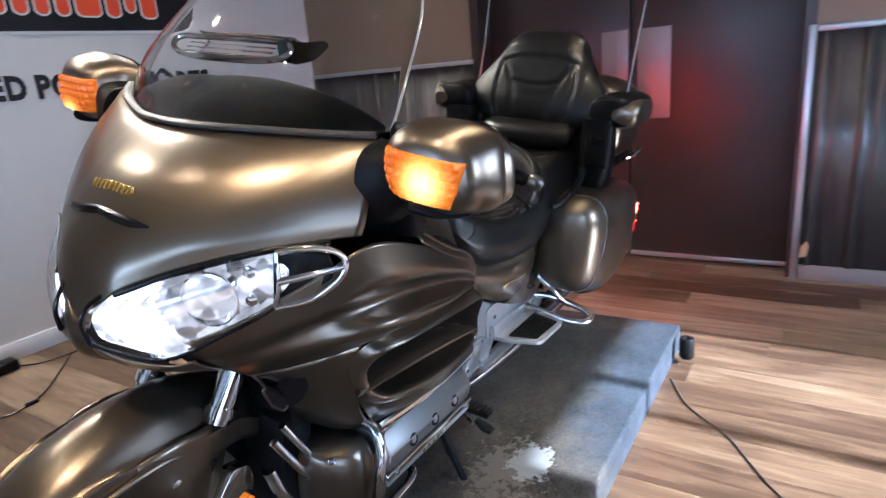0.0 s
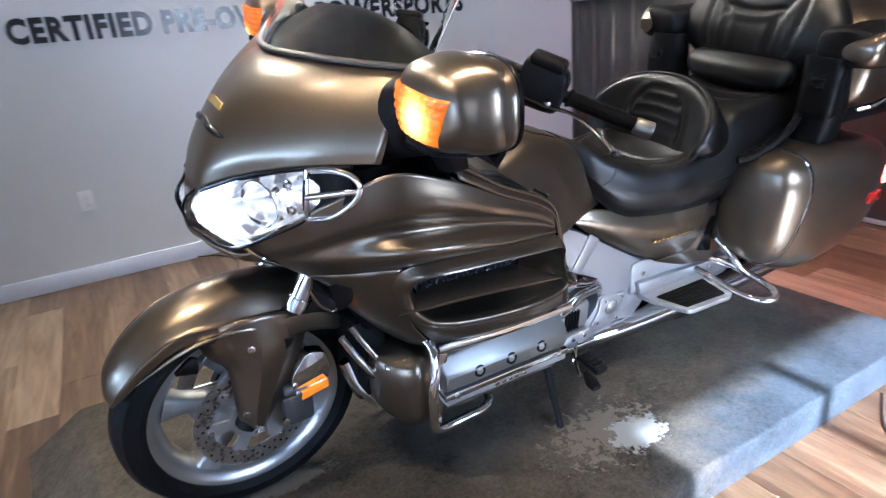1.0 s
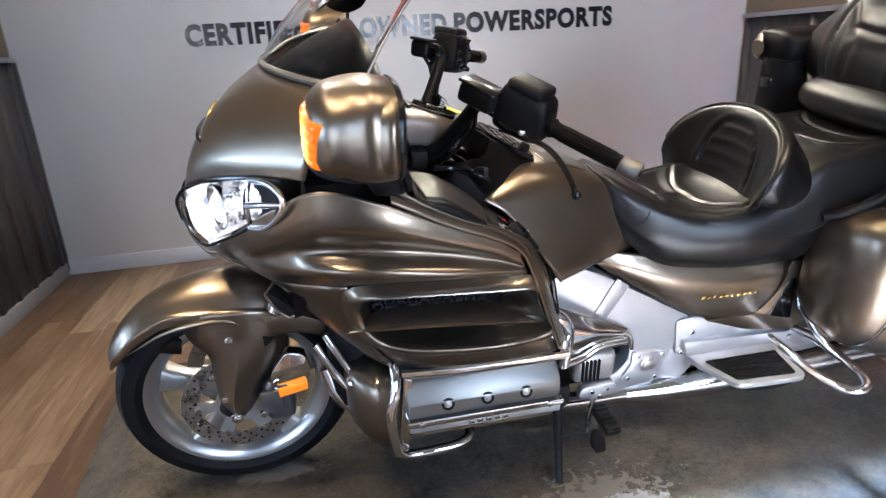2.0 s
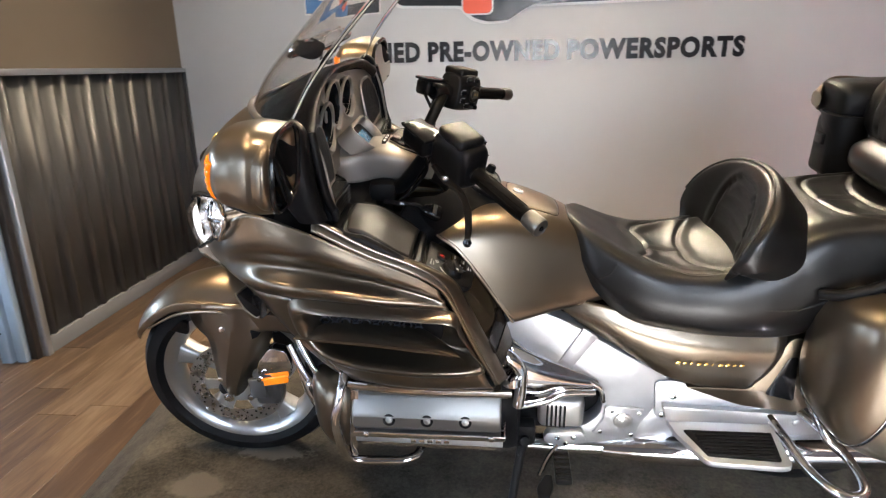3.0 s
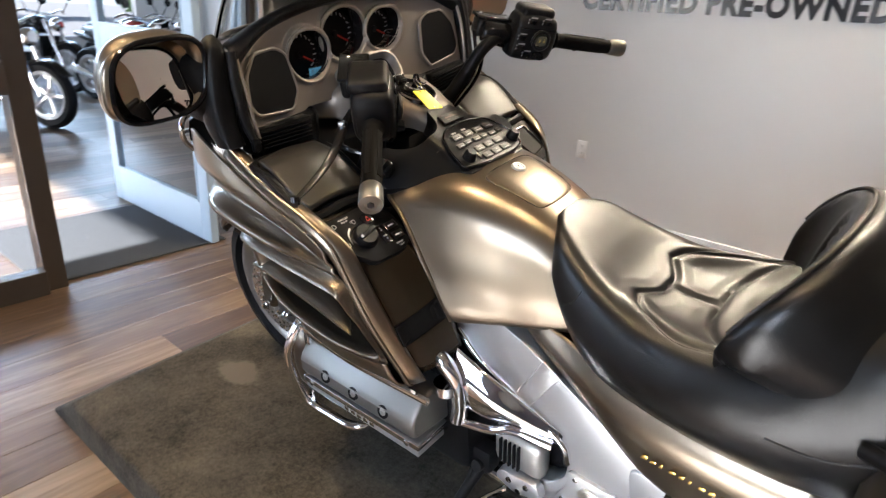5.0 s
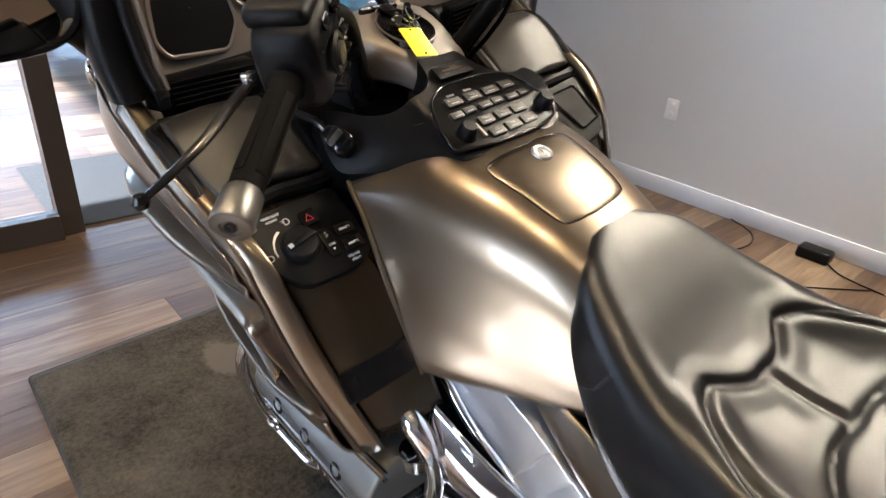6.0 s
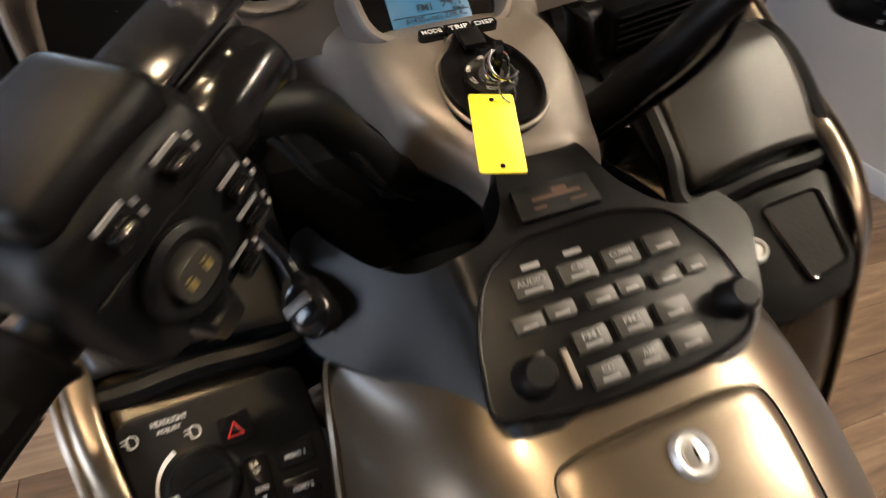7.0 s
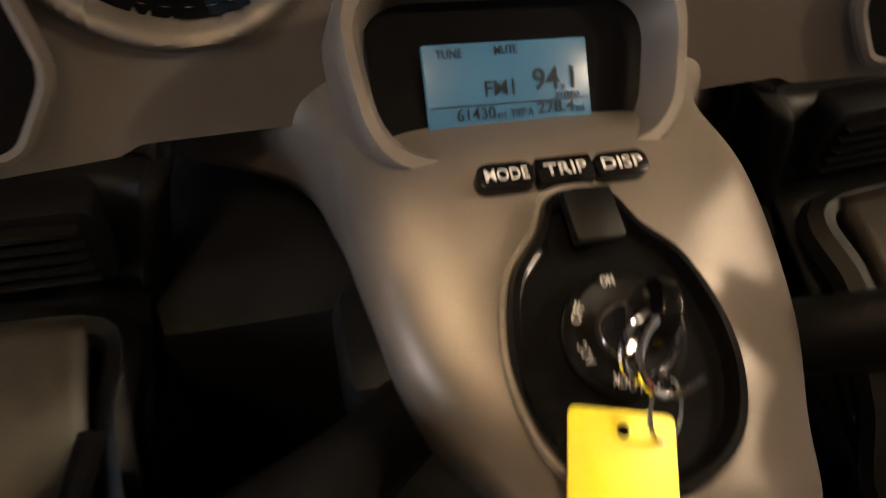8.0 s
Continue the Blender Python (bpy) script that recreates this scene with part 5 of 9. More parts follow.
def sill():
    return net([
        [(-0.316, 0.318, 0.668), (-0.385, 0.331, 0.594), (-0.45, 0.341, 0.575), (-0.54, 0.351, 0.568), (-0.66, 0.358, 0.568), (-0.772, 0.346, 0.575)],
        [(-0.335, 0.312, 0.640), (-0.392, 0.316, 0.565), (-0.45, 0.330, 0.548), (-0.54, 0.344, 0.542), (-0.66, 0.352, 0.542), (-0.782, 0.342, 0.545)],
        [(-0.345, 0.302, 0.606), (-0.405, 0.300, 0.540), (-0.46, 0.316, 0.522), (-0.54, 0.332, 0.518), (-0.66, 0.340, 0.518), (-0.792, 0.332, 0.520)],
        [(-0.425, 0.276, 0.492), (-0.435, 0.280, 0.492), (-0.47, 0.288, 0.492), (-0.54, 0.296, 0.494), (-0.66, 0.302, 0.496), (-0.800, 0.300, 0.500)],
    ], 30, 14)


both("fairing_sill", sill, PAINT, thick=0.004)
both("duct_back", lambda: net([[(-0.30, 0.245, 0.775), (-0.50, 0.275, 0.780), (-0.74, 0.285, 0.775)], [(-0.36, 0.225, 0.64), (-0.52, 0.255, 0.64), (-0.76, 0.270, 0.64)], [(-0.42, 0.215, 0.50), (-0.55, 0.240, 0.50), (-0.80, 0.260, 0.50)]], 12, 12), DARKPART, thick=0.004)


def mesh_grille():
    """The honeycomb behind the upper louvre opening."""
    bms = []
    for i in range(10):
        for j in range(3):
            x, z = -0.378 - 0.026 * i, 0.722 - 0.021 * j - (0.0105 if i % 2 else 0)
            y = 0.290 + 0.020 * (-(x + 0.375)) / 0.3
            o = [(x + 0.0135 * math.cos(t), z + 0.0115 * math.sin(t)) for t in [math.pi / 3 * k for k in range(6)]]
            inn = [(x + 0.0105 * math.cos(t), z + 0.0085 * math.sin(t)) for t in [math.pi / 3 * k for k in range(6)]]
            bms.append(grid_bm([[(a, y, b) for a, b in o], [(a, y + 0.004, b) for a, b in inn], [(a, y - 0.008, b) for a, b in inn]], wrap=True))
    return merged(*bms)


both("vent_mesh", mesh_grille, mat("dark_grey_mesh_plastic", (0.035, 0.035, 0.040), 0.35, spec=0.5, vary=0.1, vscale=200), label="black honeycomb vent mesh")


def trailing_panel():
    """The broad rear edge panel of the fairing, seen by the rider."""
    return net([
        [(-0.412, 0.409, 0.969), (-0.52, 0.406, 0.909), (-0.62, 0.397, 0.863), (-0.675, 0.386, 0.823), (-0.705, 0.376, 0.765), (-0.745, 0.360, 0.660), (-0.800, 0.322, 0.520)],
        [(-0.412, 0.392, 0.990), (-0.525, 0.388, 0.930), (-0.632, 0.380, 0.880), (-0.692, 0.370, 0.832), (-0.722, 0.362, 0.768), (-0.762, 0.346, 0.662), (-0.818, 0.308, 0.522)],
        [(-0.410, 0.372, 0.985), (-0.530, 0.366, 0.925), (-0.640, 0.358, 0.872), (-0.705, 0.348, 0.828), (-0.738, 0.340, 0.762), (-0.778, 0.322, 0.660), (-0.830, 0.290, 0.525)],
    ], 50, 8)


both("fairing_edge", trailing_panel, PAINT, thick=0.004)
both("edge_trim", lambda: tube([(-0.412, 0.398, 0.993), (-0.522, 0.396, 0.928), (-0.625, 0.388, 0.880), (-0.682, 0.378, 0.836), (-0.712, 0.371, 0.770), (-0.752, 0.354, 0.664), (-0.807, 0.318, 0.522)], 0.0032, 8, 50), PAINT)


def rider_panel():
    """The panel between fairing edge and tank, facing the rider."""
    return net([
        [(-0.600, 0.362, 0.880), (-0.660, 0.350, 0.850), (-0.722, 0.338, 0.775), (-0.768, 0.320, 0.662), (-0.815, 0.288, 0.535)],
        [(-0.615, 0.300, 0.868), (-0.690, 0.290, 0.830), (-0.755, 0.280, 0.755), (-0.800, 0.265, 0.655), (-0.835, 0.245, 0.545)],
        [(-0.625, 0.230, 0.862), (-0.705, 0.215, 0.815), (-0.775, 0.205, 0.735), (-0.820, 0.195, 0.645), (-0.845, 0.185, 0.560)],
    ], 30, 16)


# the bronze paint again, darkened for the shade on the rider's panel
SHADEDBRONZE = mat("shaded_bronze_paint", (0.034, 0.025, 0.015), 0.22, 0.5, vary=0.08, vscale=900, rvary=0.02)
both("inner_fairing_panel", rider_panel, SHADEDBRONZE, label="bronze panel facing the rider, its shade put into the colour", thick=0.004)
rider_tree = bvh_of(rider_panel())


# solid black oval laid where the opening would be in shade
both("horn_opening", lambda: loft([ring((-0.196, 0.252, 0.690), (-0.55, 0.45, 0.35), (0.15, -0.2, 1), 0.052, 0.030, 2.2, 24), ring((-0.190, 0.246, 0.690), (-0.55, 0.45, 0.35), (0.15, -0.2, 1), 0.046, 0.026, 2.2, 24)], 4), GLOSSBLACK, label="black oval for the shaded opening in the fairing")




# ---- nose, lamps, mirrors and screen ----
def mirror_rows(rows):
    """Rows given from the middle outwards, completed to both sides."""
    return [[(x, -y, z) for x, y, z in r[:0:-1]] + r for r in rows]


def cowl():
    return net(mirror_rows([
        [(0.034, 0, 0.862), (0.010, 0.085, 0.930), (-0.060, 0.180, 0.976), (-0.152, 0.288, 1.008), (-0.258, 0.386, 1.020)],
        [(0.008, 0, 0.960), (-0.010, 0.090, 0.985), (-0.076, 0.190, 1.016), (-0.166, 0.295, 1.036), (-0.266, 0.389, 1.046)],
        [(-0.030, 0, 1.036), (-0.046, 0.090, 1.045), (-0.106, 0.190, 1.066), (-0.190, 0.295, 1.080), (-0.282, 0.385, 1.085)],
        [(-0.085, 0, 1.102), (-0.098, 0.090, 1.105), (-0.150, 0.190, 1.116), (-0.225, 0.295, 1.122), (-0.302, 0.375, 1.125)],
        [(-0.150, 0, 1.152), (-0.160, 0.090, 1.152), (-0.202, 0.190, 1.155), (-0.264, 0.290, 1.158), (-0.322, 0.365, 1.160)],
        [(-0.192, 0, 1.173), (-0.202, 0.090, 1.173), (-0.238, 0.190, 1.173), (-0.288, 0.285, 1.171), (-0.338, 0.356, 1.169)],
    ]), 72, 40)


front_cowl = single("front_cowl", cowl(), PAINT, thick=0.004)
single("nose_strip", net(mirror_rows([[(0.036, 0, 0.870), (0.022, 0.045, 0.905)], [(0.046, 0, 0.835), (0.038, 0.036, 0.850)], [(0.036, 0, 0.800), (0.030, 0.040, 0.810)], [(0.004, 0, 0.780), (0.0, 0.050, 0.786)], [(-0.06, 0, 0.772), (-0.06, 0.06, 0.776)]]), 14, 20), PAINT, front_cowl, thick=0.004)
both("chin_panel", lambda: net([[(0.036, 0.036, 0.838), (0.020, 0.090, 0.816), (-0.020, 0.160, 0.806), (-0.050, 0.190, 0.812)], [(0.022, 0.036, 0.806), (0.004, 0.090, 0.794), (-0.035, 0.155, 0.786), (-0.070, 0.185, 0.790)], [(-0.04, 0.040, 0.780), (-0.05, 0.090, 0.776), (-0.085, 0.150, 0.765), (-0.110, 0.195, 0.766)]], 16, 10), PAINT, front_cowl, thick=0.003)
cowl_bm = cowl()
cowl_tree = bvh_of(cowl_bm)
cowl_bm.free()


def on_cowl(y, z, lift=0.0):
    return cast(cowl_tree, (0.4, y, z), (-1, 0, 0), lift) or (-0.05, y, z)


single("nose_slit", tube([on_cowl(y, 1.046 - 0.10 * abs(y), -0.001) for y in (-0.115, -0.09, -0.06, -0.03, 0.0, 0.03, 0.06, 0.09, 0.115)], [0.002, 0.007, 0.009, 0.009, 0.008, 0.009, 0.009, 0.007, 0.002], 8, 60), GLOSSBLACK, front_cowl, "dark slit across the nose")
nose_badge = single("nose_badge", tube([on_cowl(y, 1.082 - 0.05 * abs(y), 0.001) for y in (-0.058, -0.03, 0, 0.03, 0.058)], 0.002, 6, 30, flat=3.0), GOLD, front_cowl, "gold nose badge of plain bars")
for y in [-0.05 + 0.0125 * i for i in range(9)]:
    part("badge_bar", moved(box((0, 0, 0), (0.005, 0.011, 0.017), 0.001), Matrix.Translation(on_cowl(y, 1.083 - 0.05 * abs(y), 0.003)) @ pose(0, 0, 0, 0, -35, 0)), GOLD, nose_badge)
both("cowl_edge_seal", lambda: tube([(0.010, 0.085, 0.927), (-0.060, 0.181, 0.972), (-0.152, 0.290, 1.004), (-0.215, 0.355, 1.014)], 0.005, 8, 24), GLOSSBLACK, front_cowl)


# headlamps


def lens_rows(push):
    return [
        [(0.014 - push, 0.060, 0.922), (-0.060 - push, 0.180, 0.968), (-0.110 - push, 0.238, 0.988), (-0.152 - push, 0.288, 1.001)],
        [(0.046 - push, 0.040, 0.885), (0.004 - push, 0.140, 0.912), (-0.068 - push, 0.228, 0.948), (-0.142 - push, 0.298, 0.975)],
        [(0.044 - push, 0.044, 0.848), (0.014 - push, 0.130, 0.848), (-0.058 - push, 0.222, 0.898), (-0.138 - push, 0.300, 0.940)],
        [(0.034 - push, 0.058, 0.832), (-0.016 - push, 0.155, 0.816), (-0.080 - push, 0.230, 0.858), (-0.140 - push, 0.292, 0.905)],
    ]


lamps = both("headlamp", lambda: net(lens_rows(0.002), 24, 20), GLASS, label="lit headlamp behind a clear lens", thick=0.003)
for ob, s in zip(lamps, (1, -1)):
    def side_of(bm, s=s):
        return bm if s > 0 else mirrored(bm)
    part("reflector_shell", side_of(net(lens_rows(0.030), 24, 20)), LAMPSOFT, ob, "faceted reflector with the bulb's light put in as glow")
    glow = net(lens_rows(0.020), 40, 30)
    bmesh.ops.delete(glow, geom=[f for f in glow.faces if f.calc_center_median().y + 0.5 * (f.calc_center_median().z - 0.87) > 0.160], context="FACES")
    part("lit_reflector", side_of(glow), LAMPWHITE, ob, "reflector glowing white")
    part("lamp_rim", side_of(tube([lens_rows(0.0)[i][j] for i, j in ((0, 0), (0, 1), (0, 2), (0, 3), (1, 3), (2, 3), (3, 3), (3, 2), (3, 1), (3, 0), (2, 0), (1, 0))], 0.0035, 8, 60, closed=True)), GLOSSBLACK, ob)
    BOWL = Matrix.Translation((-0.082, 0.212, 0.925)) @ pose(0, 0, 0, 0, 0, 28)
    part("lamp_bowl", side_of(moved(lathe([(0.006, -0.030), (0.023, -0.022), (0.039, -0.004), (0.046, 0.012), (0.049, 0.012), (0.0414, -0.008), (0.0, -0.036)], 28, "x"), BOWL)), CHROME, ob)
    part("bulb", side_of(moved(disc((-0.004, 0, 0), (1, 0, 0), 0.0092, 0.010, 24, 0.003), BOWL)), GLASS, ob)
    facets = [side_of(disc((-0.075 - 0.016 * i, 0.180 + 0.026 * i, z0 + 0.018 * i), (1, 0.6, 0), 0.012, 0.010, 6, 0.004)) for i in range(4) for z0 in (0.862, 0.912)]
    part("facet", merged(*facets), CHROME, ob)


def lamp_grille():
    """The chrome bezel with its split opening beside the lamp."""
    pts = [(-0.152, 0.290, 1.001), (-0.185, 0.338, 1.008), (-0.207, 0.372, 1.003), (-0.216, 0.385, 0.985), (-0.205, 0.378, 0.955), (-0.175, 0.342, 0.920), (-0.140, 0.296, 0.905)]
    bar = tube([(-0.142, 0.302, 0.953), (-0.180, 0.350, 0.968), (-0.212, 0.385, 0.978)], [0.007, 0.0065, 0.005], 10)
    post = tube([(-0.150, 0.292, 1.000), (-0.142, 0.302, 0.950), (-0.140, 0.296, 0.907)], 0.005, 10)
    return merged(tube(pts, 0.0062, 10, 40), bar, post)


grilles = both("lamp_bezel", lamp_grille, CHROME, label="chrome vent bezel beside the headlamp")
for ob, s in zip(grilles, (1, -1)):
    bm = net([[(-0.158, 0.278, 1.000), (-0.185, 0.322, 1.002), (-0.205, 0.358, 0.998)], [(-0.158, 0.280, 0.955), (-0.185, 0.325, 0.960), (-0.208, 0.365, 0.975)], [(-0.152, 0.282, 0.905), (-0.180, 0.325, 0.922), (-0.204, 0.365, 0.955)]], 8, 8)
    part("duct", bm if s > 0 else mirrored(bm), DARKPART, ob, thick=0.003)


# mirrors with their turn signals
OUT, UP = (-0.06, 0.998, 0.0), (-0.05, -0.16, 1.0)


def mirror_housing():
    return loft([ring(c, OUT, UP, ra, rb, 2.5 if c[0] > -0.35 else 3.0, 36) for c, ra, rb in (((-0.276, 0.485, 1.139), 0.030, 0.026), ((-0.281, 0.486, 1.139), 0.056, 0.048), ((-0.300, 0.488, 1.140), 0.078, 0.066), ((-0.330, 0.491, 1.141), 0.086, 0.074), ((-0.365, 0.497, 1.140), 0.091, 0.077), ((-0.394, 0.491, 1.136), 0.093, 0.075), ((-0.408, 0.492, 1.136), 0.093, 0.072), ((-0.407, 0.492, 1.136), 0.089, 0.068), ((-0.395, 0.505, 1.137), 0.090, 0.066), ((-0.362, 0.500, 1.137), 0.082, 0.060))], 60)


mirror_tree = bvh_of(mirror_housing())
mirrors = both("mirror", mirror_housing, PAINT, label="painted mirror housing with an amber turn signal")
for ob, s in zip(mirrors, (1, -1)):
    def side_of(bm, s=s):
        return bm if s > 0 else mirrored(bm)
    part("mirror_gasket", side_of(tube([tuple(p) for p in ring((-0.410, 0.492, 1.136), OUT, UP, 0.0905, 0.0695, 3.1, 32)], 0.0055, 8, 72, closed=True)), GLOSSBLACK, ob)
    n = np.array((-0.945, -0.262, 0.195))
    ax = np.array(OUT) - n * np.dot(np.array(OUT), n)
    az = np.cross(ax, n) * -1.0
    rows = [ring(np.array((-0.400, 0.492, 1.136)), ax, az, 0.0895 * k, 0.068 * k, 3.1, 36) for k in (1.0, 0.75, 0.5, 0.25, 0.01)]
    rows = [[tuple(np.array(p) + n * 0.0035 * (1 - k * k)) for p in row] for row, k in zip(rows, (1.0, 0.75, 0.5, 0.25, 0.01))]
    part("mirror_glass", side_of(grid_bm(rows, wrap=True)), MIRROR, ob, "silvered mirror glass")
    def on_housing(f, g, lift):
        """A point of the lamp: f from the inner to the outer edge, g from top to bottom."""
        z = 1.176 - 0.076 * g - 0.014 * f
        y = 0.412 + 0.146 * f - 0.012 * g - 0.020 * f * max(0.0, g - 0.6)
        return cast(mirror_tree, (0.1, y, z), (-1, 0.0, 0), lift) or (-0.33, y, z)
    rows = [[on_housing(i / 54, j / 30, 0.004 + 0.0045 * abs(math.sin(math.pi * i / 6) * math.sin(math.pi * j / 6)) ** 0.6 if 0 < i < 54 and 0 < j < 30 else 0.0) for i in range(55)] for j in range(31)]
    part("turn_signal", side_of(grid_bm(rows)), AMBER, ob, "lit amber turn signal lens with moulded cells", thick=0.002, sharp=60)
    part("mirror_arm", side_of(loft([ring((-0.345, 0.360, 1.090), (1, 0, 0), (0, 0, 1), 0.075, 0.078, 3, 20), ring((-0.345, 0.400, 1.100), (1, 0, 0), (0, 0, 1), 0.066, 0.072, 3, 20), ring((-0.345, 0.425, 1.115), (1, 0, 0), (0, 0, 1), 0.050, 0.056, 3, 20), ring((-0.345, 0.455, 1.125), (1, 0, 0), (0, 0, 1), 0.040, 0.045, 3, 20)], 14)), BLACK, ob, "black mirror base")
    part("mirror_skirt", side_of(loft([ring((-0.31, 0.46, 1.085), (0.9, 0.3, 0), (0, 0, 1), 0.05, 0.018, 2.5, 20), ring((-0.34, 0.50, 1.072), (0.9, 0.3, 0), (0, 0, 1), 0.055, 0.012, 2.5, 20), ring((-0.37, 0.54, 1.072), (0.9, 0.3, 0), (0, 0, 1), 0.040, 0.010, 2.5, 20)], 10)), BLACK, ob)


# windscreen
def screen_rows():
    return mirror_rows([
        [(-0.180, 0, 1.172), (-0.222, 0.160, 1.174), (-0.290, 0.280, 1.172), (-0.380, 0.360, 1.180)],
        [(-0.232, 0, 1.246), (-0.268, 0.155, 1.250), (-0.328, 0.268, 1.254), (-0.430, 0.352, 1.260)],
        [(-0.312, 0, 1.326), (-0.342, 0.145, 1.330), (-0.396, 0.250, 1.335), (-0.492, 0.334, 1.336)],
        [(-0.390, 0, 1.402), (-0.415, 0.130, 1.405), (-0.462, 0.226, 1.405), (-0.550, 0.306, 1.400)],
        [(-0.475, 0, 1.478), (-0.495, 0.105, 1.478), (-0.530, 0.186, 1.472), (-0.602, 0.256, 1.458)],
    ])


windscreen = single("windscreen", net(screen_rows(), 48, 30), SCREEN, label="clear curved touring windscreen", thick=0.004)
edge = [r[-1] for r in screen_rows()]
top = screen_rows()[-1]
part("screen_edge", tube(edge + top[::-1][1:-1] + [r[0] for r in screen_rows()][::-1], 0.0018, 8, 90), mat("polished_screen_edge", (0.30, 0.29, 0.27), 0.15, 0.0, vary=0.1, vscale=30), windscreen, "pale polished screen edge")


def vent():
    frame_pts = [(-0.315, -0.125, 1.288), (-0.318, 0.125, 1.288), (-0.352, 0.130, 1.318), (-0.348, -0.130, 1.318)]
    return tube(frame_pts, 0.006, 8, 48, closed=True)


scr_vent = part("screen_vent", vent(), CHROME, windscreen, "clear-and-chrome screen vent")
for i in range(4):
    part("vent_slat", box((-0.322 - 0.009 * i, 0, 1.292 + 0.008 * i), (0.010, 0.235, 0.0025), 0.001), GLASS, scr_vent)
part("vent_shell", net([[(-0.36, -0.13, 1.282), (-0.372, 0, 1.282), (-0.36, 0.13, 1.282)], [(-0.405, -0.15, 1.305), (-0.42, 0, 1.312), (-0.405, 0.15, 1.305)], [(-0.375, -0.135, 1.328), (-0.385, 0, 1.33), (-0.375, 0.135, 1.328)]], 16, 10), SCREEN, scr_vent, thick=0.002)
for s in (1,):
    part("vent_end", loft([ring((-0.36, 0.135 * s, 1.302), (1, 0, 0.3), (0, 0, 1), 0.03, 0.020, 2.5, 14), ring((-0.385, 0.160 * s, 1.305), (1, 0, 0.3), (0, 0, 1), 0.022, 0.014, 2.5, 14), ring((-0.41, 0.178 * s, 1.318), (1, 0, 0.3), (0, 0, 1), 0.010, 0.005, 2.5, 14)], 10), GLOSSBLACK, scr_vent, "smoked vent knob")
STRIP = mat("satin_grey_strip", (0.020, 0.020, 0.020), 0.5, 0.0, vary=0.08, vscale=60)
single("screen_garnish", tube([(x - 0.002, y, z + 0.004) for x, y, z in mirror_rows([[(-0.186, 0, 1.174), (-0.198, 0.090, 1.175), (-0.234, 0.190, 1.175), (-0.286, 0.284, 1.173), (-0.340, 0.352, 1.171)]])[0]], 0.0095, 10, 60, flat=0.7), STRIP, label="grey strip along the screen base")


# dash hood and dash
def hood():
    return net(mirror_rows([
        [(-0.205, 0, 1.166), (-0.235, 0.140, 1.166), (-0.300, 0.270, 1.166), (-0.355, 0.340, 1.166)],
        [(-0.285, 0, 1.212), (-0.305, 0.140, 1.205), (-0.338, 0.262, 1.190), (-0.380, 0.345, 1.172)],
        [(-0.375, 0, 1.246), (-0.380, 0.140, 1.236), (-0.392, 0.260, 1.210), (-0.412, 0.352, 1.168)],
        [(-0.400, 0, 1.243), (-0.405, 0.140, 1.232), (-0.414, 0.258, 1.202), (-0.428, 0.352, 1.150)],
        [(-0.382, 0, 1.226), (-0.388, 0.136, 1.215), (-0.398, 0.252, 1.186), (-0.416, 0.342, 1.132)],
    ]), 60, 30)


single("dash_hood", hood(), BLACK, label="black grained dash hood", thick=0.004)
GAUGES = ((0.146, 1.126, 0.056, 0.052), (0.030, 1.156, 0.064, 0.056), (-0.096, 1.152, 0.058, 0.048))


def dash_x(y, z):
    return -0.392 - 0.12 * abs(y) ** 1.5 + 0.18 * (z - 1.08)


def dash_panel():
    """The titanium dash face with round wells for the three dials."""
    rows, nz, ny = [], 80, 220
    for i in range(nz):
        f = i / (nz - 1)
        row = []
        for j in range(ny):
            y = -0.345 + 0.69 * j / (ny - 1)
            top = 1.222 - 0.50 * max(0, abs(y) - 0.02) ** 1.9 - 0.03 * abs(y)
            low = 0.990 + 0.030 * min(1.0, max(0.0, (0.24 - abs(y)) / 0.06))
            z = low + (top - low) * f
            x = dash_x(y, z)
            for gy, gz, ra, rb in GAUGES:
                d = math.hypot((y - gy) / ra, (z - gz) / rb)
                if d < 1.0:
                    x += 0.042
                elif d < 1.22:
                    x -= 0.007 * math.sin((d - 1) / 0.22 * math.pi)
            row.append((x, y, z))
        rows.append(row)
    return grid_bm(rows)


dash = single("dash_panel", dash_panel(), DASH, label="satin titanium dash panel", sharp=50)
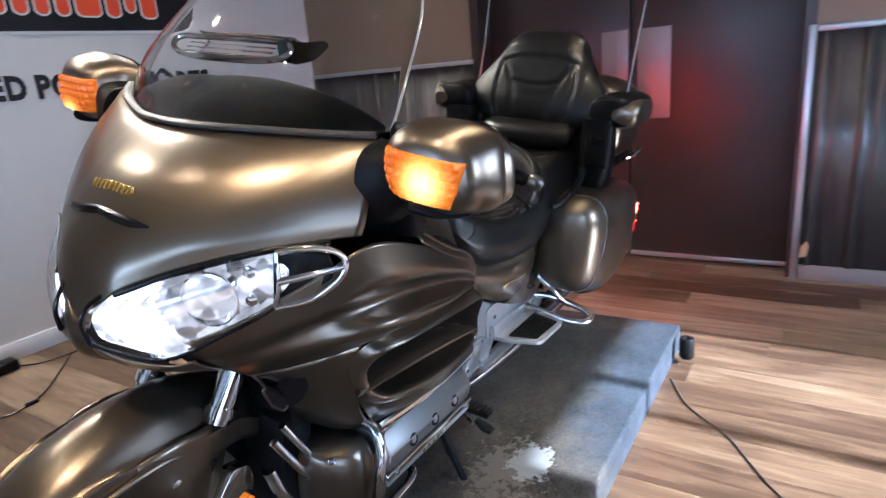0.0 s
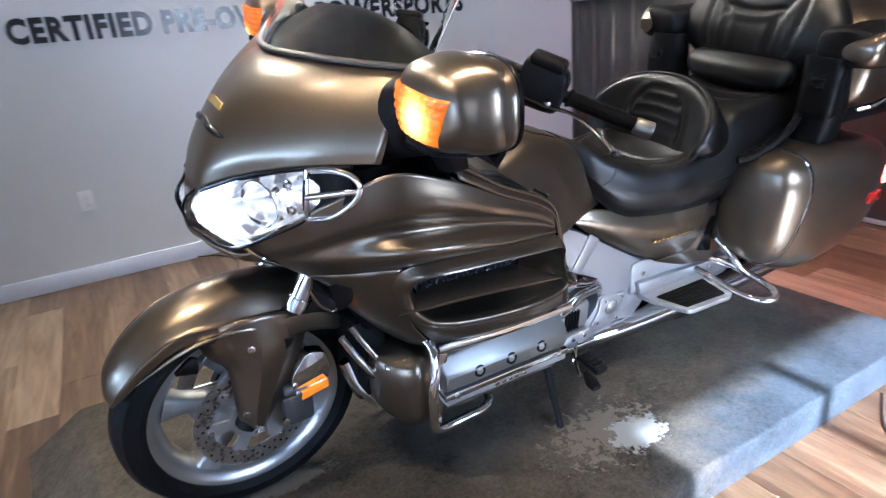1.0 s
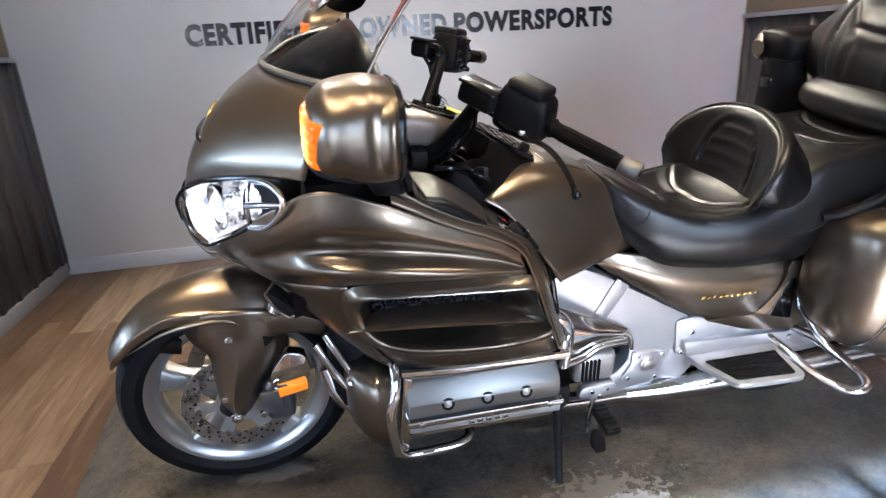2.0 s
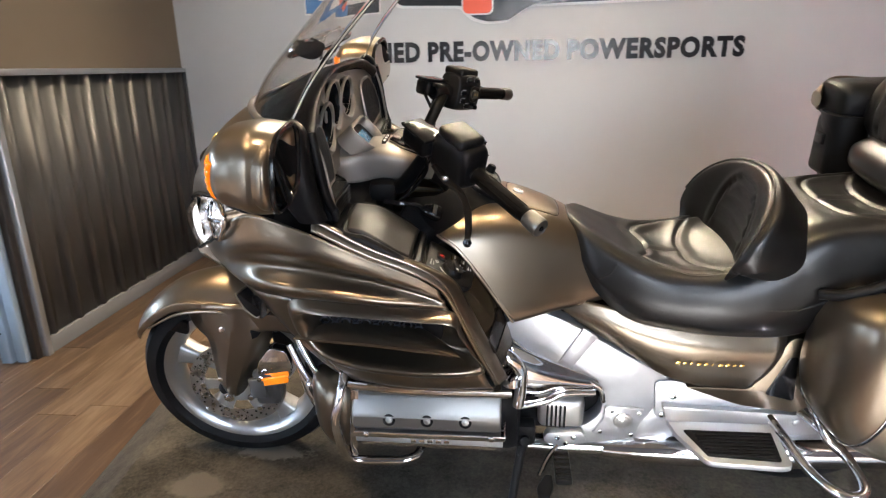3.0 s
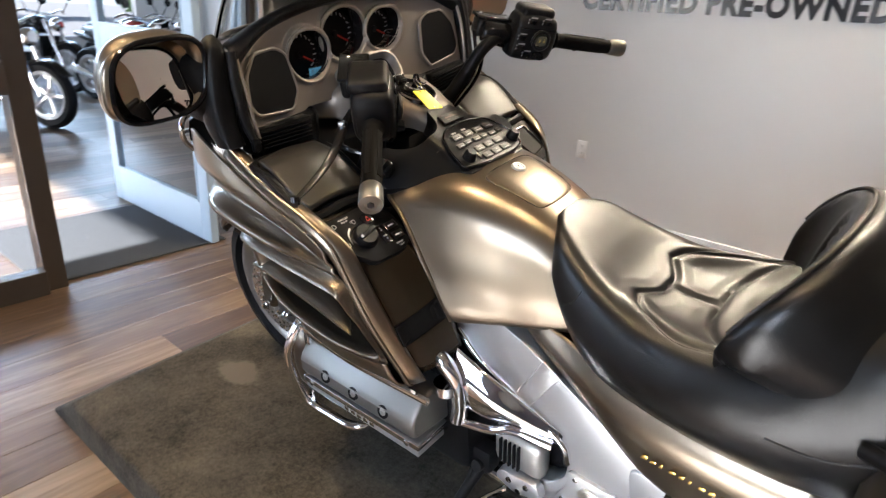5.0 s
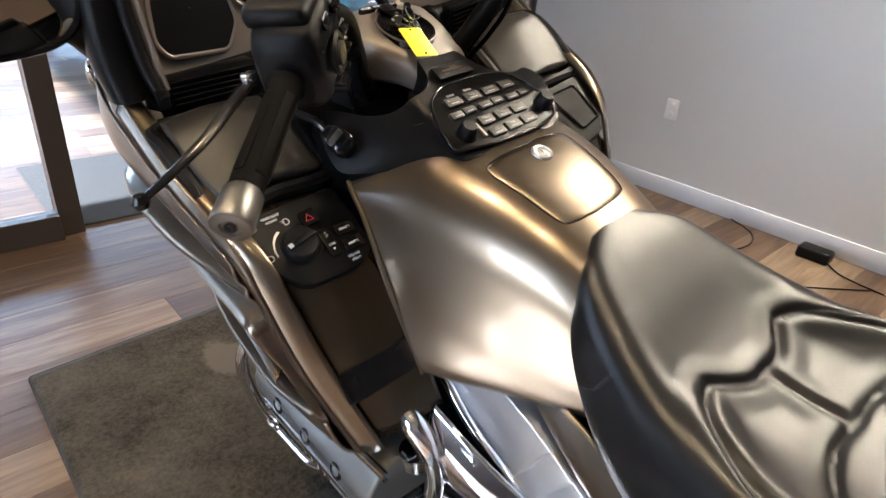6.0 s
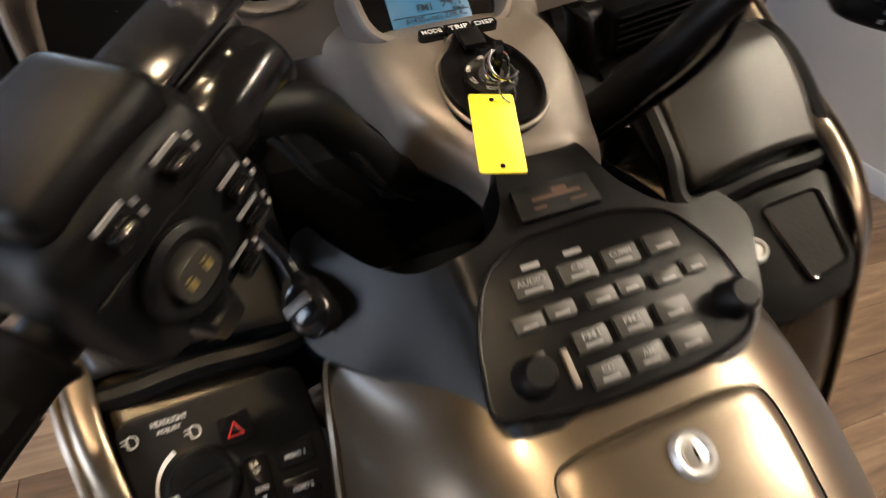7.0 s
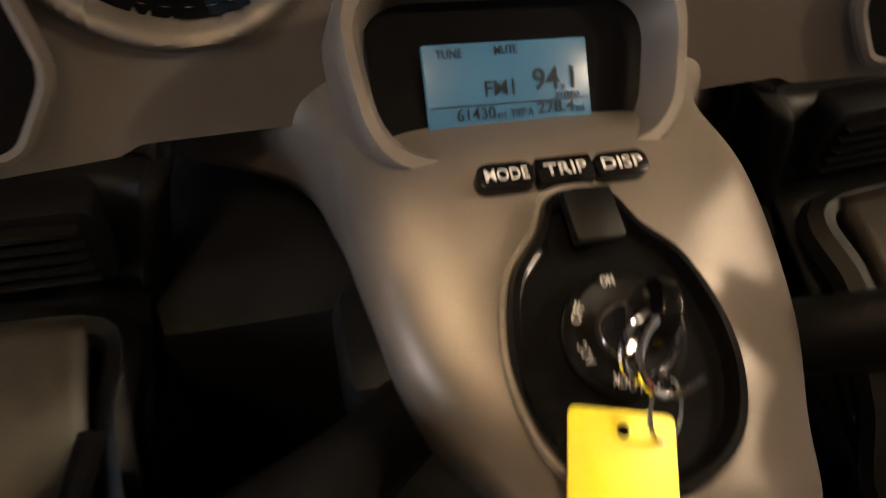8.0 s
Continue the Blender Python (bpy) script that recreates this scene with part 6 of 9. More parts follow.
for k, (gy, gz, ra, rb) in enumerate(GAUGES):
    well = [ring((dash_x(gy, gz) - 0.004, gy, gz), (0, 1, 0), (0, 0, 1), ra, rb, 2.1, 36), ring((dash_x(gy, gz) + 0.010, gy, gz), (0, 1, 0), (0, 0, 1), ra * 0.96, rb * 0.96, 2.1, 36), ring((dash_x(gy, gz) + 0.045, gy, gz - 0.004), (0, 1, 0), (0, 0, 1), ra * 0.92, rb * 0.90, 2.1, 36)]
    part("gauge_rim", tube([tuple(p) for p in ring((dash_x(gy, gz) - 0.003, gy, gz), (0, 1, 0), (-0.14, 0, 1), ra * 1.06, rb * 1.06, 2.1, 36)], 0.0045, 8, 90, closed=True), DASH, dash)
    g = part("gauge", grid_bm(well, wrap=True), GLOSSBLACK, dash, "round instrument dial")
    xf = dash_x(gy, gz) + 0.034
    part("dial_face", disc((xf, gy, gz - 0.003), (-1, 0, 0), ra * 0.93, 0.004, 40), BLACK, g)
    ticks = []
    for i in range(17):
        a = radians(220 - 260 * i / 16)
        ln = 0.010 if i % 2 == 0 else 0.006
        ticks.append(moved(box((0, 0, 0), (0.001, 0.0022, ln)), Matrix.Translation((xf - 0.003, gy - ra * 0.78 * math.cos(a), gz - 0.003 + rb * 0.78 * math.sin(a))) @ Matrix.Rotation(a - math.pi / 2, 4, "X")))
    part("dial_marks", merged(*ticks), WHITEINK, g)
    part("needle", moved(box((0, 0, ra * 0.35), (0.002, 0.004, ra * 0.75), 0.001), Matrix.Translation((xf - 0.005, gy, gz - 0.004)) @ Matrix.Rotation(radians(118), 4, "X")), REDINK, g, "red needle")
    part("needle_cap", disc((xf - 0.006, gy, gz - 0.004), (-1, 0, 0), 0.008, 0.006, 16, 0.002), BLACK, g)
clock = part("small_display", box((dash_x(0.13, 1.10) + 0.014, 0.122, 1.0845), (0.004, 0.036, 0.016), 0.001), LCD, dash, "small blue dial display")
CLK = Matrix(((0, 0, -1, dash_x(0.13, 1.10) + 0.0117), (-1, 0, 0, 0.136), (0, 1, 0, 1.0795), (0, 0, 0, 1)))
for digits, off in (("5", 0.002), ("16", 0.014)):
    bm = letters(digits, 0.009, 0.0055 * len(digits), 0.0006)
    for v in bm.verts:
        v.co = (v.co.x + off, v.co.y, 0.0002 if v.co.z > 0 else 0.0)
    part("clock_digits", moved(bm, CLK), LCDINK, clock, sharp=30)
for s in (1, -1):
    spk = [(y * s, z) for y, z in ((0.214, 1.140), (0.240, 1.154), (0.294, 1.150), (0.326, 1.110), (0.334, 1.055), (0.320, 1.032), (0.228, 1.026), (0.204, 1.062))]
    rows = [[(dash_x(y, z) - 0.006, y, z) for y, z in rounded(spk, 0.011)]]
    c = np.mean(np.array(rows[0]), axis=0)
    rows.append([tuple(c + (np.array(p) - c) * 0.96 + np.array((-0.004, 0, 0))) for p in rows[0]])
    rows.append([tuple(c + (np.array(p) - c) * 0.5 + np.array((-0.004, 0, 0))) for p in rows[0]])
    rows.append([tuple(c + np.array((-0.004, 0, 0)) + (np.array(p) - c) * 0.01) for p in rows[0]])
    spk_g = part("speaker_grille", grid_bm(rows, wrap=True), BLACK, dash, "black cloth speaker grille")
    part("grille_rim", tube([(x - 0.001, y, z) for x, y, z in rows[0]], 0.0042, 8, 90, closed=True), DASH, dash)


# centre console with the display and ignition lock
def console():
    return net([
        [(-0.372, 0.185, 0.985), (-0.372, 0.150, 1.014), (-0.400, 0.064, 1.050), (-0.403, 0.005, 1.052), (-0.400, -0.062, 1.050), (-0.392, -0.138, 1.034), (-0.386, -0.168, 0.985)],
        [(-0.404, 0.112, 0.975), (-0.405, 0.107, 1.024), (-0.420, 0.064, 1.050), (-0.424, 0.005, 1.052), (-0.420, -0.062, 1.050), (-0.412, -0.121, 1.036), (-0.410, -0.132, 0.975)],
        [(-0.446, 0.092, 0.970), (-0.446, 0.090, 1.036), (-0.445, 0.064, 1.049), (-0.448, 0.005, 1.052), (-0.445, -0.062, 1.049), (-0.440, -0.106, 1.034), (-0.440, -0.110, 0.970)],
        [(-0.505, 0.084, 0.980), (-0.502, 0.088, 1.038), (-0.505, 0.062, 1.055), (-0.506, 0.005, 1.058), (-0.505, -0.060, 1.055), (-0.502, -0.096, 1.036), (-0.500, -0.099, 0.950)],
        [(-0.562, 0.072, 0.970), (-0.563, 0.080, 1.023), (-0.568, 0.058, 1.039), (-0.570, 0.005, 1.042), (-0.568, -0.056, 1.039), (-0.563, -0.088, 1.016), (-0.560, -0.086, 0.925)],
        [(-0.600, 0.048, 0.968), (-0.602, 0.056, 1.008), (-0.607, 0.040, 1.022), (-0.610, 0.000, 1.026), (-0.608, -0.044, 1.022), (-0.604, -0.076, 1.002), (-0.602, -0.076, 0.925)],
        [(-0.630, 0.034, 0.958), (-0.632, 0.036, 0.994), (-0.634, 0.022, 1.006), (-0.635, -0.010, 1.009), (-0.634, -0.044, 1.006), (-0.632, -0.068, 0.992), (-0.630, -0.068, 0.925)],
        [(-0.640, 0.033, 0.950), (-0.642, 0.034, 0.968), (-0.643, 0.022, 0.975), (-0.643, -0.010, 0.976), (-0.643, -0.044, 0.975), (-0.642, -0.066, 0.968), (-0.640, -0.066, 0.920)],
    ], 44, 44)


con = single("centre_console", console(), DASH, label="satin titanium centre console", thick=0.004)


def on_console(x, y, z, tilt=16.0):
    """A frame on the console: its x points to the machine's right, its y ahead, its z out of the surface."""
    t = radians(tilt)
    ahead, right = Vector((math.cos(t), 0, math.sin(t))), Vector((0, -1, 0))
    out = right.cross(ahead)
    return Matrix(((right.x, ahead.x, out.x, x), (right.y, ahead.y, out.y, y), (right.z, ahead.z, out.z, z), (0, 0, 0, 1)))


DISPLAY = on_console(-0.444, 0.006, 1.070, 46)
hood_o = rounded([(-0.074, -0.048), (0.070, -0.048), (0.082, 0.040), (-0.086, 0.040)], 0.034, 8)
hood_rows = []
for k, z in ((1.02, -0.030), (1.0, 0.012), (0.985, 0.019), (0.95, 0.0225), (0.90, 0.022), (0.865, 0.017), (0.85, 0.006), (0.82, -0.004)):
    hood_rows.append([(x * k, (y + 0.005) * (k if k > 0.9 else k * 0.92) - 0.005, z) for x, y in hood_o])
disp = part("display_housing", moved(grid_bm(hood_rows, wrap=True), DISPLAY), DASH, con, "rounded display surround")
part("display_backing", moved(box((0, -0.004, -0.002), (0.132, 0.072, 0.004)), DISPLAY), GLOSSBLACK, disp, "dark glass round the display")
part("display", moved(box((-0.004, -0.008, 0.001), (0.078, 0.038, 0.003), 0.001), DISPLAY), LCD, disp, "lit blue-grey display")


def console_text(t, x, y, w, h, parent, frame_m, material, z=0.004, bold=0.0):
    bm = letters(t, h, w, 0.02, bold)
    for v in bm.verts:
        v.co = (v.co.x + x, v.co.y + y, z + (0.0004 if v.co.z > 0 else 0))
    return part("lettering", moved(bm, frame_m), material, parent, sharp=30)


for t, x, y, w, h in (("TUNE", -0.033, 0.0045, 0.012, 0.0040), ("MUTE", -0.006, 0.0050, 0.011, 0.0040), ("FM1", -0.012, -0.0130, 0.014, 0.0068), ("94.1", 0.011, -0.0120, 0.020, 0.0100), ("STEREO", 0.022, -0.0160, 0.011, 0.0026),
                      ("61430", -0.026, -0.0230, 0.018, 0.0055), ("mi", -0.007, -0.0230, 0.004, 0.003), ("TRIP A", -0.001, -0.0230, 0.011, 0.0038), ("278.4", 0.012, -0.0225, 0.018, 0.0055), ("mi", 0.031, -0.0225, 0.004, 0.003)):
    console_text(t, x - 0.004, y, w, h, disp, DISPLAY, LCDINK, 0.0029, 0.01)
part("display_line", moved(box((-0.004, -0.0165, 0.0029), (0.074, 0.0006, 0.0006)), DISPLAY), LCDINK, disp)
KEYROW = on_console(-0.507, 0.005, 1.0595, 16)
for k, (t, x) in enumerate((("MODE", -0.0245), ("TRIP", 0.0), ("DISP", 0.0245))):
    o = rounded([(x - 0.0118, -0.0058), (x + 0.0118, -0.0058), (x + 0.0118, 0.0058), (x - 0.0118, 0.0058)], 0.0055 if k != 1 else 0.001, 4)
    b = part("display_button", moved(prism(o, -0.004, 0.005, "z", 0.0012), KEYROW), GLOSSBLACK, con, "black display button")
    console_text(t, x - 0.0088, -0.0026, 0.0176, 0.0052, b, KEYROW, WHITEINK, 0.0052, 0.004)

IGN = on_console(-0.572, 0.006, 1.0425, 17)
bez = [tuple(p[:2]) for p in cr([(x, y, 0) for x, y in ((-0.012, 0.054), (0.0, 0.057), (0.013, 0.054), (0.021, 0.040), (0.034, 0.024), (0.041, -0.004), (0.037, -0.030), (0.024, -0.048), (0.0, -0.056), (-0.024, -0.048), (-0.037, -0.030), (-0.041, -0.004), (-0.034, 0.024), (-0.020, 0.040))], 84, True)]
rows = [[(x * k, y * k, z) for x, y in bez] for k, z in ((1.0, -0.016), (1.0, 0.004), (0.97, 0.0075), (0.91, 0.0075), (0.86, 0.002), (0.55, 0.001), (0.02, 0.001))]
ign = part("ignition_bezel", moved(grid_bm(rows, wrap=True), IGN), GLOSSBLACK, con, "gloss black ignition lock surround")
part("bezel_ring", moved(tube([(x * 1.02, y * 1.02, 0.002) for x, y in bez[::3]], 0.0018, 8, 84, closed=True), IGN), DASH, ign, "thin satin ring")
part("lock_flap", moved(box((0.001, 0.042, 0.010), (0.020, 0.022, 0.006), 0.002), IGN), BLACK, ign)
part("lock_ring", moved(lathe([(0.015, -0.004), (0.021, -0.002), (0.022, 0.004), (0.019, 0.006), (0.014, 0.004), (0.0, 0.004)], 28, "z"), IGN @ Matrix.Translation((0.0, -0.002, 0.004))), BLACK, ign)
part("lock_barrel", moved(lathe([(0.0, 0.006), (0.010, 0.006), (0.0115, 0.004), (0.0115, -0.002)], 24, "z"), IGN @ Matrix.Translation((0.0, -0.002, 0.004))), CHROME, ign, "metal lock barrel")
for t, a in (("ON", 95), ("OFF", 150), ("ACC", 195), ("LOCK", 245)):
    bm = letters(t, 0.0036, 0.0025 * len(t), 0.02, 0.01)
    for v in bm.verts:
        v.co = (v.co.x - 0.0015 * len(t), v.co.y - 0.002, 0.0106 + (0.0004 if v.co.z > 0 else 0))
    ar = radians(a)
    part("lettering", moved(bm, IGN @ Matrix.Translation((0.0185 * math.cos(ar), -0.002 + 0.0185 * math.sin(ar), 0)) @ Matrix.Rotation(ar - math.pi / 2, 4, "Z")), WHITEINK, ign, sharp=30)

# key with ring and tag, hanging from the lock
key_set = thing("key_and_tag", "ignition key with a split ring and a yellow plastic tag", "key")
BIKE = bike.matrix_world.copy()
KM = BIKE @ IGN
part("key_head", moved(merged(prism(rounded([(-0.006, 0.0), (0.006, 0.0), (0.011, 0.010), (0.011, 0.026), (0.004, 0.032), (-0.004, 0.032), (-0.011, 0.026), (-0.011, 0.010)], 0.004), -0.003, 0.003, "y", 0.0015)), KM @ Matrix.Translation((0.002, -0.002, 0.006)) @ pose(0, 0, 0, 0, 0, 70)), GLOSSBLACK, key_set, "black key head")
part("split_ring", moved(merged(tube([(0.0115 * math.cos(t), 0.0115 * math.sin(t), 0.0012 * k) for k, t in enumerate([2 * math.pi * i / 12 for i in range(12)])], 0.0013, 8, 60, closed=False), tube([(0.0115 * math.cos(t), 0.0115 * math.sin(t), 0.0) for t in [2 * math.pi * i / 12 for i in range(12)]], 0.0013, 8, 48, closed=True)),
                        KM @ Matrix.Translation((-0.002, -0.011, 0.024)) @ pose(0, 0, 0, 40, 15, 0)), CHROME, key_set, "steel split ring")
part("small_ring", moved(tube([(0.009 * math.cos(t), 0.010 * math.sin(t), 0.0) for t in [2 * math.pi * i / 12 for i in range(12)]], 0.0009, 8, 40, closed=True), KM @ Matrix.Translation((0.000, -0.030, 0.016)) @ pose(0, 0, 0, 25, 30, 0)), CHROME, key_set)
TAG = BIKE @ Matrix.Translation((-0.635, 0.0290, 1.034)) @ on_console(0, 0, 0, 21) @ pose(0, 0, 0, 0, 0, -16)
part("tag", moved(prism(rounded([(-0.0175, -0.037), (0.0175, -0.037), (0.0175, 0.037), (-0.0175, 0.037)], 0.003), -0.0008, 0.0008, "z", 0.0003), TAG), KEYYELLOW, key_set, "yellow plastic tag")
for hy in (0.031, -0.031):
    part("tag_hole", moved(disc((0, hy, 0.0009), (0, 0, 1), 0.0020, 0.0004, 12), TAG), GLOSSBLACK, key_set)

# vents, pockets and inner trims round the rider
both("inner_trim", lambda: loft([ring((-0.386, 0.368, 1.196), (1, 0, 0), (0, 1, 0), 0.006, 0.005, 2.2, 18), ring((-0.389, 0.372, 1.186), (1, 0, 0), (0, 1, 0), 0.018, 0.016, 2.4, 18), ring((-0.392, 0.375, 1.165), (1, 0, 0), (0, 1, 0), 0.026, 0.022, 2.6, 18), ring((-0.390, 0.383, 1.10), (1, 0, 0), (0, 1, 0), 0.034, 0.028, 2.6, 18), ring((-0.395, 0.386, 1.03), (1, 0, 0), (0, 1, 0), 0.036, 0.028, 2.6, 18), ring((-0.412, 0.384, 0.985), (1, 0, 0), (0, 1, 0), 0.030, 0.024, 2.6, 18)], 16), BLACK)
both("inner_trim_fold", lambda: tube([(-0.420, 0.352, 1.165), (-0.430, 0.360, 1.10), (-0.438, 0.358, 1.03), (-0.452, 0.350, 0.985)], 0.010, 10), BLACK)
both("dash_side_trim", lambda: tube([(-0.422, 0.342, 1.150), (-0.436, 0.344, 1.10), (-0.444, 0.343, 1.04), (-0.450, 0.340, 0.995)], 0.0035, 8, 24), DASH, label="thin titanium edge of the dash")
both("inner_filler", lambda: net([[(-0.395, 0.345, 1.15), (-0.42, 0.36, 1.06), (-0.43, 0.37, 0.97)], [(-0.395, 0.30, 1.0), (-0.42, 0.31, 0.98), (-0.44, 0.33, 0.95)]], 8, 6), BLACK, thick=0.004)


def vent_box():
    return prism(rounded([(0.203, 0.962), (0.350, 0.965), (0.345, 1.010), (0.201, 1.012)], 0.008), -0.446, -0.420, "x", 0.004)


vents = both("air_vent", vent_box, BLACK, label="black slatted air vent")
for ob, s in zip(vents, (1, -1)):
    for i in range(5):
        part("vent_slat", moved(box((-0.449, 0.272 * s, 0.972 + 0.008 * i), (0.010, 0.128, 0.0026), 0.0008), Matrix.Identity(4)), GLOSSBLACK, ob)
    part("vent_tab", box((-0.452, 0.352 * s, 0.985), (0.014, 0.018, 0.030), 0.004), BLACK, ob)


def inner_panel():
    """The black panel beside the steering, with a rolled inner edge."""
    rows = []
    for z, y, x in ((1.016, 0.164, -0.412), (1.004, 0.170, -0.430), (0.960, 0.180, -0.436), (0.915, 0.192, -0.444), (0.860, 0.208, -0.450)):
        rows.append([(x + 0.012, 0.350, z), (x + 0.004, 0.260, z), (x, y + 0.022, z), (x - 0.008, y + 0.012, z), (x - 0.003, y + 0.002, z), (x + 0.014, y, z), (x + 0.045, y + 0.006, z)])
    return net(rows, 20, 30)


both("inner_panel", inner_panel, BLACK, thick=0.003)


def pocket_lid():
    """The padded lid of the storage pocket."""
    n = [[(-0.480, 0.372, 0.962), (-0.470, 0.300, 0.968), (-0.468, 0.218, 0.962)], [(-0.520, 0.374, 0.952), (-0.520, 0.300, 0.962), (-0.520, 0.214, 0.952)], [(-0.570, 0.372, 0.918), (-0.570, 0.295, 0.930), (-0.570, 0.208, 0.921)], [(-0.612, 0.360, 0.886), (-0.614, 0.285, 0.896), (-0.614, 0.206, 0.888)]]
    return net(n, 20, 20)


LIDGRAIN = mat("grained_lid_vinyl", (0.016, 0.014, 0.012), 0.36, 0.0, spec=0.42, bump=0.22, grain=900, vary=0.3, vscale=10)
both("pocket_lid", pocket_lid, LIDGRAIN, label="black grained storage pocket lid", thick=0.022)
both("pocket_rim", lambda: tube([(-0.475, 0.380, 0.950), (-0.470, 0.300, 0.955), (-0.468, 0.210, 0.950), (-0.52, 0.204, 0.938), (-0.575, 0.200, 0.905), (-0.618, 0.198, 0.872), (-0.622, 0.285, 0.874), (-0.618, 0.368, 0.870), (-0.575, 0.380, 0.903), (-0.52, 0.384, 0.938)], 0.011, 8, 60, closed=True), BLACK)
both("pocket_floor", lambda: net([[(-0.44, 0.38, 0.955), (-0.44, 0.192, 0.955)], [(-0.55, 0.385, 0.905), (-0.55, 0.194, 0.905)], [(-0.622, 0.372, 0.862), (-0.622, 0.192, 0.862)]], 8, 14), BLACK, thick=0.01)


# ---- tank cover, consoles and switch panels ----
def tank():
    return net(mirror_rows([
        [(x, y, z) for x, y, z in row] for row in zip(
            [(-0.650, 0, 0.930), (-0.755, 0, 0.930), (-0.860, 0, 0.910), (-0.970, 0, 0.868), (-1.090, 0, 0.795)],
            [(-0.655, 0.105, 0.904), (-0.764, 0.099, 0.919), (-0.868, 0.092, 0.899), (-0.975, 0.080, 0.856), (-1.090, 0.062, 0.786)],
            [(-0.655, 0.182, 0.872), (-0.775, 0.159, 0.878), (-0.880, 0.140, 0.856), (-0.985, 0.118, 0.814), (-1.090, 0.096, 0.752)],
            [(-0.705, 0.198, 0.832), (-0.805, 0.184, 0.806), (-0.900, 0.162, 0.784), (-0.995, 0.136, 0.750), (-1.090, 0.112, 0.712)],
            [(-0.770, 0.211, 0.748), (-0.852, 0.196, 0.724), (-0.930, 0.174, 0.704), (-1.005, 0.146, 0.688), (-1.090, 0.118, 0.676)],
            [(-0.846, 0.217, 0.642), (-0.895, 0.196, 0.644), (-0.955, 0.166, 0.646), (-1.020, 0.136, 0.648), (-1.090, 0.108, 0.652)],
            [(-0.842, 0.130, 0.634), (-0.890, 0.110, 0.638), (-0.950, 0.090, 0.642), (-1.015, 0.070, 0.646), (-1.090, 0.050, 0.650)])]), 72, 40)


tank_bm = tank()
tank_tree = bvh_of(tank_bm)
tank_cover = single("tank_cover", tank_bm, PAINT, thick=0.004)
both("tank_front_edge", lambda: tube([(-0.650, 0.166, 0.882), (-0.653, 0.186, 0.868), (-0.705, 0.199, 0.832), (-0.770, 0.212, 0.748), (-0.842, 0.219, 0.640)], [0.002, 0.0045, 0.005, 0.005, 0.003], 8, 40), PAINT, tank_cover)
LID = on_console(-0.854, -0.004, 0.9145, 20)
lid_o = [(-0.089, 0.010), (-0.070, 0.025), (0.0, 0.029), (0.058, 0.028), (0.076, 0.014), (0.070, -0.04), (0.060, -0.094), (0.040, -0.110), (-0.010, -0.116), (-0.056, -0.113), (-0.074, -0.100), (-0.084, -0.04)]


def on_tank(x, y, lift=0.0):
    """The point of the tank cover's crown below a point of the lid's frame."""
    p = LID @ Vector((x, y, 0.06))
    return cast(tank_tree, p, (0.342, 0, -0.94), lift) or tuple(LID @ Vector((x, y, 0)))


seam = cr(lid_o, 72, True)
part("lid_groove", tube([on_tank(x, y, 0.0004) for x, y in seam], 0.0008, 8, 144, closed=True), GLOSSBLACK, tank_cover, "thin lid seam")
part("lid_rise", grid_bm([[on_tank(x * k, (y + 0.043) * k - 0.043, h) for x, y in seam] for k, h in ((0.985, 0.0003), (0.970, 0.0012), (0.85, 0.0016), (0.6, 0.0018), (0.3, 0.0018), (0.02, 0.0018))], wrap=True), PAINT, tank_cover)
lk = part("lid_lock", moved(lathe([(0.0, 0.0012), (0.0095, 0.0012), (0.0105, 0.0030), (0.0130, 0.0034), (0.0150, 0.0020), (0.0160, -0.001), (0.0160, -0.006)], 32, "z"), LID), SILVER, tank_cover, "satin silver lid lock")
part("lock_face", moved(disc((0, 0, 0.0016), (0, 0, 1), 0.0082, 0.0016, 24, 0.0004), LID), ALLOY, lk)
part("keyhole", moved(box((0, 0, 0.0026), (0.0016, 0.0075, 0.0006)), LID), GLOSSBLACK, lk)

SHELLBLACK = mat("satin_black_shell", (0.0035, 0.0035, 0.004), 0.32, 0.0, spec=0.20, bump=0.14, grain=900, vary=0.1, vscale=60)
AUDIO = on_console(-0.780, -0.005, 0.9415, 27)
shell_o = rounded([(-0.203, 0.090), (-0.206, 0.120), (-0.202, 0.150), (-0.192, 0.182), (-0.178, 0.184), (-0.165, 0.152), (-0.148, 0.126), (-0.120, 0.099), (-0.088, 0.094), (-0.062, 0.103), (-0.045, 0.122), (-0.036, 0.165), (0.036, 0.166), (0.050, 0.122), (0.076, 0.092), (0.104, 0.082), (0.130, 0.090), (0.150, 0.060), (0.118, -0.004), (0.082, -0.034), (0.0, -0.040), (-0.096, -0.034), (-0.112, -0.018), (-0.158, 0.043)], 0.014)


def shell_drop(x, y):
    """The console falls away steeply on the left and gently on the right."""
    if x < 0:
        out = max(0.0, -x - 0.09)
        return -0.006 - (1.07 - 0.34 * min(1.0, max(0.0, (y - 0.06) / 0.08))) * out * min(1.0, out / 0.02 + 0.3) - 0.30 * max(0, y - 0.155)
    return -0.006 - 0.36 * max(0, x - 0.095) ** 1.25 - 0.30 * max(0, y - 0.155)


def shell_point(x, y, k):
    """A point of the console between its middle line (k = 0) and its outline (k = 1)."""
    mid = 0.05 + 0.9 * max(0.0, -x - 0.10)
    px, py = x * (0.96 + 0.04 * k), mid + (y - mid) * k
    return px, py, shell_drop(px, py) - (0.05 if k > 1 else 0)


rows = [[shell_point(x, y, k) for x, y in shell_o] for k in (1.03, 1.0, 0.97, 0.92, 0.85, 0.75, 0.6, 0.45, 0.3, 0.15, 0.0)]
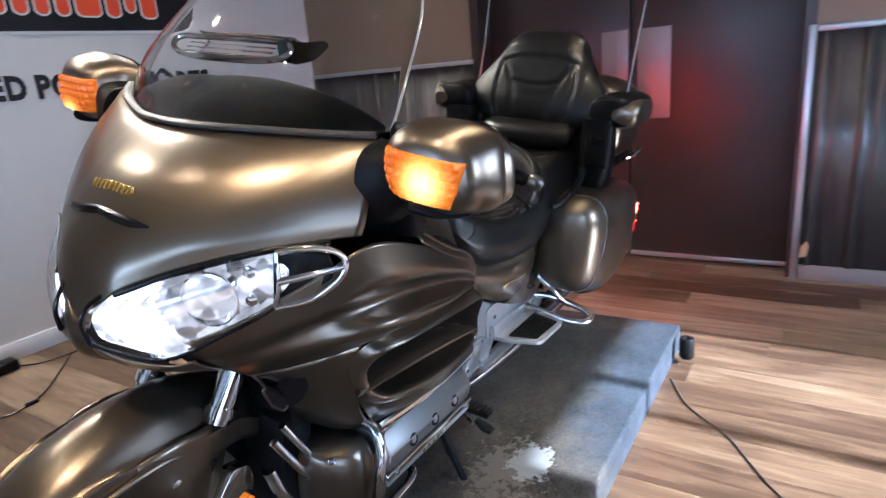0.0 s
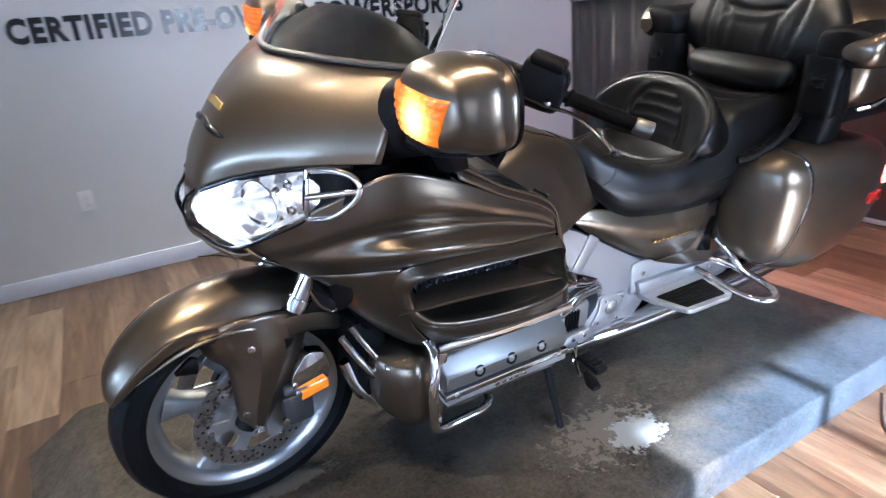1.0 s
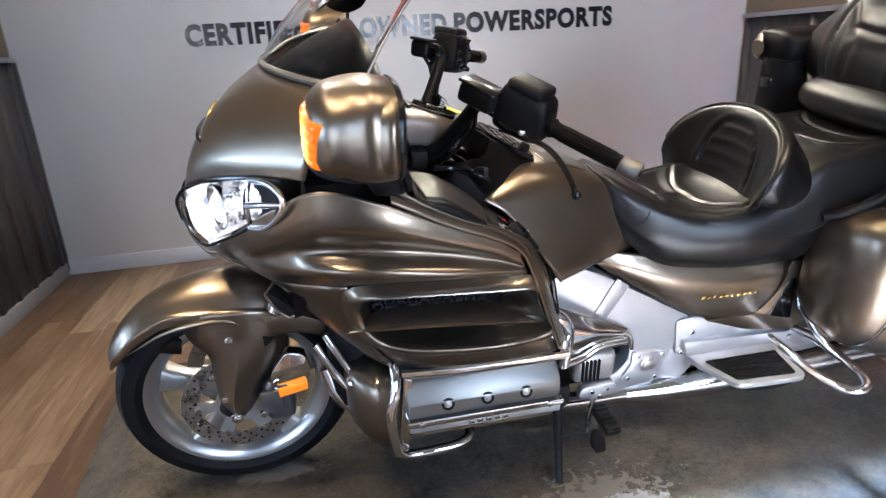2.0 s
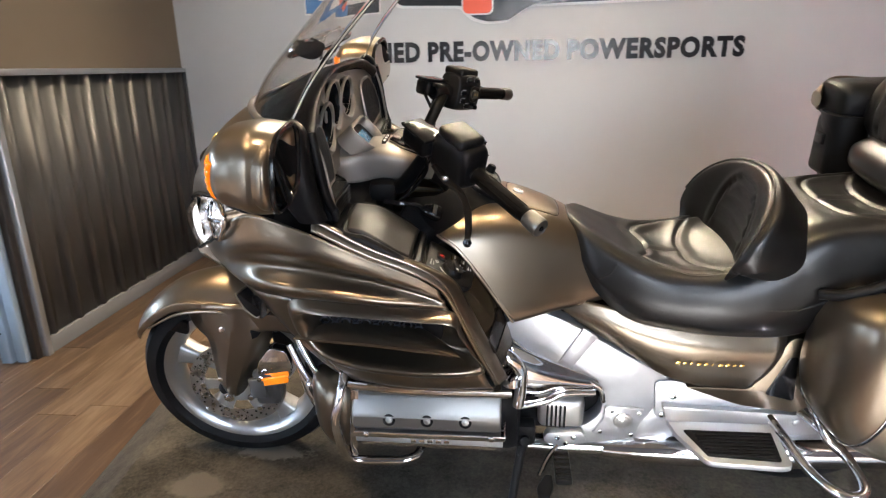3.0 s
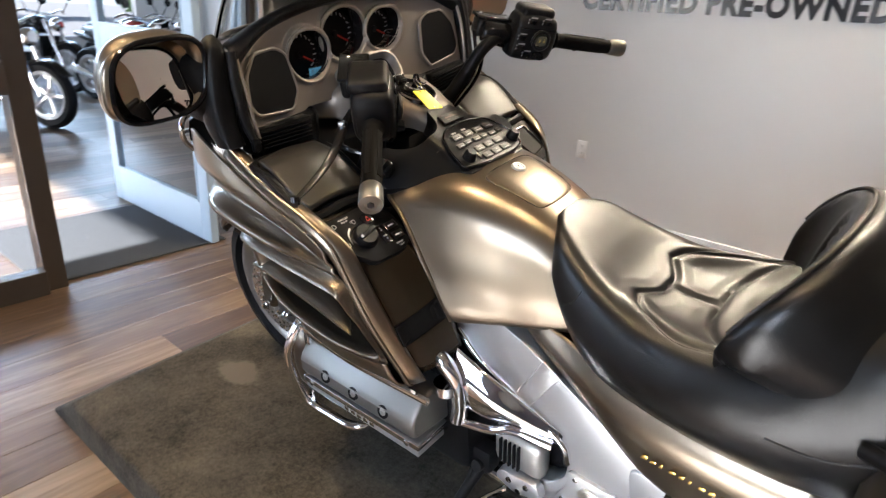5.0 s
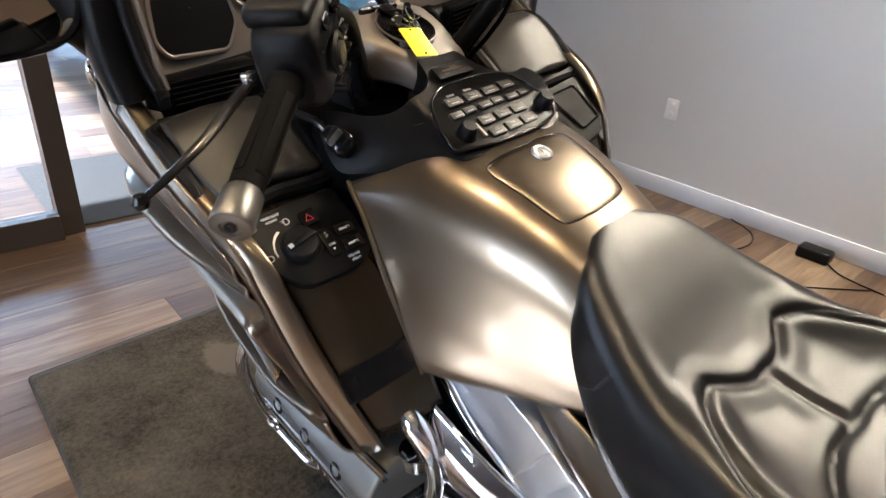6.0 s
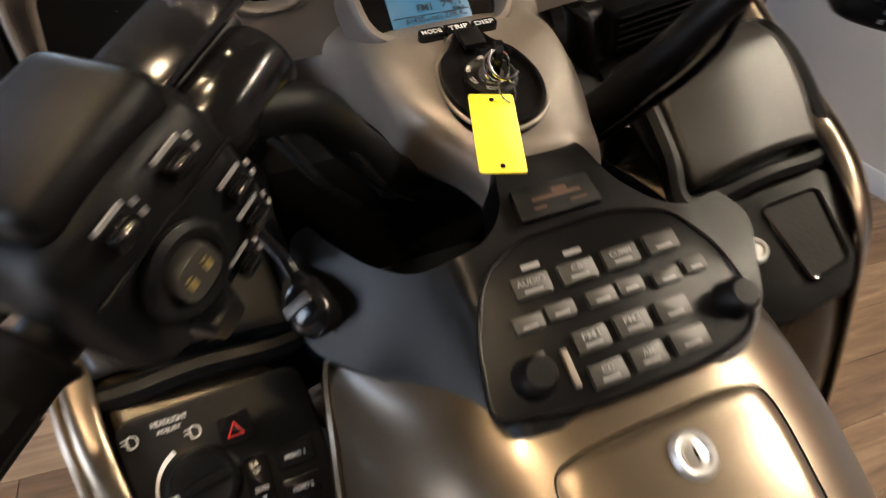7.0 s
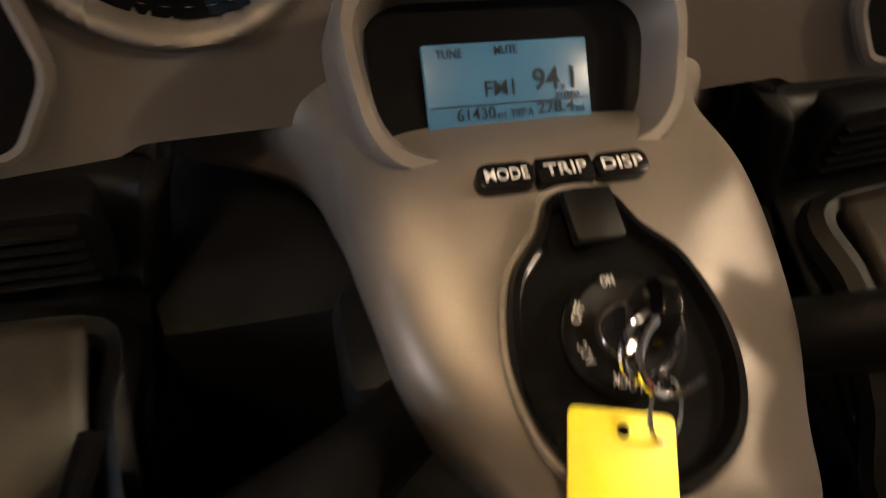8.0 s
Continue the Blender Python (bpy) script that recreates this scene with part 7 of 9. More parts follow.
shell = single("audio_console", moved(grid_bm(rows, wrap=True), AUDIO), SHELLBLACK, label="black console round the audio keys")
panel_o = rounded([(-0.112, -0.020), (-0.102, 0.030), (-0.082, 0.072), (-0.048, 0.092), (0.030, 0.094), (0.076, 0.082), (0.098, 0.046), (0.104, 0.004), (0.092, -0.020), (0.050, -0.030), (-0.040, -0.030)], 0.014)
pan = part("audio_panel", moved(prism(panel_o, -0.010, 0.0, "z", 0.002), AUDIO), SHELLBLACK, shell, "dark audio key panel")
part("panel_trim", moved(tube([(x, y, 0.0) for x, y in panel_o], 0.0020, 8, 120, closed=True), AUDIO), GLOSSBLACK, pan)
KEYMAT = mat("smoked_key_plastic", (0.026, 0.025, 0.023), 0.42, spec=0.5, vary=0.1, vscale=120)
keys = [(-0.052, 0.057, 0.028, "AUDIO"), (-0.016, 0.057, 0.028, "CB"), (0.020, 0.058, 0.028, "COMM"), (0.055, 0.059, 0.026, ""), (-0.065, 0.033, 0.022, ""), (-0.040, 0.035, 0.022, ""), (-0.008, 0.035, 0.022, ""), (0.016, 0.036, 0.020, ""), (0.046, 0.034, 0.022, ""), (0.071, 0.036, 0.018, ""),
        (-0.028, 0.010, 0.026, "FM1"), (0.005, 0.011, 0.026, "FM2"), (0.038, 0.011, 0.026, ""), (-0.027, -0.014, 0.026, "CD"), (0.005, -0.013, 0.026, "AM"), (0.039, -0.012, 0.028, "")]
for i, (x, y, w, t) in enumerate(keys):
    h = 0.011 if i in range(4, 10) else 0.015
    key = part("audio_key", moved(prism(rounded([(x - w / 2, y - h / 2), (x + w / 2, y - h / 2), (x + w / 2, y + h / 2), (x - w / 2, y + h / 2)], 0.002), -0.002, 0.0045, "z", 0.001), AUDIO), KEYMAT, pan, "dark audio key")
    if t:
        console_text(t, x - 0.0022 * len(t), y + 0.0005, 0.0044 * len(t), 0.0042, key, AUDIO, GREYINK, 0.0047, 0.01)
    part("key_bar", moved(box((x, y - h * 0.24, 0.0046), (w * 0.5, 0.0020, 0.0006)), AUDIO), GREYINK, key)
for x, y in ((-0.046, 0.0715), (-0.012, 0.0725)):
    part("panel_mark", moved(box((x, y, 0.0004), (0.014, 0.004, 0.0006)), AUDIO), GREYINK, pan)
part("panel_mark", moved(box((-0.068, 0.012, 0.0004), (0.012, 0.0026, 0.0006)), AUDIO), GREYINK, pan)
for x, y in ((-0.076, -0.001), (0.086, 0.003)):
    k = part("audio_knob", moved(lathe([(0.0, 0.019), (0.0095, 0.019), (0.0125, 0.015), (0.0135, 0.004), (0.0150, 0.0), (0.0150, -0.004)], 28, "z"), AUDIO @ Matrix.Translation((x, y, 0))), BLACK, pan, "black audio knob")
part("panel_divider", moved(box((-0.050, -0.003, 0.002), (0.005, 0.026, 0.004), 0.001), AUDIO), DASH, pan)
PLATE = AUDIO @ Matrix.Translation((-0.004, 0.117, 0.0005))
pl = part("console_plate", moved(prism(rounded([(-0.034, -0.013), (0.034, -0.013), (0.030, 0.013), (-0.033, 0.013)], 0.002), -0.004, 0.001, "z", 0.0008), PLATE), BLACK, shell, "dark plate with faint gilt bars")
part("gilt_print", moved(merged(box((0, 0.001, 0.0012), (0.040, 0.0030, 0.0005)), box((0.004, 0.004, 0.0012), (0.012, 0.006, 0.0005)), box((-0.016, -0.006, 0.0012), (0.010, 0.002, 0.0005)), box((0.016, -0.006, 0.0012), (0.014, 0.002, 0.0005))), PLATE), mat("dull_gilt_print", (0.050, 0.022, 0.010), 0.4, vary=0.2, vscale=200), pl)
plug = single("accessory_plug", moved(merged(loft([ring((0, -0.020, 0.0), (1, 0, 0), (0, 0, 1), 0.012, 0.010, 3, 18), ring((0, -0.010, 0.004), (1, 0, 0), (0, 0, 1), 0.019, 0.015, 3, 18), ring((0, 0.014, 0.004), (1, 0, 0), (0, 0, 1), 0.017, 0.014, 3, 18), ring((0, 0.030, 0.0), (1, 0, 0), (0, 0, 1), 0.010, 0.009, 3, 18)], 14)), AUDIO @ Matrix.Translation((-0.191, 0.112, -0.076)) @ pose(0, 0, 0, 0, -38, 14)), GLOSSBLACK, label="black accessory plug")
part("plug_rib", moved(box((0, 0.004, 0.019), (0.026, 0.010, 0.004), 0.0015), AUDIO @ Matrix.Translation((-0.191, 0.112, -0.076)) @ pose(0, 0, 0, 0, -38, 14)), KEYMAT, plug)
part("plug_cord", moved(tube([(0, 0.028, 0), (0.002, 0.050, 0.004), (-0.006, 0.085, 0.0), (-0.004, 0.12, -0.02)], 0.006, 8, 24), AUDIO @ Matrix.Translation((-0.191, 0.112, -0.076)) @ pose(0, 0, 0, 0, -38, 14)), GLOSSBLACK, plug)

# left switch panel with the lamp levelling dial
SW = on_console(-0.6705, 0.270, 0.8390, 35)
sw_o = rounded([(-0.086, 0.036), (0.060, 0.040), (0.066, -0.030), (0.062, -0.072), (0.030, -0.090), (-0.050, -0.086), (-0.078, -0.050)], 0.014)
sw = single("switch_panel", moved(prism(sw_o, -0.012, 0.004, "z", 0.003), SW), BLACK, label="black switch panel beside the tank")
dial = part("levelling_dial", moved(lathe([(0.0, 0.014), (0.022, 0.014), (0.025, 0.011), (0.026, 0.002), (0.029, 0.0)], 32, "z"), SW @ Matrix.Translation((-0.030, -0.028, 0.004))), BLACK, sw, "black levelling dial")
part("dial_ridge", moved(box((0, 0, 0.016), (0.046, 0.009, 0.008), 0.002), SW @ Matrix.Translation((-0.030, -0.028, 0.004)) @ pose(0, 0, 0, 0, 0, 12)), BLACK, dial)
part("dial_mark", moved(box((-0.019, 0, 0.0205), (0.006, 0.006, 0.001)), SW @ Matrix.Translation((-0.030, -0.028, 0.004)) @ pose(0, 0, 0, 0, 0, 12)), WHITEINK, dial)
part("dial_arc", moved(tube([(0.034 * math.cos(t), 0.034 * math.sin(t), 0.0046) for t in [radians(a) for a in (118, 135, 152, 170, 186)]], [0.0022, 0.002, 0.0016, 0.0012, 0.0008], 6, 20, flat=0.3), SW @ Matrix.Translation((-0.030, -0.028, 0))), WHITEINK, sw)
for t, x, y, w, h in (("HEADLIGHT", -0.058, 0.0245, 0.027, 0.0043), ("ADJUST", -0.055, 0.0175, 0.018, 0.0042)):
    console_text(t, x, y, w, h, sw, SW, WHITEINK, 0.0042, 0.015)
for x, y in ((-0.073, 0.019), (-0.028, 0.012), (-0.074, -0.030)):
    part("lamp_symbol", moved(merged(tube([(x - 0.003, y + 0.004, 0.0044), (x + 0.003, y + 0.003, 0.0044), (x + 0.003, y - 0.003, 0.0044), (x - 0.003, y - 0.004, 0.0044)], 0.0006, 6, 24, closed=True), box((x - 0.006, y, 0.0044), (0.004, 0.0008, 0.0005)), box((x - 0.006, y + 0.003, 0.0044), (0.004, 0.0008, 0.0005))), SW), WHITEINK, sw)
hz = part("hazard_button", moved(prism(rounded([(-0.012, -0.011), (0.014, -0.009), (0.012, 0.014), (-0.012, 0.012)], 0.003), 0.002, 0.009, "z", 0.0015), SW @ Matrix.Translation((0.001, 0.003, 0))), GLOSSBLACK, sw, "black hazard button")
part("hazard_triangle", moved(tube([(-0.006, -0.004, 0.0093), (0.006, -0.004, 0.0093), (0.0, 0.006, 0.0093)], 0.0011, 6, 3, closed=True), SW @ Matrix.Translation((0.001, 0.003, 0))), REDINK, hz)
rk = part("rocker_switch", moved(prism(rounded([(-0.009, -0.026), (0.009, -0.026), (0.009, 0.018), (-0.009, 0.018)], 0.005), 0.002, 0.008, "z", 0.0015), SW @ Matrix.Translation((0.009, -0.038, 0))), GLOSSBLACK, sw, "black up-down rocker")
console_text("UP", 0.0068, -0.034, 0.0050, 0.0040, rk, SW, WHITEINK, 0.0083, 0.015)
console_text("DOWN", 0.0042, -0.048, 0.0100, 0.0038, rk, SW, WHITEINK, 0.0083, 0.015)
for tri_o in ([(0.0072, -0.028), (0.0112, -0.028), (0.0092, -0.0245)], [(0.0072, -0.052), (0.0092, -0.0555), (0.0112, -0.052)]):
    part("arrow_mark", moved(prism(tri_o, 0.0082, 0.0086, "z"), SW), WHITEINK, rk)
for t, y in (("MEMO 1", -0.030), ("MEMO 2", -0.055)):
    mb = part("memory_button", moved(prism(rounded([(0.024, y - 0.009), (0.054, y - 0.009), (0.054, y + 0.009), (0.024, y + 0.009)], 0.003), 0.002, 0.007, "z", 0.0015), SW), GLOSSBLACK, sw, "black memory button")
    console_text(t, 0.031, y - 0.0020, 0.016, 0.0036, mb, SW, WHITEINK, 0.0073, 0.015)
console_text("PRELOAD", 0.022, -0.073, 0.018, 0.0038, sw, SW, WHITEINK, 0.0042, 0.015)
console_text("ADJUST", 0.024, -0.080, 0.015, 0.0038, sw, SW, WHITEINK, 0.0042, 0.015)
pc = [np.array(p) for p in ((-0.771, 0.318, 0.652), (-0.799, 0.214, 0.684), (-0.820, 0.207, 0.633), (-0.790, 0.313, 0.606))]
pc_n = np.cross(pc[1] - pc[0], pc[3] - pc[0])
pc_n *= -1.0 / np.linalg.norm(pc_n) if pc_n[0] > 0 else 1.0 / np.linalg.norm(pc_n)
pc_o = [pc[0] + (pc[1] - pc[0]) * u + (pc[3] - pc[0]) * v for u, v in rounded([(0, 0), (1, 0), (1, 1), (0, 1)], 0.10)]
pc_c = sum(pc) / 4
pc_h = max([0.0] + [float(np.dot(np.array(q) - pc[0], pc_n)) for q in (cast(rider_tree, p + pc_n * 0.06, -pc_n, 0.0) for p in pc_o + [pc_c]) if q])
single("panel_pocket", grid_bm([[tuple(pc_c + (p - pc_c) * k + pc_n * (pc_h + h)) for p in pc_o] for k, h in ((1.0, -0.030), (1.0, 0.002), (0.97, 0.004), (0.92, 0.002), (0.5, 0.002), (0.02, 0.002))], wrap=True), GLOSSBLACK, label="gloss black pocket cover in the fairing panel")
RP = on_console(-0.664, -0.270, 0.8440, 35)
rp_o = [(-x, y) for x, y in reversed(sw_o)]
rp = single("fuel_panel", moved(prism(rp_o, -0.012, 0.004, "z", 0.003), RP), BLACK, label="black panel beside the tank with a small pocket")
pocket_o = rounded([(-0.006, 0.022), (0.062, 0.020), (0.062, -0.058), (0.012, -0.064)], 0.010)
# thin dark plate that imitates the pocket's shaded depth
part("pocket_well", moved(prism(pocket_o, 0.0042, 0.0050, "z"), RP), DARKPART, rp, "dark plate for the shaded inside of a pocket")
part("pocket_edge", moved(tube([(x, y, 0.0055) for x, y in pocket_o], 0.0022, 8, 60, closed=True), RP), GLOSSBLACK, rp)
part("pocket_lock", moved(lathe([(0.0, 0.010), (0.007, 0.010), (0.008, 0.012), (0.011, 0.0125), (0.013, 0.009), (0.0135, -0.004)], 24, "z"), RP @ Matrix.Translation((-0.036, -0.014, 0.004))), SILVER, rp, "silver pocket lock")


# ---- frame, side covers and seat ----
def spar():
    """The silver frame spar: a broad bent beam, flat-faced with bevelled edges."""
    top = [(-0.800, 0.585), (-0.850, 0.612), (-0.930, 0.630), (-0.985, 0.605), (-1.060, 0.560), (-1.165, 0.495), (-1.275, 0.430)]
    low = [(-1.240, 0.330), (-1.205, 0.262), (-1.190, 0.215), (-1.050, 0.190), (-0.985, 0.185), (-0.975, 0.235), (-1.060, 0.262), (-1.095, 0.300), (-1.100, 0.345), (-1.085, 0.385), (-0.985, 0.445), (-0.880, 0.500), (-0.812, 0.545)]
    return prism(rounded(top + low, 0.014), 0.100, 0.152, "y", 0.010, 3)


spars = both("frame_spar", spar, SILVER, label="silver painted frame spar")
for ob, s in zip(spars, (1, -1)):
    part("spar_step", prism([(-1.030, 0.588), (-1.070, 0.562), (-0.995, 0.442), (-0.962, 0.464)], 0.150 * s, 0.158 * s, "y", 0.003), SILVER, ob)
    part("pivot_plate", prism(rounded([(-1.105, 0.335), (-1.215, 0.330), (-1.196, 0.222), (-1.075, 0.236), (-1.105, 0.290)], 0.010), 0.150 * s, 0.160 * s, "y", 0.003), SILVER, ob)
    part("pivot_cap", merged(disc((-1.158, 0.161 * s, 0.288), (0, 1, 0), 0.026, 0.008, 28, 0.003), disc((-1.158, 0.165 * s, 0.288), (0, 1, 0), 0.018, 0.006, 24, 0.002)), ALLOY, ob, "round pivot cap")
    for x, z in ((-1.125, 0.322), (-1.200, 0.318), (-1.185, 0.240), (-1.098, 0.248)):
        part("plate_screw", disc((x, 0.162 * s, z), (0, 1, 0), 0.0065, 0.006, 12, 0.002), CHROME, ob)
    part("spar_chrome", tube([(-0.812, 0.156 * s, 0.575), (-0.880, 0.160 * s, 0.515), (-0.985, 0.160 * s, 0.458), (-1.082, 0.158 * s, 0.402), (-1.100, 0.154 * s, 0.350)], 0.009, 10, 30), CHROME, ob)
both("swing_arm", lambda: prism(rounded([(-1.230, 0.425), (-1.290, 0.430), (-1.62, 0.330), (-1.75, 0.325), (-1.75, 0.255), (-1.40, 0.255), (-1.245, 0.300)], 0.02), 0.105, 0.158, "y", 0.010, 3), SILVER, label="silver rear swing arm cover")
both_each("swing_bolt", lambda: [disc((x, 0.160, z), (0, 1, 0), 0.009, 0.010, 14, 0.003) for x, z in ((-1.285, 0.378), (-1.262, 0.315))], CHROME)
both("knee_cover", lambda: net([[(-0.832, 0.200, 0.566), (-0.92, 0.188, 0.516), (-1.00, 0.170, 0.470), (-1.088, 0.154, 0.418)],
                                [(-0.846, 0.226, 0.505), (-0.93, 0.212, 0.466), (-1.00, 0.190, 0.434), (-1.088, 0.160, 0.404)],
                                [(-0.852, 0.222, 0.440), (-0.92, 0.208, 0.418), (-0.99, 0.184, 0.410), (-1.086, 0.158, 0.392)],
                                [(-0.856, 0.196, 0.388), (-0.915, 0.184, 0.380), (-0.985, 0.166, 0.386), (-1.084, 0.148, 0.380)]], 24, 20), CHROME, label="chrome engine side cover", thick=0.004)
both("chrome_pipe_bend", lambda: tube([(-0.80, 0.235, 0.560), (-0.835, 0.238, 0.545), (-0.862, 0.230, 0.500), (-0.866, 0.225, 0.44), (-0.860, 0.228, 0.385)], [0.016, 0.020, 0.020, 0.018, 0.016], 14, 30), CHROME)
both("chrome_collar", lambda: tube([(-0.842, 0.240, 0.470), (-0.842, 0.240, 0.495)], 0.028, 18, 4), CHROME)
both("engine_side_case", lambda: box((-0.985, 0.150, 0.312), (0.13, 0.05, 0.10), 0.02, 3), ALLOY_GREY)
both_each("case_fin", lambda: [box((-0.945 - 0.012 * i, 0.178, 0.310), (0.005, 0.012, 0.070), 0.002) for i in range(5)], DARKPART)
both("case_link", lambda: tube([(-0.855, 0.215, 0.372), (-0.93, 0.200, 0.378), (-0.985, 0.190, 0.400), (-1.07, 0.172, 0.392)], 0.011, 10, 24), CHROME)
both("foot_bracket", lambda: prism(rounded([(-0.945, 0.255), (-1.045, 0.262), (-1.060, 0.225), (-0.985, 0.205), (-0.935, 0.225)], 0.012), 0.160, 0.185, "y", 0.005), SILVER)
both_each("bracket_screw", lambda: [disc((x, 0.187, z), (0, 1, 0), 0.008, 0.008, 12, 0.002) for x, z in ((-0.975, 0.242), (-1.020, 0.246), (-1.0, 0.222))], CHROME)
both("muffler", lambda: tube([(-1.12, 0.120, 0.155), (-1.25, 0.135, 0.165), (-1.45, 0.150, 0.185), (-1.75, 0.170, 0.220), (-2.15, 0.190, 0.260)], [0.030, 0.040, 0.050, 0.050, 0.046], 20, 40), CHROME, label="chrome muffler under the luggage case")
both("header_pipe", lambda: tube([(-0.70, 0.16, 0.22), (-0.9, 0.13, 0.17), (-1.14, 0.12, 0.155)], 0.028, 16, 20), CHROME)
both("frame_gusset", lambda: prism(rounded([(-1.185, 0.335), (-1.275, 0.345), (-1.330, 0.262), (-1.285, 0.205), (-1.175, 0.215)], 0.012), 0.112, 0.146, "y", 0.006), SILVER)
both("frame_lower", lambda: tube([(-0.99, 0.12, 0.19), (-1.12, 0.12, 0.20), (-1.20, 0.12, 0.22)], 0.016, 10), SILVER)


def side_cover():
    """The painted cover below the seat."""
    return net([
        [(-0.945, 0.118, 0.648), (-1.02, 0.135, 0.660), (-1.10, 0.150, 0.650), (-1.20, 0.165, 0.628), (-1.36, 0.178, 0.606), (-1.535, 0.178, 0.598)],
        [(-0.985, 0.135, 0.622), (-1.05, 0.158, 0.612), (-1.13, 0.178, 0.594), (-1.23, 0.194, 0.570), (-1.37, 0.203, 0.556), (-1.522, 0.200, 0.552)],
        [(-1.045, 0.138, 0.576), (-1.11, 0.160, 0.552), (-1.18, 0.180, 0.526), (-1.26, 0.192, 0.504), (-1.38, 0.200, 0.492), (-1.500, 0.198, 0.492)],
        [(-1.150, 0.140, 0.508), (-1.19, 0.158, 0.486), (-1.23, 0.172, 0.466), (-1.29, 0.182, 0.444), (-1.38, 0.188, 0.432), (-1.465, 0.188, 0.434)],
    ], 40, 20)


covers2 = both("side_cover", side_cover, PAINT, thick=0.004)
for ob, s in zip(covers2, (1, -1)):
    bars = []
    for i, (w, h) in enumerate(((0.012, 0.010), (0.010, 0.007), (0.006, 0.010), (0.012, 0.007), (0.010, 0.008), (0.005, 0.007), (0.012, 0.007), (0.011, 0.008), (0.009, 0.007), (0.012, 0.007))):
        x, z = -1.262 - 0.0172 * i, 0.5145 + 0.0004 * i
        y = 0.2 + 0.010 * min(1, (-x - 1.255) / 0.12)
        bars.append(prism([(x, z), (x - w, z + 0.0006), (x - w - 0.002, z + h), (x - 0.003, z + h - 0.001)], (y - 0.001) * s, (y + 0.003) * s, "y", 0.0008))
    part("cover_badge", merged(*bars), GOLD, ob, "gold raised badge bars")


def under_cover():
    """The grey moulding behind the side cover, with its triangular opening."""
    o = rounded([(-1.300, 0.430), (-1.470, 0.428), (-1.545, 0.590), (-1.640, 0.585), (-1.655, 0.400), (-1.600, 0.355), (-1.45, 0.375)], 0.018)
    return prism(o, 0.14, 0.185, "y", 0.008, 3)


both("rear_moulding", under_cover, PAINT)
both("moulding_opening", lambda: prism(rounded([(-1.508, 0.415), (-1.548, 0.530), (-1.570, 0.535), (-1.585, 0.395)], 0.010), 0.183, 0.187, "y", 0.001), GLOSSBLACK)


# seat
def seam_field(points, lines):
    """How far each point of a plan lies from the nearest seam."""
    p = np.array(points, float)
    best = np.full(len(p), 9.0)
    for line in lines:
        c = np.array(cr(line, 10 * len(line)))
        for a, b in zip(c[:-1], c[1:]):
            d = b - a
            f = np.clip(((p - a) @ d) / (d @ d + 1e-12), 0, 1)
            best = np.minimum(best, np.linalg.norm(p - a - f[:, None] * d, axis=1))
    return best


def quilt(bm, plan, lines, facing, puff=0.006, groove=0.0045, width=0.0045, reach=0.035):
    """Presses seams into upholstery and lets the panels swell between them."""
    bm.normal_update()
    lines = lines + [[(a, -b) if facing == "z" else (-a, b) for a, b in ln] for ln in lines]
    vs = [v for v in bm.verts if (v.normal.z > 0.35 if facing == "z" else v.normal.x > 0.3)]
    d = seam_field([plan(v.co) for v in vs], lines)
    for v, q in zip(vs, d):
        near = max(0.0, 1 - (q / reach))
        v.co += v.normal * (puff * near * (1 - math.exp(-(q / (width * 2.2)) ** 2)) - groove * math.exp(-(q / width) ** 2))
    return bm


SEAT_SEAMS = [
    [(-1.202, 0.0), (-1.200, 0.035), (-1.174, 0.082)], [(-1.174, 0.082), (-1.188, 0.112), (-1.222, 0.142), (-1.280, 0.172), (-1.35, 0.176), (-1.42, 0.170)],
    [(-1.202, 0.0), (-1.25, 0.0), (-1.298, 0.0)], [(-1.298, 0.0), (-1.296, 0.04), (-1.306, 0.085), (-1.325, 0.128), (-1.350, 0.165)],
    [(-1.612, 0.0), (-1.614, 0.05), (-1.622, 0.100), (-1.645, 0.138), (-1.70, 0.158), (-1.82, 0.160)], [(-1.614, 0.0), (-1.66, 0.0), (-1.72, 0.0)], [(-1.72, 0.0), (-1.725, 0.06), (-1.74, 0.11), (-1.77, 0.155)]]


def saddle():
    """The one-piece saddle: rider's hollow, raised step and pillion seat."""
    rows = []
    for x, top, dip, w, low, edge in ((-0.985, 0.866, 0.0, 0.060, 0.800, 0.02), (-1.02, 0.852, 0.0, 0.125, 0.735, 0.05), (-1.08, 0.820, 0.004, 0.165, 0.664, 0.06), (-1.15, 0.790, 0.016, 0.192, 0.622, 0.05), (-1.24, 0.768, 0.022, 0.214, 0.610, 0.04), (-1.34, 0.772, 0.022, 0.232, 0.606, 0.035), (-1.43, 0.800, 0.012, 0.238, 0.606, 0.05),
                                      (-1.50, 0.862, 0.0, 0.236, 0.608, 0.08), (-1.56, 0.896, 0.0, 0.232, 0.622, 0.075), (-1.64, 0.906, 0.010, 0.226, 0.668, 0.06), (-1.74, 0.912, 0.016, 0.222, 0.710, 0.05), (-1.86, 0.926, 0.016, 0.212, 0.725, 0.05)):
        h = top - low
        rows.append([(x, 0, top - dip), (x, w * 0.40, top - dip * 0.8), (x, w * 0.72, top - 0.004), (x, w * 0.90, top - edge * 0.5), (x, w, top - edge - 0.22 * h), (x, w * 0.98, low + 0.22 * h), (x, w * 0.88, low)])
    return quilt(net(mirror_rows(rows), 170, 230), lambda c: (c.x, c.y), SEAT_SEAMS, "z")


seat_bm = saddle()
seat_tree = bvh_of(seat_bm)
seat = single("saddle", seat_bm, LEATHER, label="black leather touring saddle with quilted panels", thick=0.006, sharp=70)


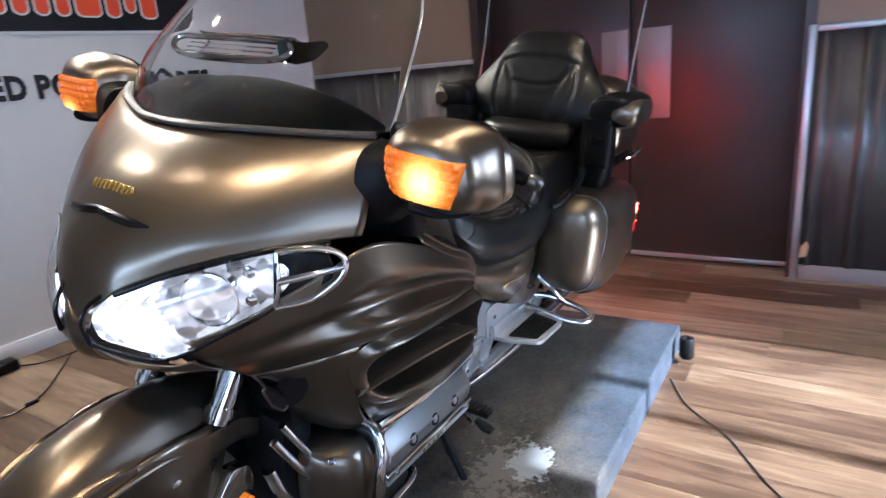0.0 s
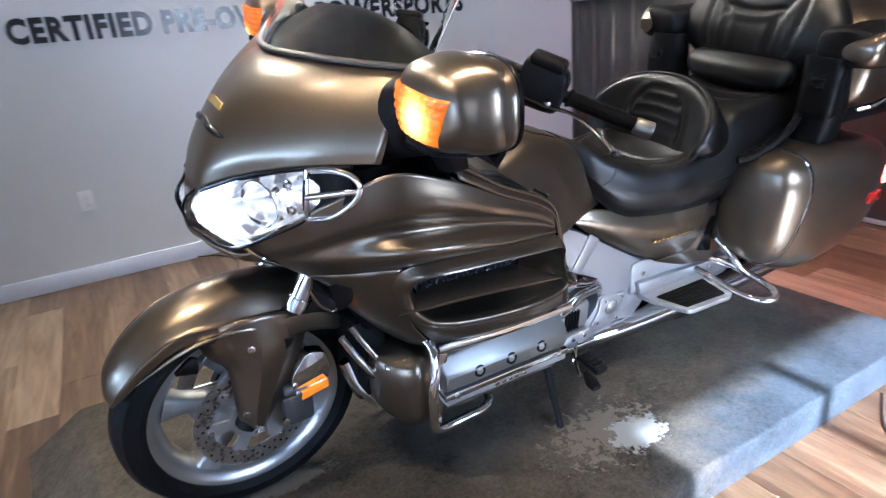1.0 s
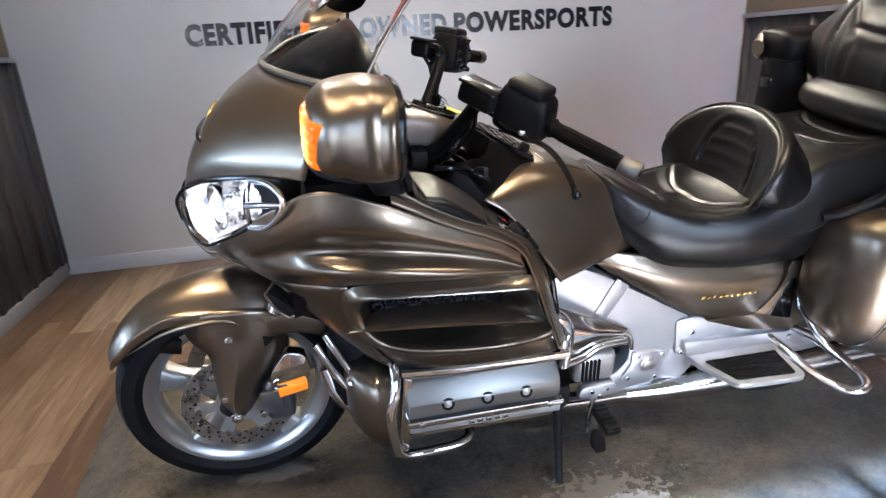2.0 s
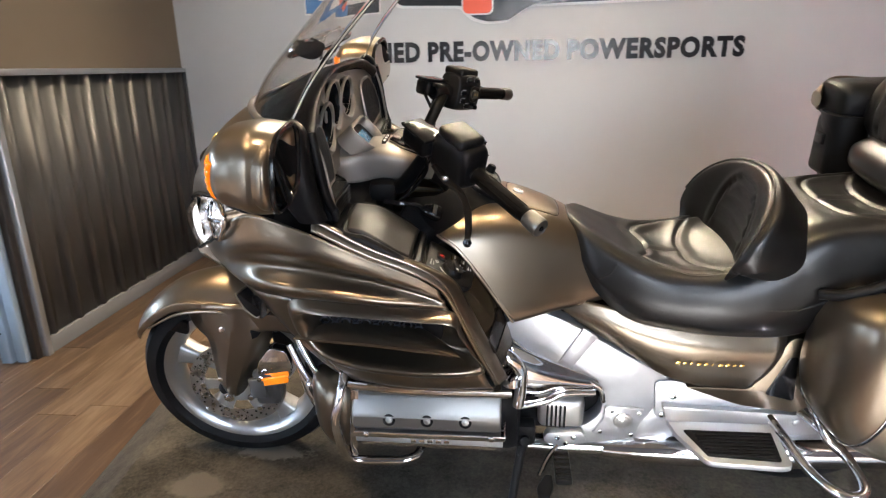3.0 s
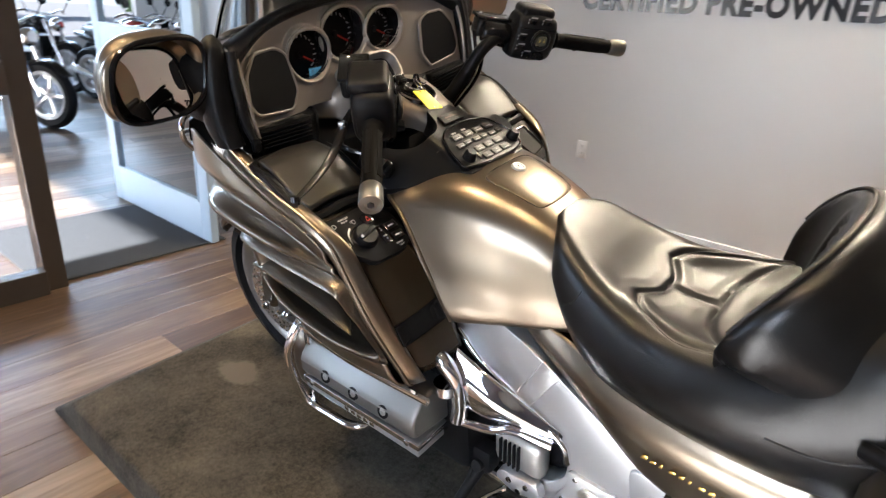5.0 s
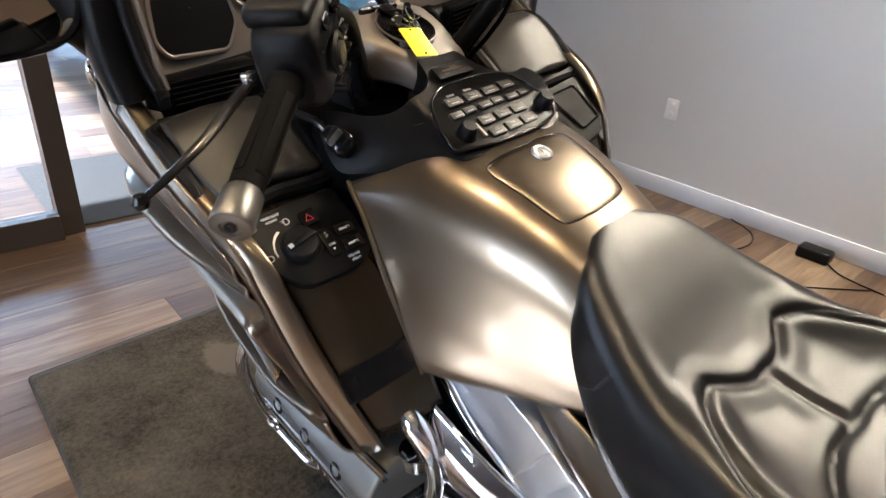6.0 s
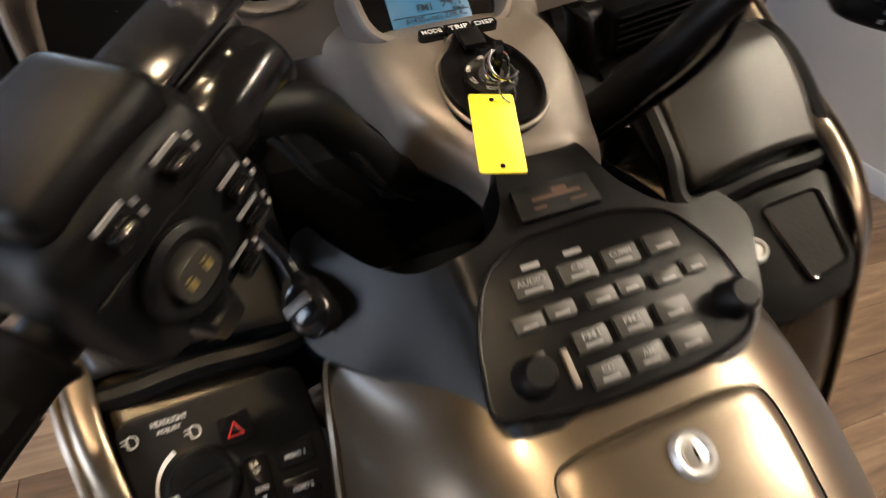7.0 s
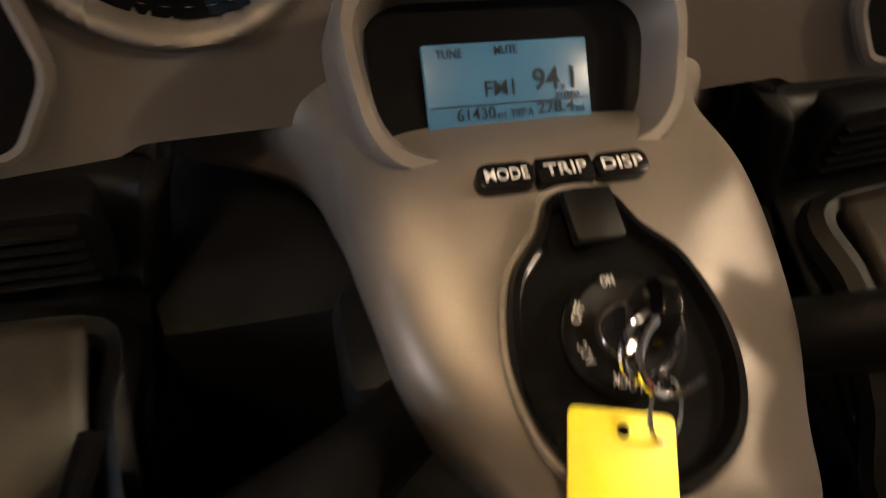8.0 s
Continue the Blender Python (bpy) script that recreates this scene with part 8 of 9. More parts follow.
def welt(pts, side=False, r=0.0022):
    """A fine raised seam laid on the saddle."""
    out = []
    for p in cr(pts, 8 * len(pts)):
        q = cast(seat_tree, (p[0], p[1] + 0.1, p[2]), (0, -1, 0)) if side else cast(seat_tree, (p[0], p[1], p[2] + 0.1), (0, 0, -1))
        out.append(q or tuple(p))
    return tube(out, r, 8, len(out), flat=0.8)


both("seat_piping", lambda: welt([(-1.180, 0.090, 0.80), (-1.192, 0.120, 0.79), (-1.225, 0.150, 0.784), (-1.280, 0.180, 0.776), (-1.35, 0.184, 0.77)]), STITCH, seat, "raised seat piping")
both("side_seam", lambda: welt([(-1.44, 0.25, 0.700), (-1.52, 0.25, 0.704), (-1.62, 0.24, 0.745), (-1.72, 0.23, 0.790)], True), STITCH, seat)
both("nose_seam", lambda: welt([(-1.060, 0.185, 0.735), (-1.085, 0.18, 0.752), (-1.100, 0.18, 0.780)], True), STITCH, seat)


LUMBAR_SEAMS = [[(0.0, 0.940), (0.045, 0.935), (0.082, 0.910), (0.104, 0.865), (0.112, 0.800)]] + [[(0.0, z), (0.05, z - 0.002), (w, z - 0.006)] for z, w in ((0.905, 0.085), (0.868, 0.103), (0.830, 0.109))]


def lumbar():
    """The rider's broad curved backrest: a padded wall with a thick rolled rim and forward wings."""
    rows, n = [], 151
    for i in range(n):
        u = -1 + 2 * i / (n - 1)
        c, s = max(0.0, math.cos(math.pi / 2 * u)), math.sin(math.pi / 2 * u)
        x, y, z = -1.352 - 0.114 * c, 0.240 * s, 0.824 + 0.160 * c ** 0.72
        rows.append([(x + 0.055 * c + 0.010, y * 0.80, 0.745), (x + 0.034 * c + 0.006, y * 0.88, 0.745 + (z - 0.745) * 0.5), (x + 0.012 * c + 0.004, y * 0.945, z - 0.020), (x - 0.004, y * 0.985, z - 0.003), (x - 0.022, y * 1.02, z - 0.002),
                     (x - 0.044, y * 1.03, z - 0.022), (x - 0.072 - 0.05 * c, y * 1.0, 0.775 + (z - 0.775) * 0.5), (x - 0.115 - 0.15 * c, y * 0.90, 0.762 + 0.04 * c)])
    for k in (0, -1):
        mid = np.mean(np.array(rows[k]), axis=0)
        cap = [tuple(np.array(p) * 0.35 + mid * 0.65 + np.array((0.014, 0, -0.004))) for p in rows[k]]
        tip = [tuple(np.array(p) * 0.02 + mid * 0.98 + np.array((0.016, 0, -0.004))) for p in rows[k]]
        rows = [tip, cap] + rows if k == 0 else rows + [cap, tip]
    return quilt(grid_bm([cr(r, 64) for r in rows]), lambda c: (c.y, c.z), LUMBAR_SEAMS, "x", 0.007, 0.005, 0.0045, 0.03)


lum_bm = lumbar()
lum_tree = bvh_of(lum_bm)
lum = single("rider_backrest", lum_bm, LEATHER, label="black leather rider backrest", thick=0.003, sharp=75)


def rim(u, dx, dy, dz):
    c, s = math.cos(math.pi / 2 * u), math.sin(math.pi / 2 * u)
    return (-1.352 - 0.114 * c + dx, 0.240 * s * dy, 0.824 + 0.160 * c ** 0.72 + dz)


part("rim_piping", tube([rim(-0.96 + 0.12 * i, -0.002, 0.975, 0.0) for i in range(17)], 0.0032, 8, 90), STITCH, lum)
part("outer_piping", tube([cast(lum_tree, (-1.7, 0.235 * s, 0.80 + 0.10 * math.cos(1.5 * s)), (1, 0, 0)) or rim(s, -0.1, 1, -0.05) for s in [-0.9 + 0.15 * i for i in range(13)]], 0.003, 8, 70), STITCH, lum)
# pillion backrest, arm pods and trunk
def pillion_back():
    rings = []
    for z, w, x, d in ((0.985, 0.200, -1.850, 0.035), (1.03, 0.275, -1.855, 0.050), (1.08, 0.302, -1.868, 0.058), (1.14, 0.285, -1.890, 0.060), (1.20, 0.238, -1.915, 0.062), (1.26, 0.192, -1.942, 0.060), (1.31, 0.165, -1.965, 0.054), (1.345, 0.120, -1.985, 0.040), (1.356, 0.060, -1.992, 0.020)):
        rings.append(ring((x, 0, z), (0, 1, 0), (1, 0, 0.15), w, d, 2.8, 140))
    return quilt(loft(rings, 90), lambda c: (c.y, c.z), PB_SEAMS, "x", 0.010, 0.006, 0.006, 0.04)


PB_SEAMS = [[(0.155, 1.235), (0.118, 1.185), (0.092, 1.120), (0.085, 1.030)], [(0.0, 1.150), (0.05, 1.155), (0.100, 1.165)], [(0.158, 1.235), (0.166, 1.160), (0.160, 1.080), (0.150, 1.030)], [(0.0, 1.262), (0.08, 1.258), (0.155, 1.237)]]
pb = single("pillion_backrest", pillion_back(), LEATHER, label="tall black leather pillion backrest with pressed panels", sharp=75)
part("backrest_roll", loft([ring((-1.815, 0, 0.905), (0, 1, 0), (1, 0, 0), 0.14, 0.03, 3, 30), ring((-1.800, 0, 0.94), (0, 1, 0), (1, 0, 0), 0.19, 0.050, 3, 30), ring((-1.805, 0, 0.985), (0, 1, 0), (1, 0, 0), 0.20, 0.050, 3, 30), ring((-1.820, 0, 1.015), (0, 1, 0), (1, 0, 0), 0.17, 0.030, 3, 30)], 14), LEATHER, pb)


POD_SHIFT = Matrix.Translation((-0.125, 0, 0))


def arm_pod():
    """The side pod beside the pillion, with its speaker and storage lid."""
    return loft([ring((-1.640, 0.345, 1.085), (0, 1, 0), (0, 0, 1), 0.060, 0.040, 3, 24), ring((-1.660, 0.345, 1.08), (0, 1, 0), (0, 0, 1), 0.085, 0.055, 3, 24), ring((-1.76, 0.345, 1.075), (0, 1, 0), (0, 0, 1), 0.095, 0.062, 3, 24), ring((-1.90, 0.335, 1.075), (0, 1, 0), (0, 0, 1), 0.100, 0.065, 3, 24), ring((-2.0, 0.32, 1.075), (0, 1, 0), (0, 0, 1), 0.09, 0.060, 3, 24)], 18)


pods = both("arm_pod", lambda: moved(arm_pod(), POD_SHIFT), BLACK, label="black pillion arm pod")
for ob, s in zip(pods, (1, -1)):
    part("pod_lamp", moved(loft([ring((-1.625, 0.385 * s, 1.075), (0, 1, 0), (0, 0, 1), 0.030, 0.022, 2.5, 18), ring((-1.650, 0.410 * s, 1.078), (0.4, 0.9, 0), (0, 0, 1), 0.034, 0.042, 2.5, 18), ring((-1.70, 0.440 * s, 1.085), (0.6, 0.7, 0), (0, 0, 1), 0.020, 0.048, 2.5, 18), ring((-1.80, 0.450 * s, 1.085), (0.6, 0.7, 0), (0, 0, 1), 0.010, 0.040, 2.5, 18)], 14), POD_SHIFT), PAINT, ob, "bronze pod end cap")
    part("pod_speaker", moved(box((-1.655, 0.312 * s, 0.955), (0.055, 0.105, 0.175), 0.018, 3), POD_SHIFT), BLACK, ob)
    part("speaker_switch", moved(merged(box((-1.625, 0.312 * s, 0.975), (0.010, 0.048, 0.034), 0.005), box((-1.6215, 0.312 * s, 0.985), (0.006, 0.036, 0.008), 0.001)), POD_SHIFT), GLOSSBLACK, ob)
    part("pod_post", moved(loft([ring((-1.67, 0.30 * s, 1.05), (1, 0, 0), (0, 1, 0), 0.05, 0.06, 3, 18), ring((-1.70, 0.30 * s, 0.90), (1, 0, 0), (0, 1, 0), 0.06, 0.065, 3, 18), ring((-1.73, 0.28 * s, 0.78), (1, 0, 0), (0, 1, 0), 0.07, 0.06, 3, 18)], 12), POD_SHIFT), BLACK, ob)
    part("grab_rail", tube([(-1.55, 0.235 * s, 0.745), (-1.60, 0.262 * s, 0.760), (-1.68, 0.275 * s, 0.800), (-1.74, 0.275 * s, 0.840), (-1.78, 0.26 * s, 0.86)], 0.013, 10, 30), BLACK, ob, "black grab rail")
    part("pod_hinge", moved(tube([(-1.70, 0.405 * s, 0.905), (-1.74, 0.425 * s, 0.915), (-1.80, 0.43 * s, 0.93)], 0.008, 8, 14), POD_SHIFT), CHROME, ob)


def trunk_box():
    return loft([ring((-1.93, 0, 0.98), (0, 1, 0), (0, 0, 1), 0.30, 0.13, 4, 40), ring((-1.99, 0, 1.0), (0, 1, 0), (0, 0, 1), 0.345, 0.165, 4, 40), ring((-2.15, 0, 1.01), (0, 1, 0), (0, 0, 1), 0.35, 0.18, 4, 40), ring((-2.28, 0, 1.0), (0, 1, 0), (0, 0, 1), 0.33, 0.165, 4, 40), ring((-2.34, 0, 0.99), (0, 1, 0), (0, 0, 1), 0.28, 0.12, 4, 40)], 20)


trunk = single("trunk", trunk_box(), PAINT, label="bronze rear trunk")
part("trunk_base", box((-2.1, 0, 0.835), (0.44, 0.60, 0.06), 0.02), BLACK, trunk)
both("tail_lamp", lambda: loft([ring((-2.325, 0.20, 0.94), (0, 1, 0), (0, 0, 1), 0.10, 0.035, 3, 20), ring((-2.352, 0.20, 0.94), (0, 1, 0), (0, 0, 1), 0.085, 0.028, 3, 20)], 4), TAILRED, label="lit red tail lamp")
both("case_tail_lamp", lambda: loft([ring((-2.20, 0.32, 0.62), (0, 1, 0), (0, 0, 1), 0.08, 0.045, 3, 20), ring((-2.222, 0.32, 0.62), (0, 1, 0), (0, 0, 1), 0.07, 0.038, 3, 20)], 4), TAILRED, label="lit red case lamp")


# saddlebags
def saddlebag():
    rings = []
    for x, zc, hz, y0, y1 in ((-1.560, 0.600, 0.085, 0.205, 0.285), (-1.578, 0.594, 0.140, 0.185, 0.345), (-1.615, 0.584, 0.180, 0.170, 0.392), (-1.69, 0.572, 0.206, 0.165, 0.420), (-1.80, 0.568, 0.214, 0.165, 0.436), (-1.95, 0.575, 0.206, 0.165, 0.436), (-2.08, 0.588, 0.180, 0.165, 0.422), (-2.17, 0.602, 0.135, 0.175, 0.395), (-2.205, 0.61, 0.08, 0.20, 0.36)):
        rings.append(ring((x, (y0 + y1) / 2, zc), (0, 1, 0), (0, 0, 1), (y1 - y0) / 2, hz, 3.2, 40))
    return loft(rings, 44)


bag_tree = bvh_of(saddlebag())
bags = both("saddlebag", saddlebag, PAINT, label="bronze hard saddlebag")
for ob, s in zip(bags, (1, -1)):
    c = [cast(bag_tree, (-1.640 - 0.035 * math.cos(a) - 0.03 * math.sin(a), 0.29 + 0.4 * math.cos(a), 0.575 + 0.5 * math.sin(a)), (0, -0.4 * math.cos(a), -0.5 * math.sin(a)), 0.0005) for a in [2 * math.pi * i / 60 for i in range(60)]]
    c = [p for p in c if p]
    part("lid_seam", tube([(p[0], p[1] * s, p[2]) for p in c], 0.003, 8, 120, closed=True), GLOSSBLACK, ob, "dark lid seam")
    part("lid_trim", tube([(p[0] + 0.006, p[1] * s, p[2]) for p in c], 0.0014, 8, 120, closed=True), CHROME, ob, "thin bright lid trim")
    part("bag_reflector", prism(rounded([(-2.02, 0.560), (-2.10, 0.565), (-2.09, 0.60), (-2.02, 0.60)], 0.01), 0.428 * s, 0.436 * s, "y", 0.002), mat("red_reflector", (0.4, 0.02, 0.015), 0.2, coat=0.5, vary=0.2, vscale=150), ob, "red side reflector")

# rear wheel
rear_wheel = wheel("rear_wheel", Matrix.Translation((-1.69, 0, 0.31)), 0.311, 0.18, 0.215, 5)
single("rear_fender", net([[(-1.69 + 0.335 * math.cos(radians(a)), y, 0.31 + 0.335 * math.sin(radians(a))) for y in (-0.10, 0, 0.10)] for a in (20, 60, 100, 140, 180)], 12, 30), BLACK, thick=0.004)

# pillion footboards and guards
def footboard():
    o = rounded([(-1.272, 0.160), (-1.285, 0.225), (-1.335, 0.320), (-1.350, 0.328), (-1.520, 0.335), (-1.545, 0.328), (-1.550, 0.160)], 0.014)
    return prism([(x, y) for x, y in o], 0.290, 0.306, "z", 0.005, 2)


boards = both("pillion_footboard", footboard, SILVER, label="silver pillion footboard with a ribbed black pad")
for ob, s in zip(boards, (1, -1)):
    part("board_pad", prism(rounded([(-1.305, 0.212 * s), (-1.345, 0.308 * s), (-1.522, 0.318 * s), (-1.535, 0.212 * s)], 0.008), 0.304, 0.309, "z", 0.0015), RUBBER, ob, "ribbed black rubber pad")
    for i in range(8):
        part("pad_rib", box((-1.430, (0.219 + 0.0125 * i) * s, 0.3105), (0.205 - 0.006 * i, 0.005, 0.004), 0.001), RUBBER, ob)
    part("board_hanger", merged(prism(rounded([(-1.255, 0.355), (-1.275, 0.300), (-1.560, 0.290), (-1.620, 0.300), (-1.620, 0.338), (-1.50, 0.345)], 0.010), 0.150 * s, 0.176 * s, "y", 0.005), disc((-1.610, 0.178 * s, 0.318), (0, 1, 0), 0.010, 0.010, 14, 0.002)), SILVER, ob)
    part("case_guard", tube([(-1.540, 0.170 * s, 0.330), (-1.555, 0.230 * s, 0.318), (-1.585, 0.320 * s, 0.290), (-1.620, 0.385 * s, 0.284), (-1.660, 0.405 * s, 0.290), (-1.685, 0.385 * s, 0.300), (-1.680, 0.32 * s, 0.318), (-1.645, 0.235 * s, 0.345), (-1.615, 0.175 * s, 0.350)], 0.0125, 12, 70), CHROME, ob, "chrome guard loop")
both("rear_guard", lambda: tube([(-1.60, 0.19, 0.44), (-1.615, 0.24, 0.40), (-1.64, 0.28, 0.35), (-1.69, 0.30, 0.31)], 0.012, 10), CHROME)

# side stand, shift pedal and foot pegs
single("side_stand", merged(tube([(-0.885, 0.160, 0.215), (-0.870, 0.200, 0.165), (-0.850, 0.270, 0.085), (-0.838, 0.330, 0.008), (-0.834, 0.346, -0.020)], [0.016, 0.014, 0.012, 0.011, 0.010], 12, 30), loft([ring((-0.862, 0.352, -0.038), (1, 0, 0), (0, 1, 0.15), 0.02, 0.012, 3, 16), ring((-0.828, 0.355, -0.040), (1, 0, 0), (0, 1, 0.15), 0.035, 0.022, 3, 16), ring((-0.826, 0.356, -0.047), (1, 0, 0), (0, 1, 0.15), 0.035, 0.022, 3, 16)], 6)), DARKPART, label="black side stand, folded out")
single("stand_bracket", merged(box((-0.885, 0.155, 0.235), (0.06, 0.05, 0.07), 0.012), disc((-0.885, 0.185, 0.225), (0, 1, 0.3), 0.015, 0.02, 14, 0.003), tube([(-0.868, 0.185, 0.205), (-0.862, 0.215, 0.14), (-0.850, 0.245, 0.10)], 0.007, 8)), DARKPART)
single("shift_pedal", merged(tube([(-0.975, 0.20, 0.225), (-0.945, 0.235, 0.205), (-0.920, 0.285, 0.190)], 0.007, 8)), CHROME, label="chrome shift lever")
single("shift_rubber", loft([ring((-0.945, 0.285, 0.188), (1, 0, 0), (0, 0, 1), 0.012, 0.009, 2.5, 14), ring((-0.935, 0.320, 0.186), (1, 0, 0), (0, 0, 1), 0.022, 0.010, 2.5, 14), ring((-0.930, 0.350, 0.184), (1, 0, 0), (0, 0, 1), 0.016, 0.008, 2.5, 14)], 8), RUBBER)
pegs = both("foot_peg", lambda: box((-0.985, 0.255, 0.200), (0.046, 0.12, 0.022), 0.007), RUBBER, label="ribbed rubber foot peg")
for ob, s in zip(pegs, (1, -1)):
    for i in range(6):
        part("peg_rib", box((-0.985, (0.215 + 0.018 * i) * s, 0.2135), (0.040, 0.008, 0.006), 0.002), RUBBER, ob)
both("radio_antenna", lambda: tube([(-1.99, 0.335, 1.10), (-2.05, 0.340, 1.40), (-2.10, 0.345, 1.75), (-2.16, 0.350, 2.2)], [0.006, 0.0035, 0.0028, 0.002], 8, 20), CHROME, label="tall whip antenna")


# ---- handlebars and controls ----
GRIP_IN, GRIP_OUT = Vector((-0.748, 0.300, 1.064)), Vector((-0.884, 0.445, 0.996))
BAR = (GRIP_OUT - GRIP_IN).normalized()


def bar_point(f, dx=0.0, dz=0.0):
    p = GRIP_IN + (GRIP_OUT - GRIP_IN) * f
    return (p.x + dx, p.y, p.z + dz)


def bar_frame(f):
    """A frame on the bar: y along the grip outwards, x ahead across it, z up."""
    y = BAR
    x = y.cross(Vector((0, 0, 1))).normalized()
    z = x.cross(y)
    o = GRIP_IN + (GRIP_OUT - GRIP_IN) * f
    return Matrix(((x.x, y.x, z.x, o.x), (x.y, y.y, z.y, o.y), (x.z, y.z, z.z, o.z), (0, 0, 0, 1)))


def pair(name, bm, material, label=""):
    """The bars were fitted as turned, so the left side is as built and the right is turned back and mirrored."""
    straight = moved(bm.copy(), STEERING.inverted())
    right = moved(mirrored(straight), STEERING)
    straight.free()
    r = part(name, right, material, bike, label)
    return [part(name, bm, material, bike, label), r]


def sub(bm, side):
    if side == 0:
        return bm
    moved(bm, STEERING.inverted())
    return moved(mirrored(bm), STEERING)


mat_gilt = mat("faded_gilt_mark", (0.20, 0.15, 0.05), 0.5, vary=0.1, vscale=200)
BAREND = mat("satin_bar_end", (0.17, 0.165, 0.155), 0.34, 0.9, vary=0.1, vscale=60, rvary=0.08)
bars = pair("handlebar", tube([(-0.515, 0.040, 0.940), (-0.560, 0.085, 0.965), (-0.612, 0.128, 1.035), (-0.650, 0.165, 1.092), bar_point(-0.52), bar_point(-0.2), bar_point(0.0), bar_point(0.5)], [0.022, 0.019, 0.0165, 0.0155, 0.0145, 0.0145, 0.0145, 0.0125], 14, 64), BLACK, "black cast handlebar")
for side, ob in enumerate(bars):
    F = bar_frame(0)
    L = (GRIP_OUT - GRIP_IN).length
    ribs = []
    prof = [(0.0, 0.012), (0.0175, 0.012), (0.021, 0.016), (0.0185, 0.020), (0.0165, 0.024), (0.0162, L * 0.80), (0.0165, L * 0.81), (0.0, L * 0.81)]
    g = part("grip", sub(moved(lathe(prof, 24, "y"), F), side), GRIP, ob, "black ribbed rubber grip")
    for a in range(5):
        flat = moved(box((0.0, L * 0.46, 0.0162), (0.011, L * 0.56, 0.0022), 0.0009), Matrix.Rotation(a * 2 * math.pi / 5 + 0.3, 4, "Y"))
        part("grip_pad", sub(moved(flat, F), side), GRIP, g)
    w = part("bar_weight", sub(moved(lathe([(0.0, L * 0.815), (0.0165, L * 0.815), (0.0185, L * 0.83), (0.0200, L * 0.99), (0.0185, L * 1.01), (0.010, L * 1.015), (0.0095, L * 1.008), (0.0, L * 1.008)], 28, "y"), F), side), BAREND, g, "satin steel bar end")
    part("end_screw", sub(moved(disc((0, L * 1.010, 0), (0, 1, 0), 0.006, 0.004, 6, 0.001), F), side), GLOSSBLACK, w)
    # switch cluster
    S = bar_frame(-0.24)
    rings = [ring((0.006, -0.054, 0.004), (1, 0, 0), (0, 0, 1), 0.030, 0.040, 3.5, 28), ring((0.0, -0.046, 0.004), (1, 0, 0), (0, 0, 1), 0.038, 0.050, 4, 28), ring((-0.002, 0.0, 0.006), (1, 0, 0), (0, 0, 1), 0.041, 0.054, 4, 28), ring((-0.002, 0.042, 0.004), (1, 0, 0), (0, 0, 1), 0.038, 0.048, 4, 28), ring((0.0, 0.056, 0.0), (1, 0, 0), (0, 0, 1), 0.028, 0.032, 2.8, 28)]
    hs = part("switch_housing", sub(moved(loft(rings, 26), S), side), BLACK, ob, "black switch cluster")
    part("housing_cap", sub(moved(box((0.004, -0.004, 0.058), (0.072, 0.084, 0.026), 0.011, 3), S), side), BLACK, hs, "hooded top of the switch box")
    part("housing_seam", sub(moved(tube([(-0.0425, y, 0.026 + 0.05 * (y + 0.05) * 0.2) for y in (-0.048, -0.02, 0.01, 0.044)], 0.0012, 6, 16), S), side), GLOSSBLACK, hs)
    for y, z in ((-0.020, 0.041), (0.016, 0.042), (-0.036, 0.004), (-0.034, -0.018), (-0.014, -0.032)):
        part("thumb_switch", sub(moved(merged(box((-0.044, y, z), (0.009, 0.015, 0.010), 0.003), box((-0.048, y, z + 0.003), (0.006, 0.012, 0.004), 0.0015)), S), side), GLOSSBLACK, hs)
        part("switch_mark", sub(moved(box((-0.0432, y, z + 0.0095), (0.0012, 0.016, 0.0022)), S), side), GREYINK, hs)
        part("switch_mark", sub(moved(merged(box((-0.0432, y - 0.012, z - 0.002), (0.0012, 0.0024, 0.0028)), box((-0.0432, y - 0.012, z + 0.005), (0.0012, 0.0024, 0.0028))), S), side), GREYINK, hs)
    part("dimmer_collar", sub(moved(lathe([(0.012, -0.042), (0.023, -0.044), (0.024, -0.048), (0.021, -0.051), (0.0165, -0.050), (0.015, -0.046)], 30, "x"), S @ Matrix.Translation((0, 0.010, 0.004))), side), BLACK, hs, "round collar of the dimmer switch")
    dim = part("dimmer_button", sub(moved(loft([ring((-0.044, 0.010, 0.004), (0, 1, 0), (0, 0, 1), 0.0145, 0.0125, 3, 20), ring((-0.0535, 0.010, 0.004), (0, 1, 0), (0, 0, 1), 0.0125, 0.0105, 3, 20)], 4), S), side), KEYMAT, hs, "grey dimmer button")
    for y in (0.0045, 0.0155):
        part("beam_mark", sub(moved(merged(box((-0.0540, y, 0.004), (0.0008, 0.0042, 0.0046), 0.0003), box((-0.0540, y, 0.0085), (0.0008, 0.0030, 0.0008))), S), side), mat_gilt, dim)
    part("turn_switch", sub(moved(loft([ring((-0.040, 0.014, -0.030), (0, 1, 0), (0, 0, 1), 0.016, 0.009, 3, 18), ring((-0.054, 0.016, -0.032), (0, 1, 0), (0, 0, 1), 0.010, 0.006, 3, 18)], 4), S), side), GLOSSBLACK, hs, "turn signal slider")
    # fluid reservoir
    R = bar_frame(-0.64)
    rs = part("reservoir", sub(moved(box((0.036, -0.010, 0.004), (0.052, 0.084, 0.042), 0.010, 3), R), side), BLACK, ob, "black fluid reservoir")
    part("reservoir_cap", sub(moved(box((0.036, -0.010, 0.0275), (0.058, 0.092, 0.008), 0.004, 2), R), side), GLOSSBLACK, rs)
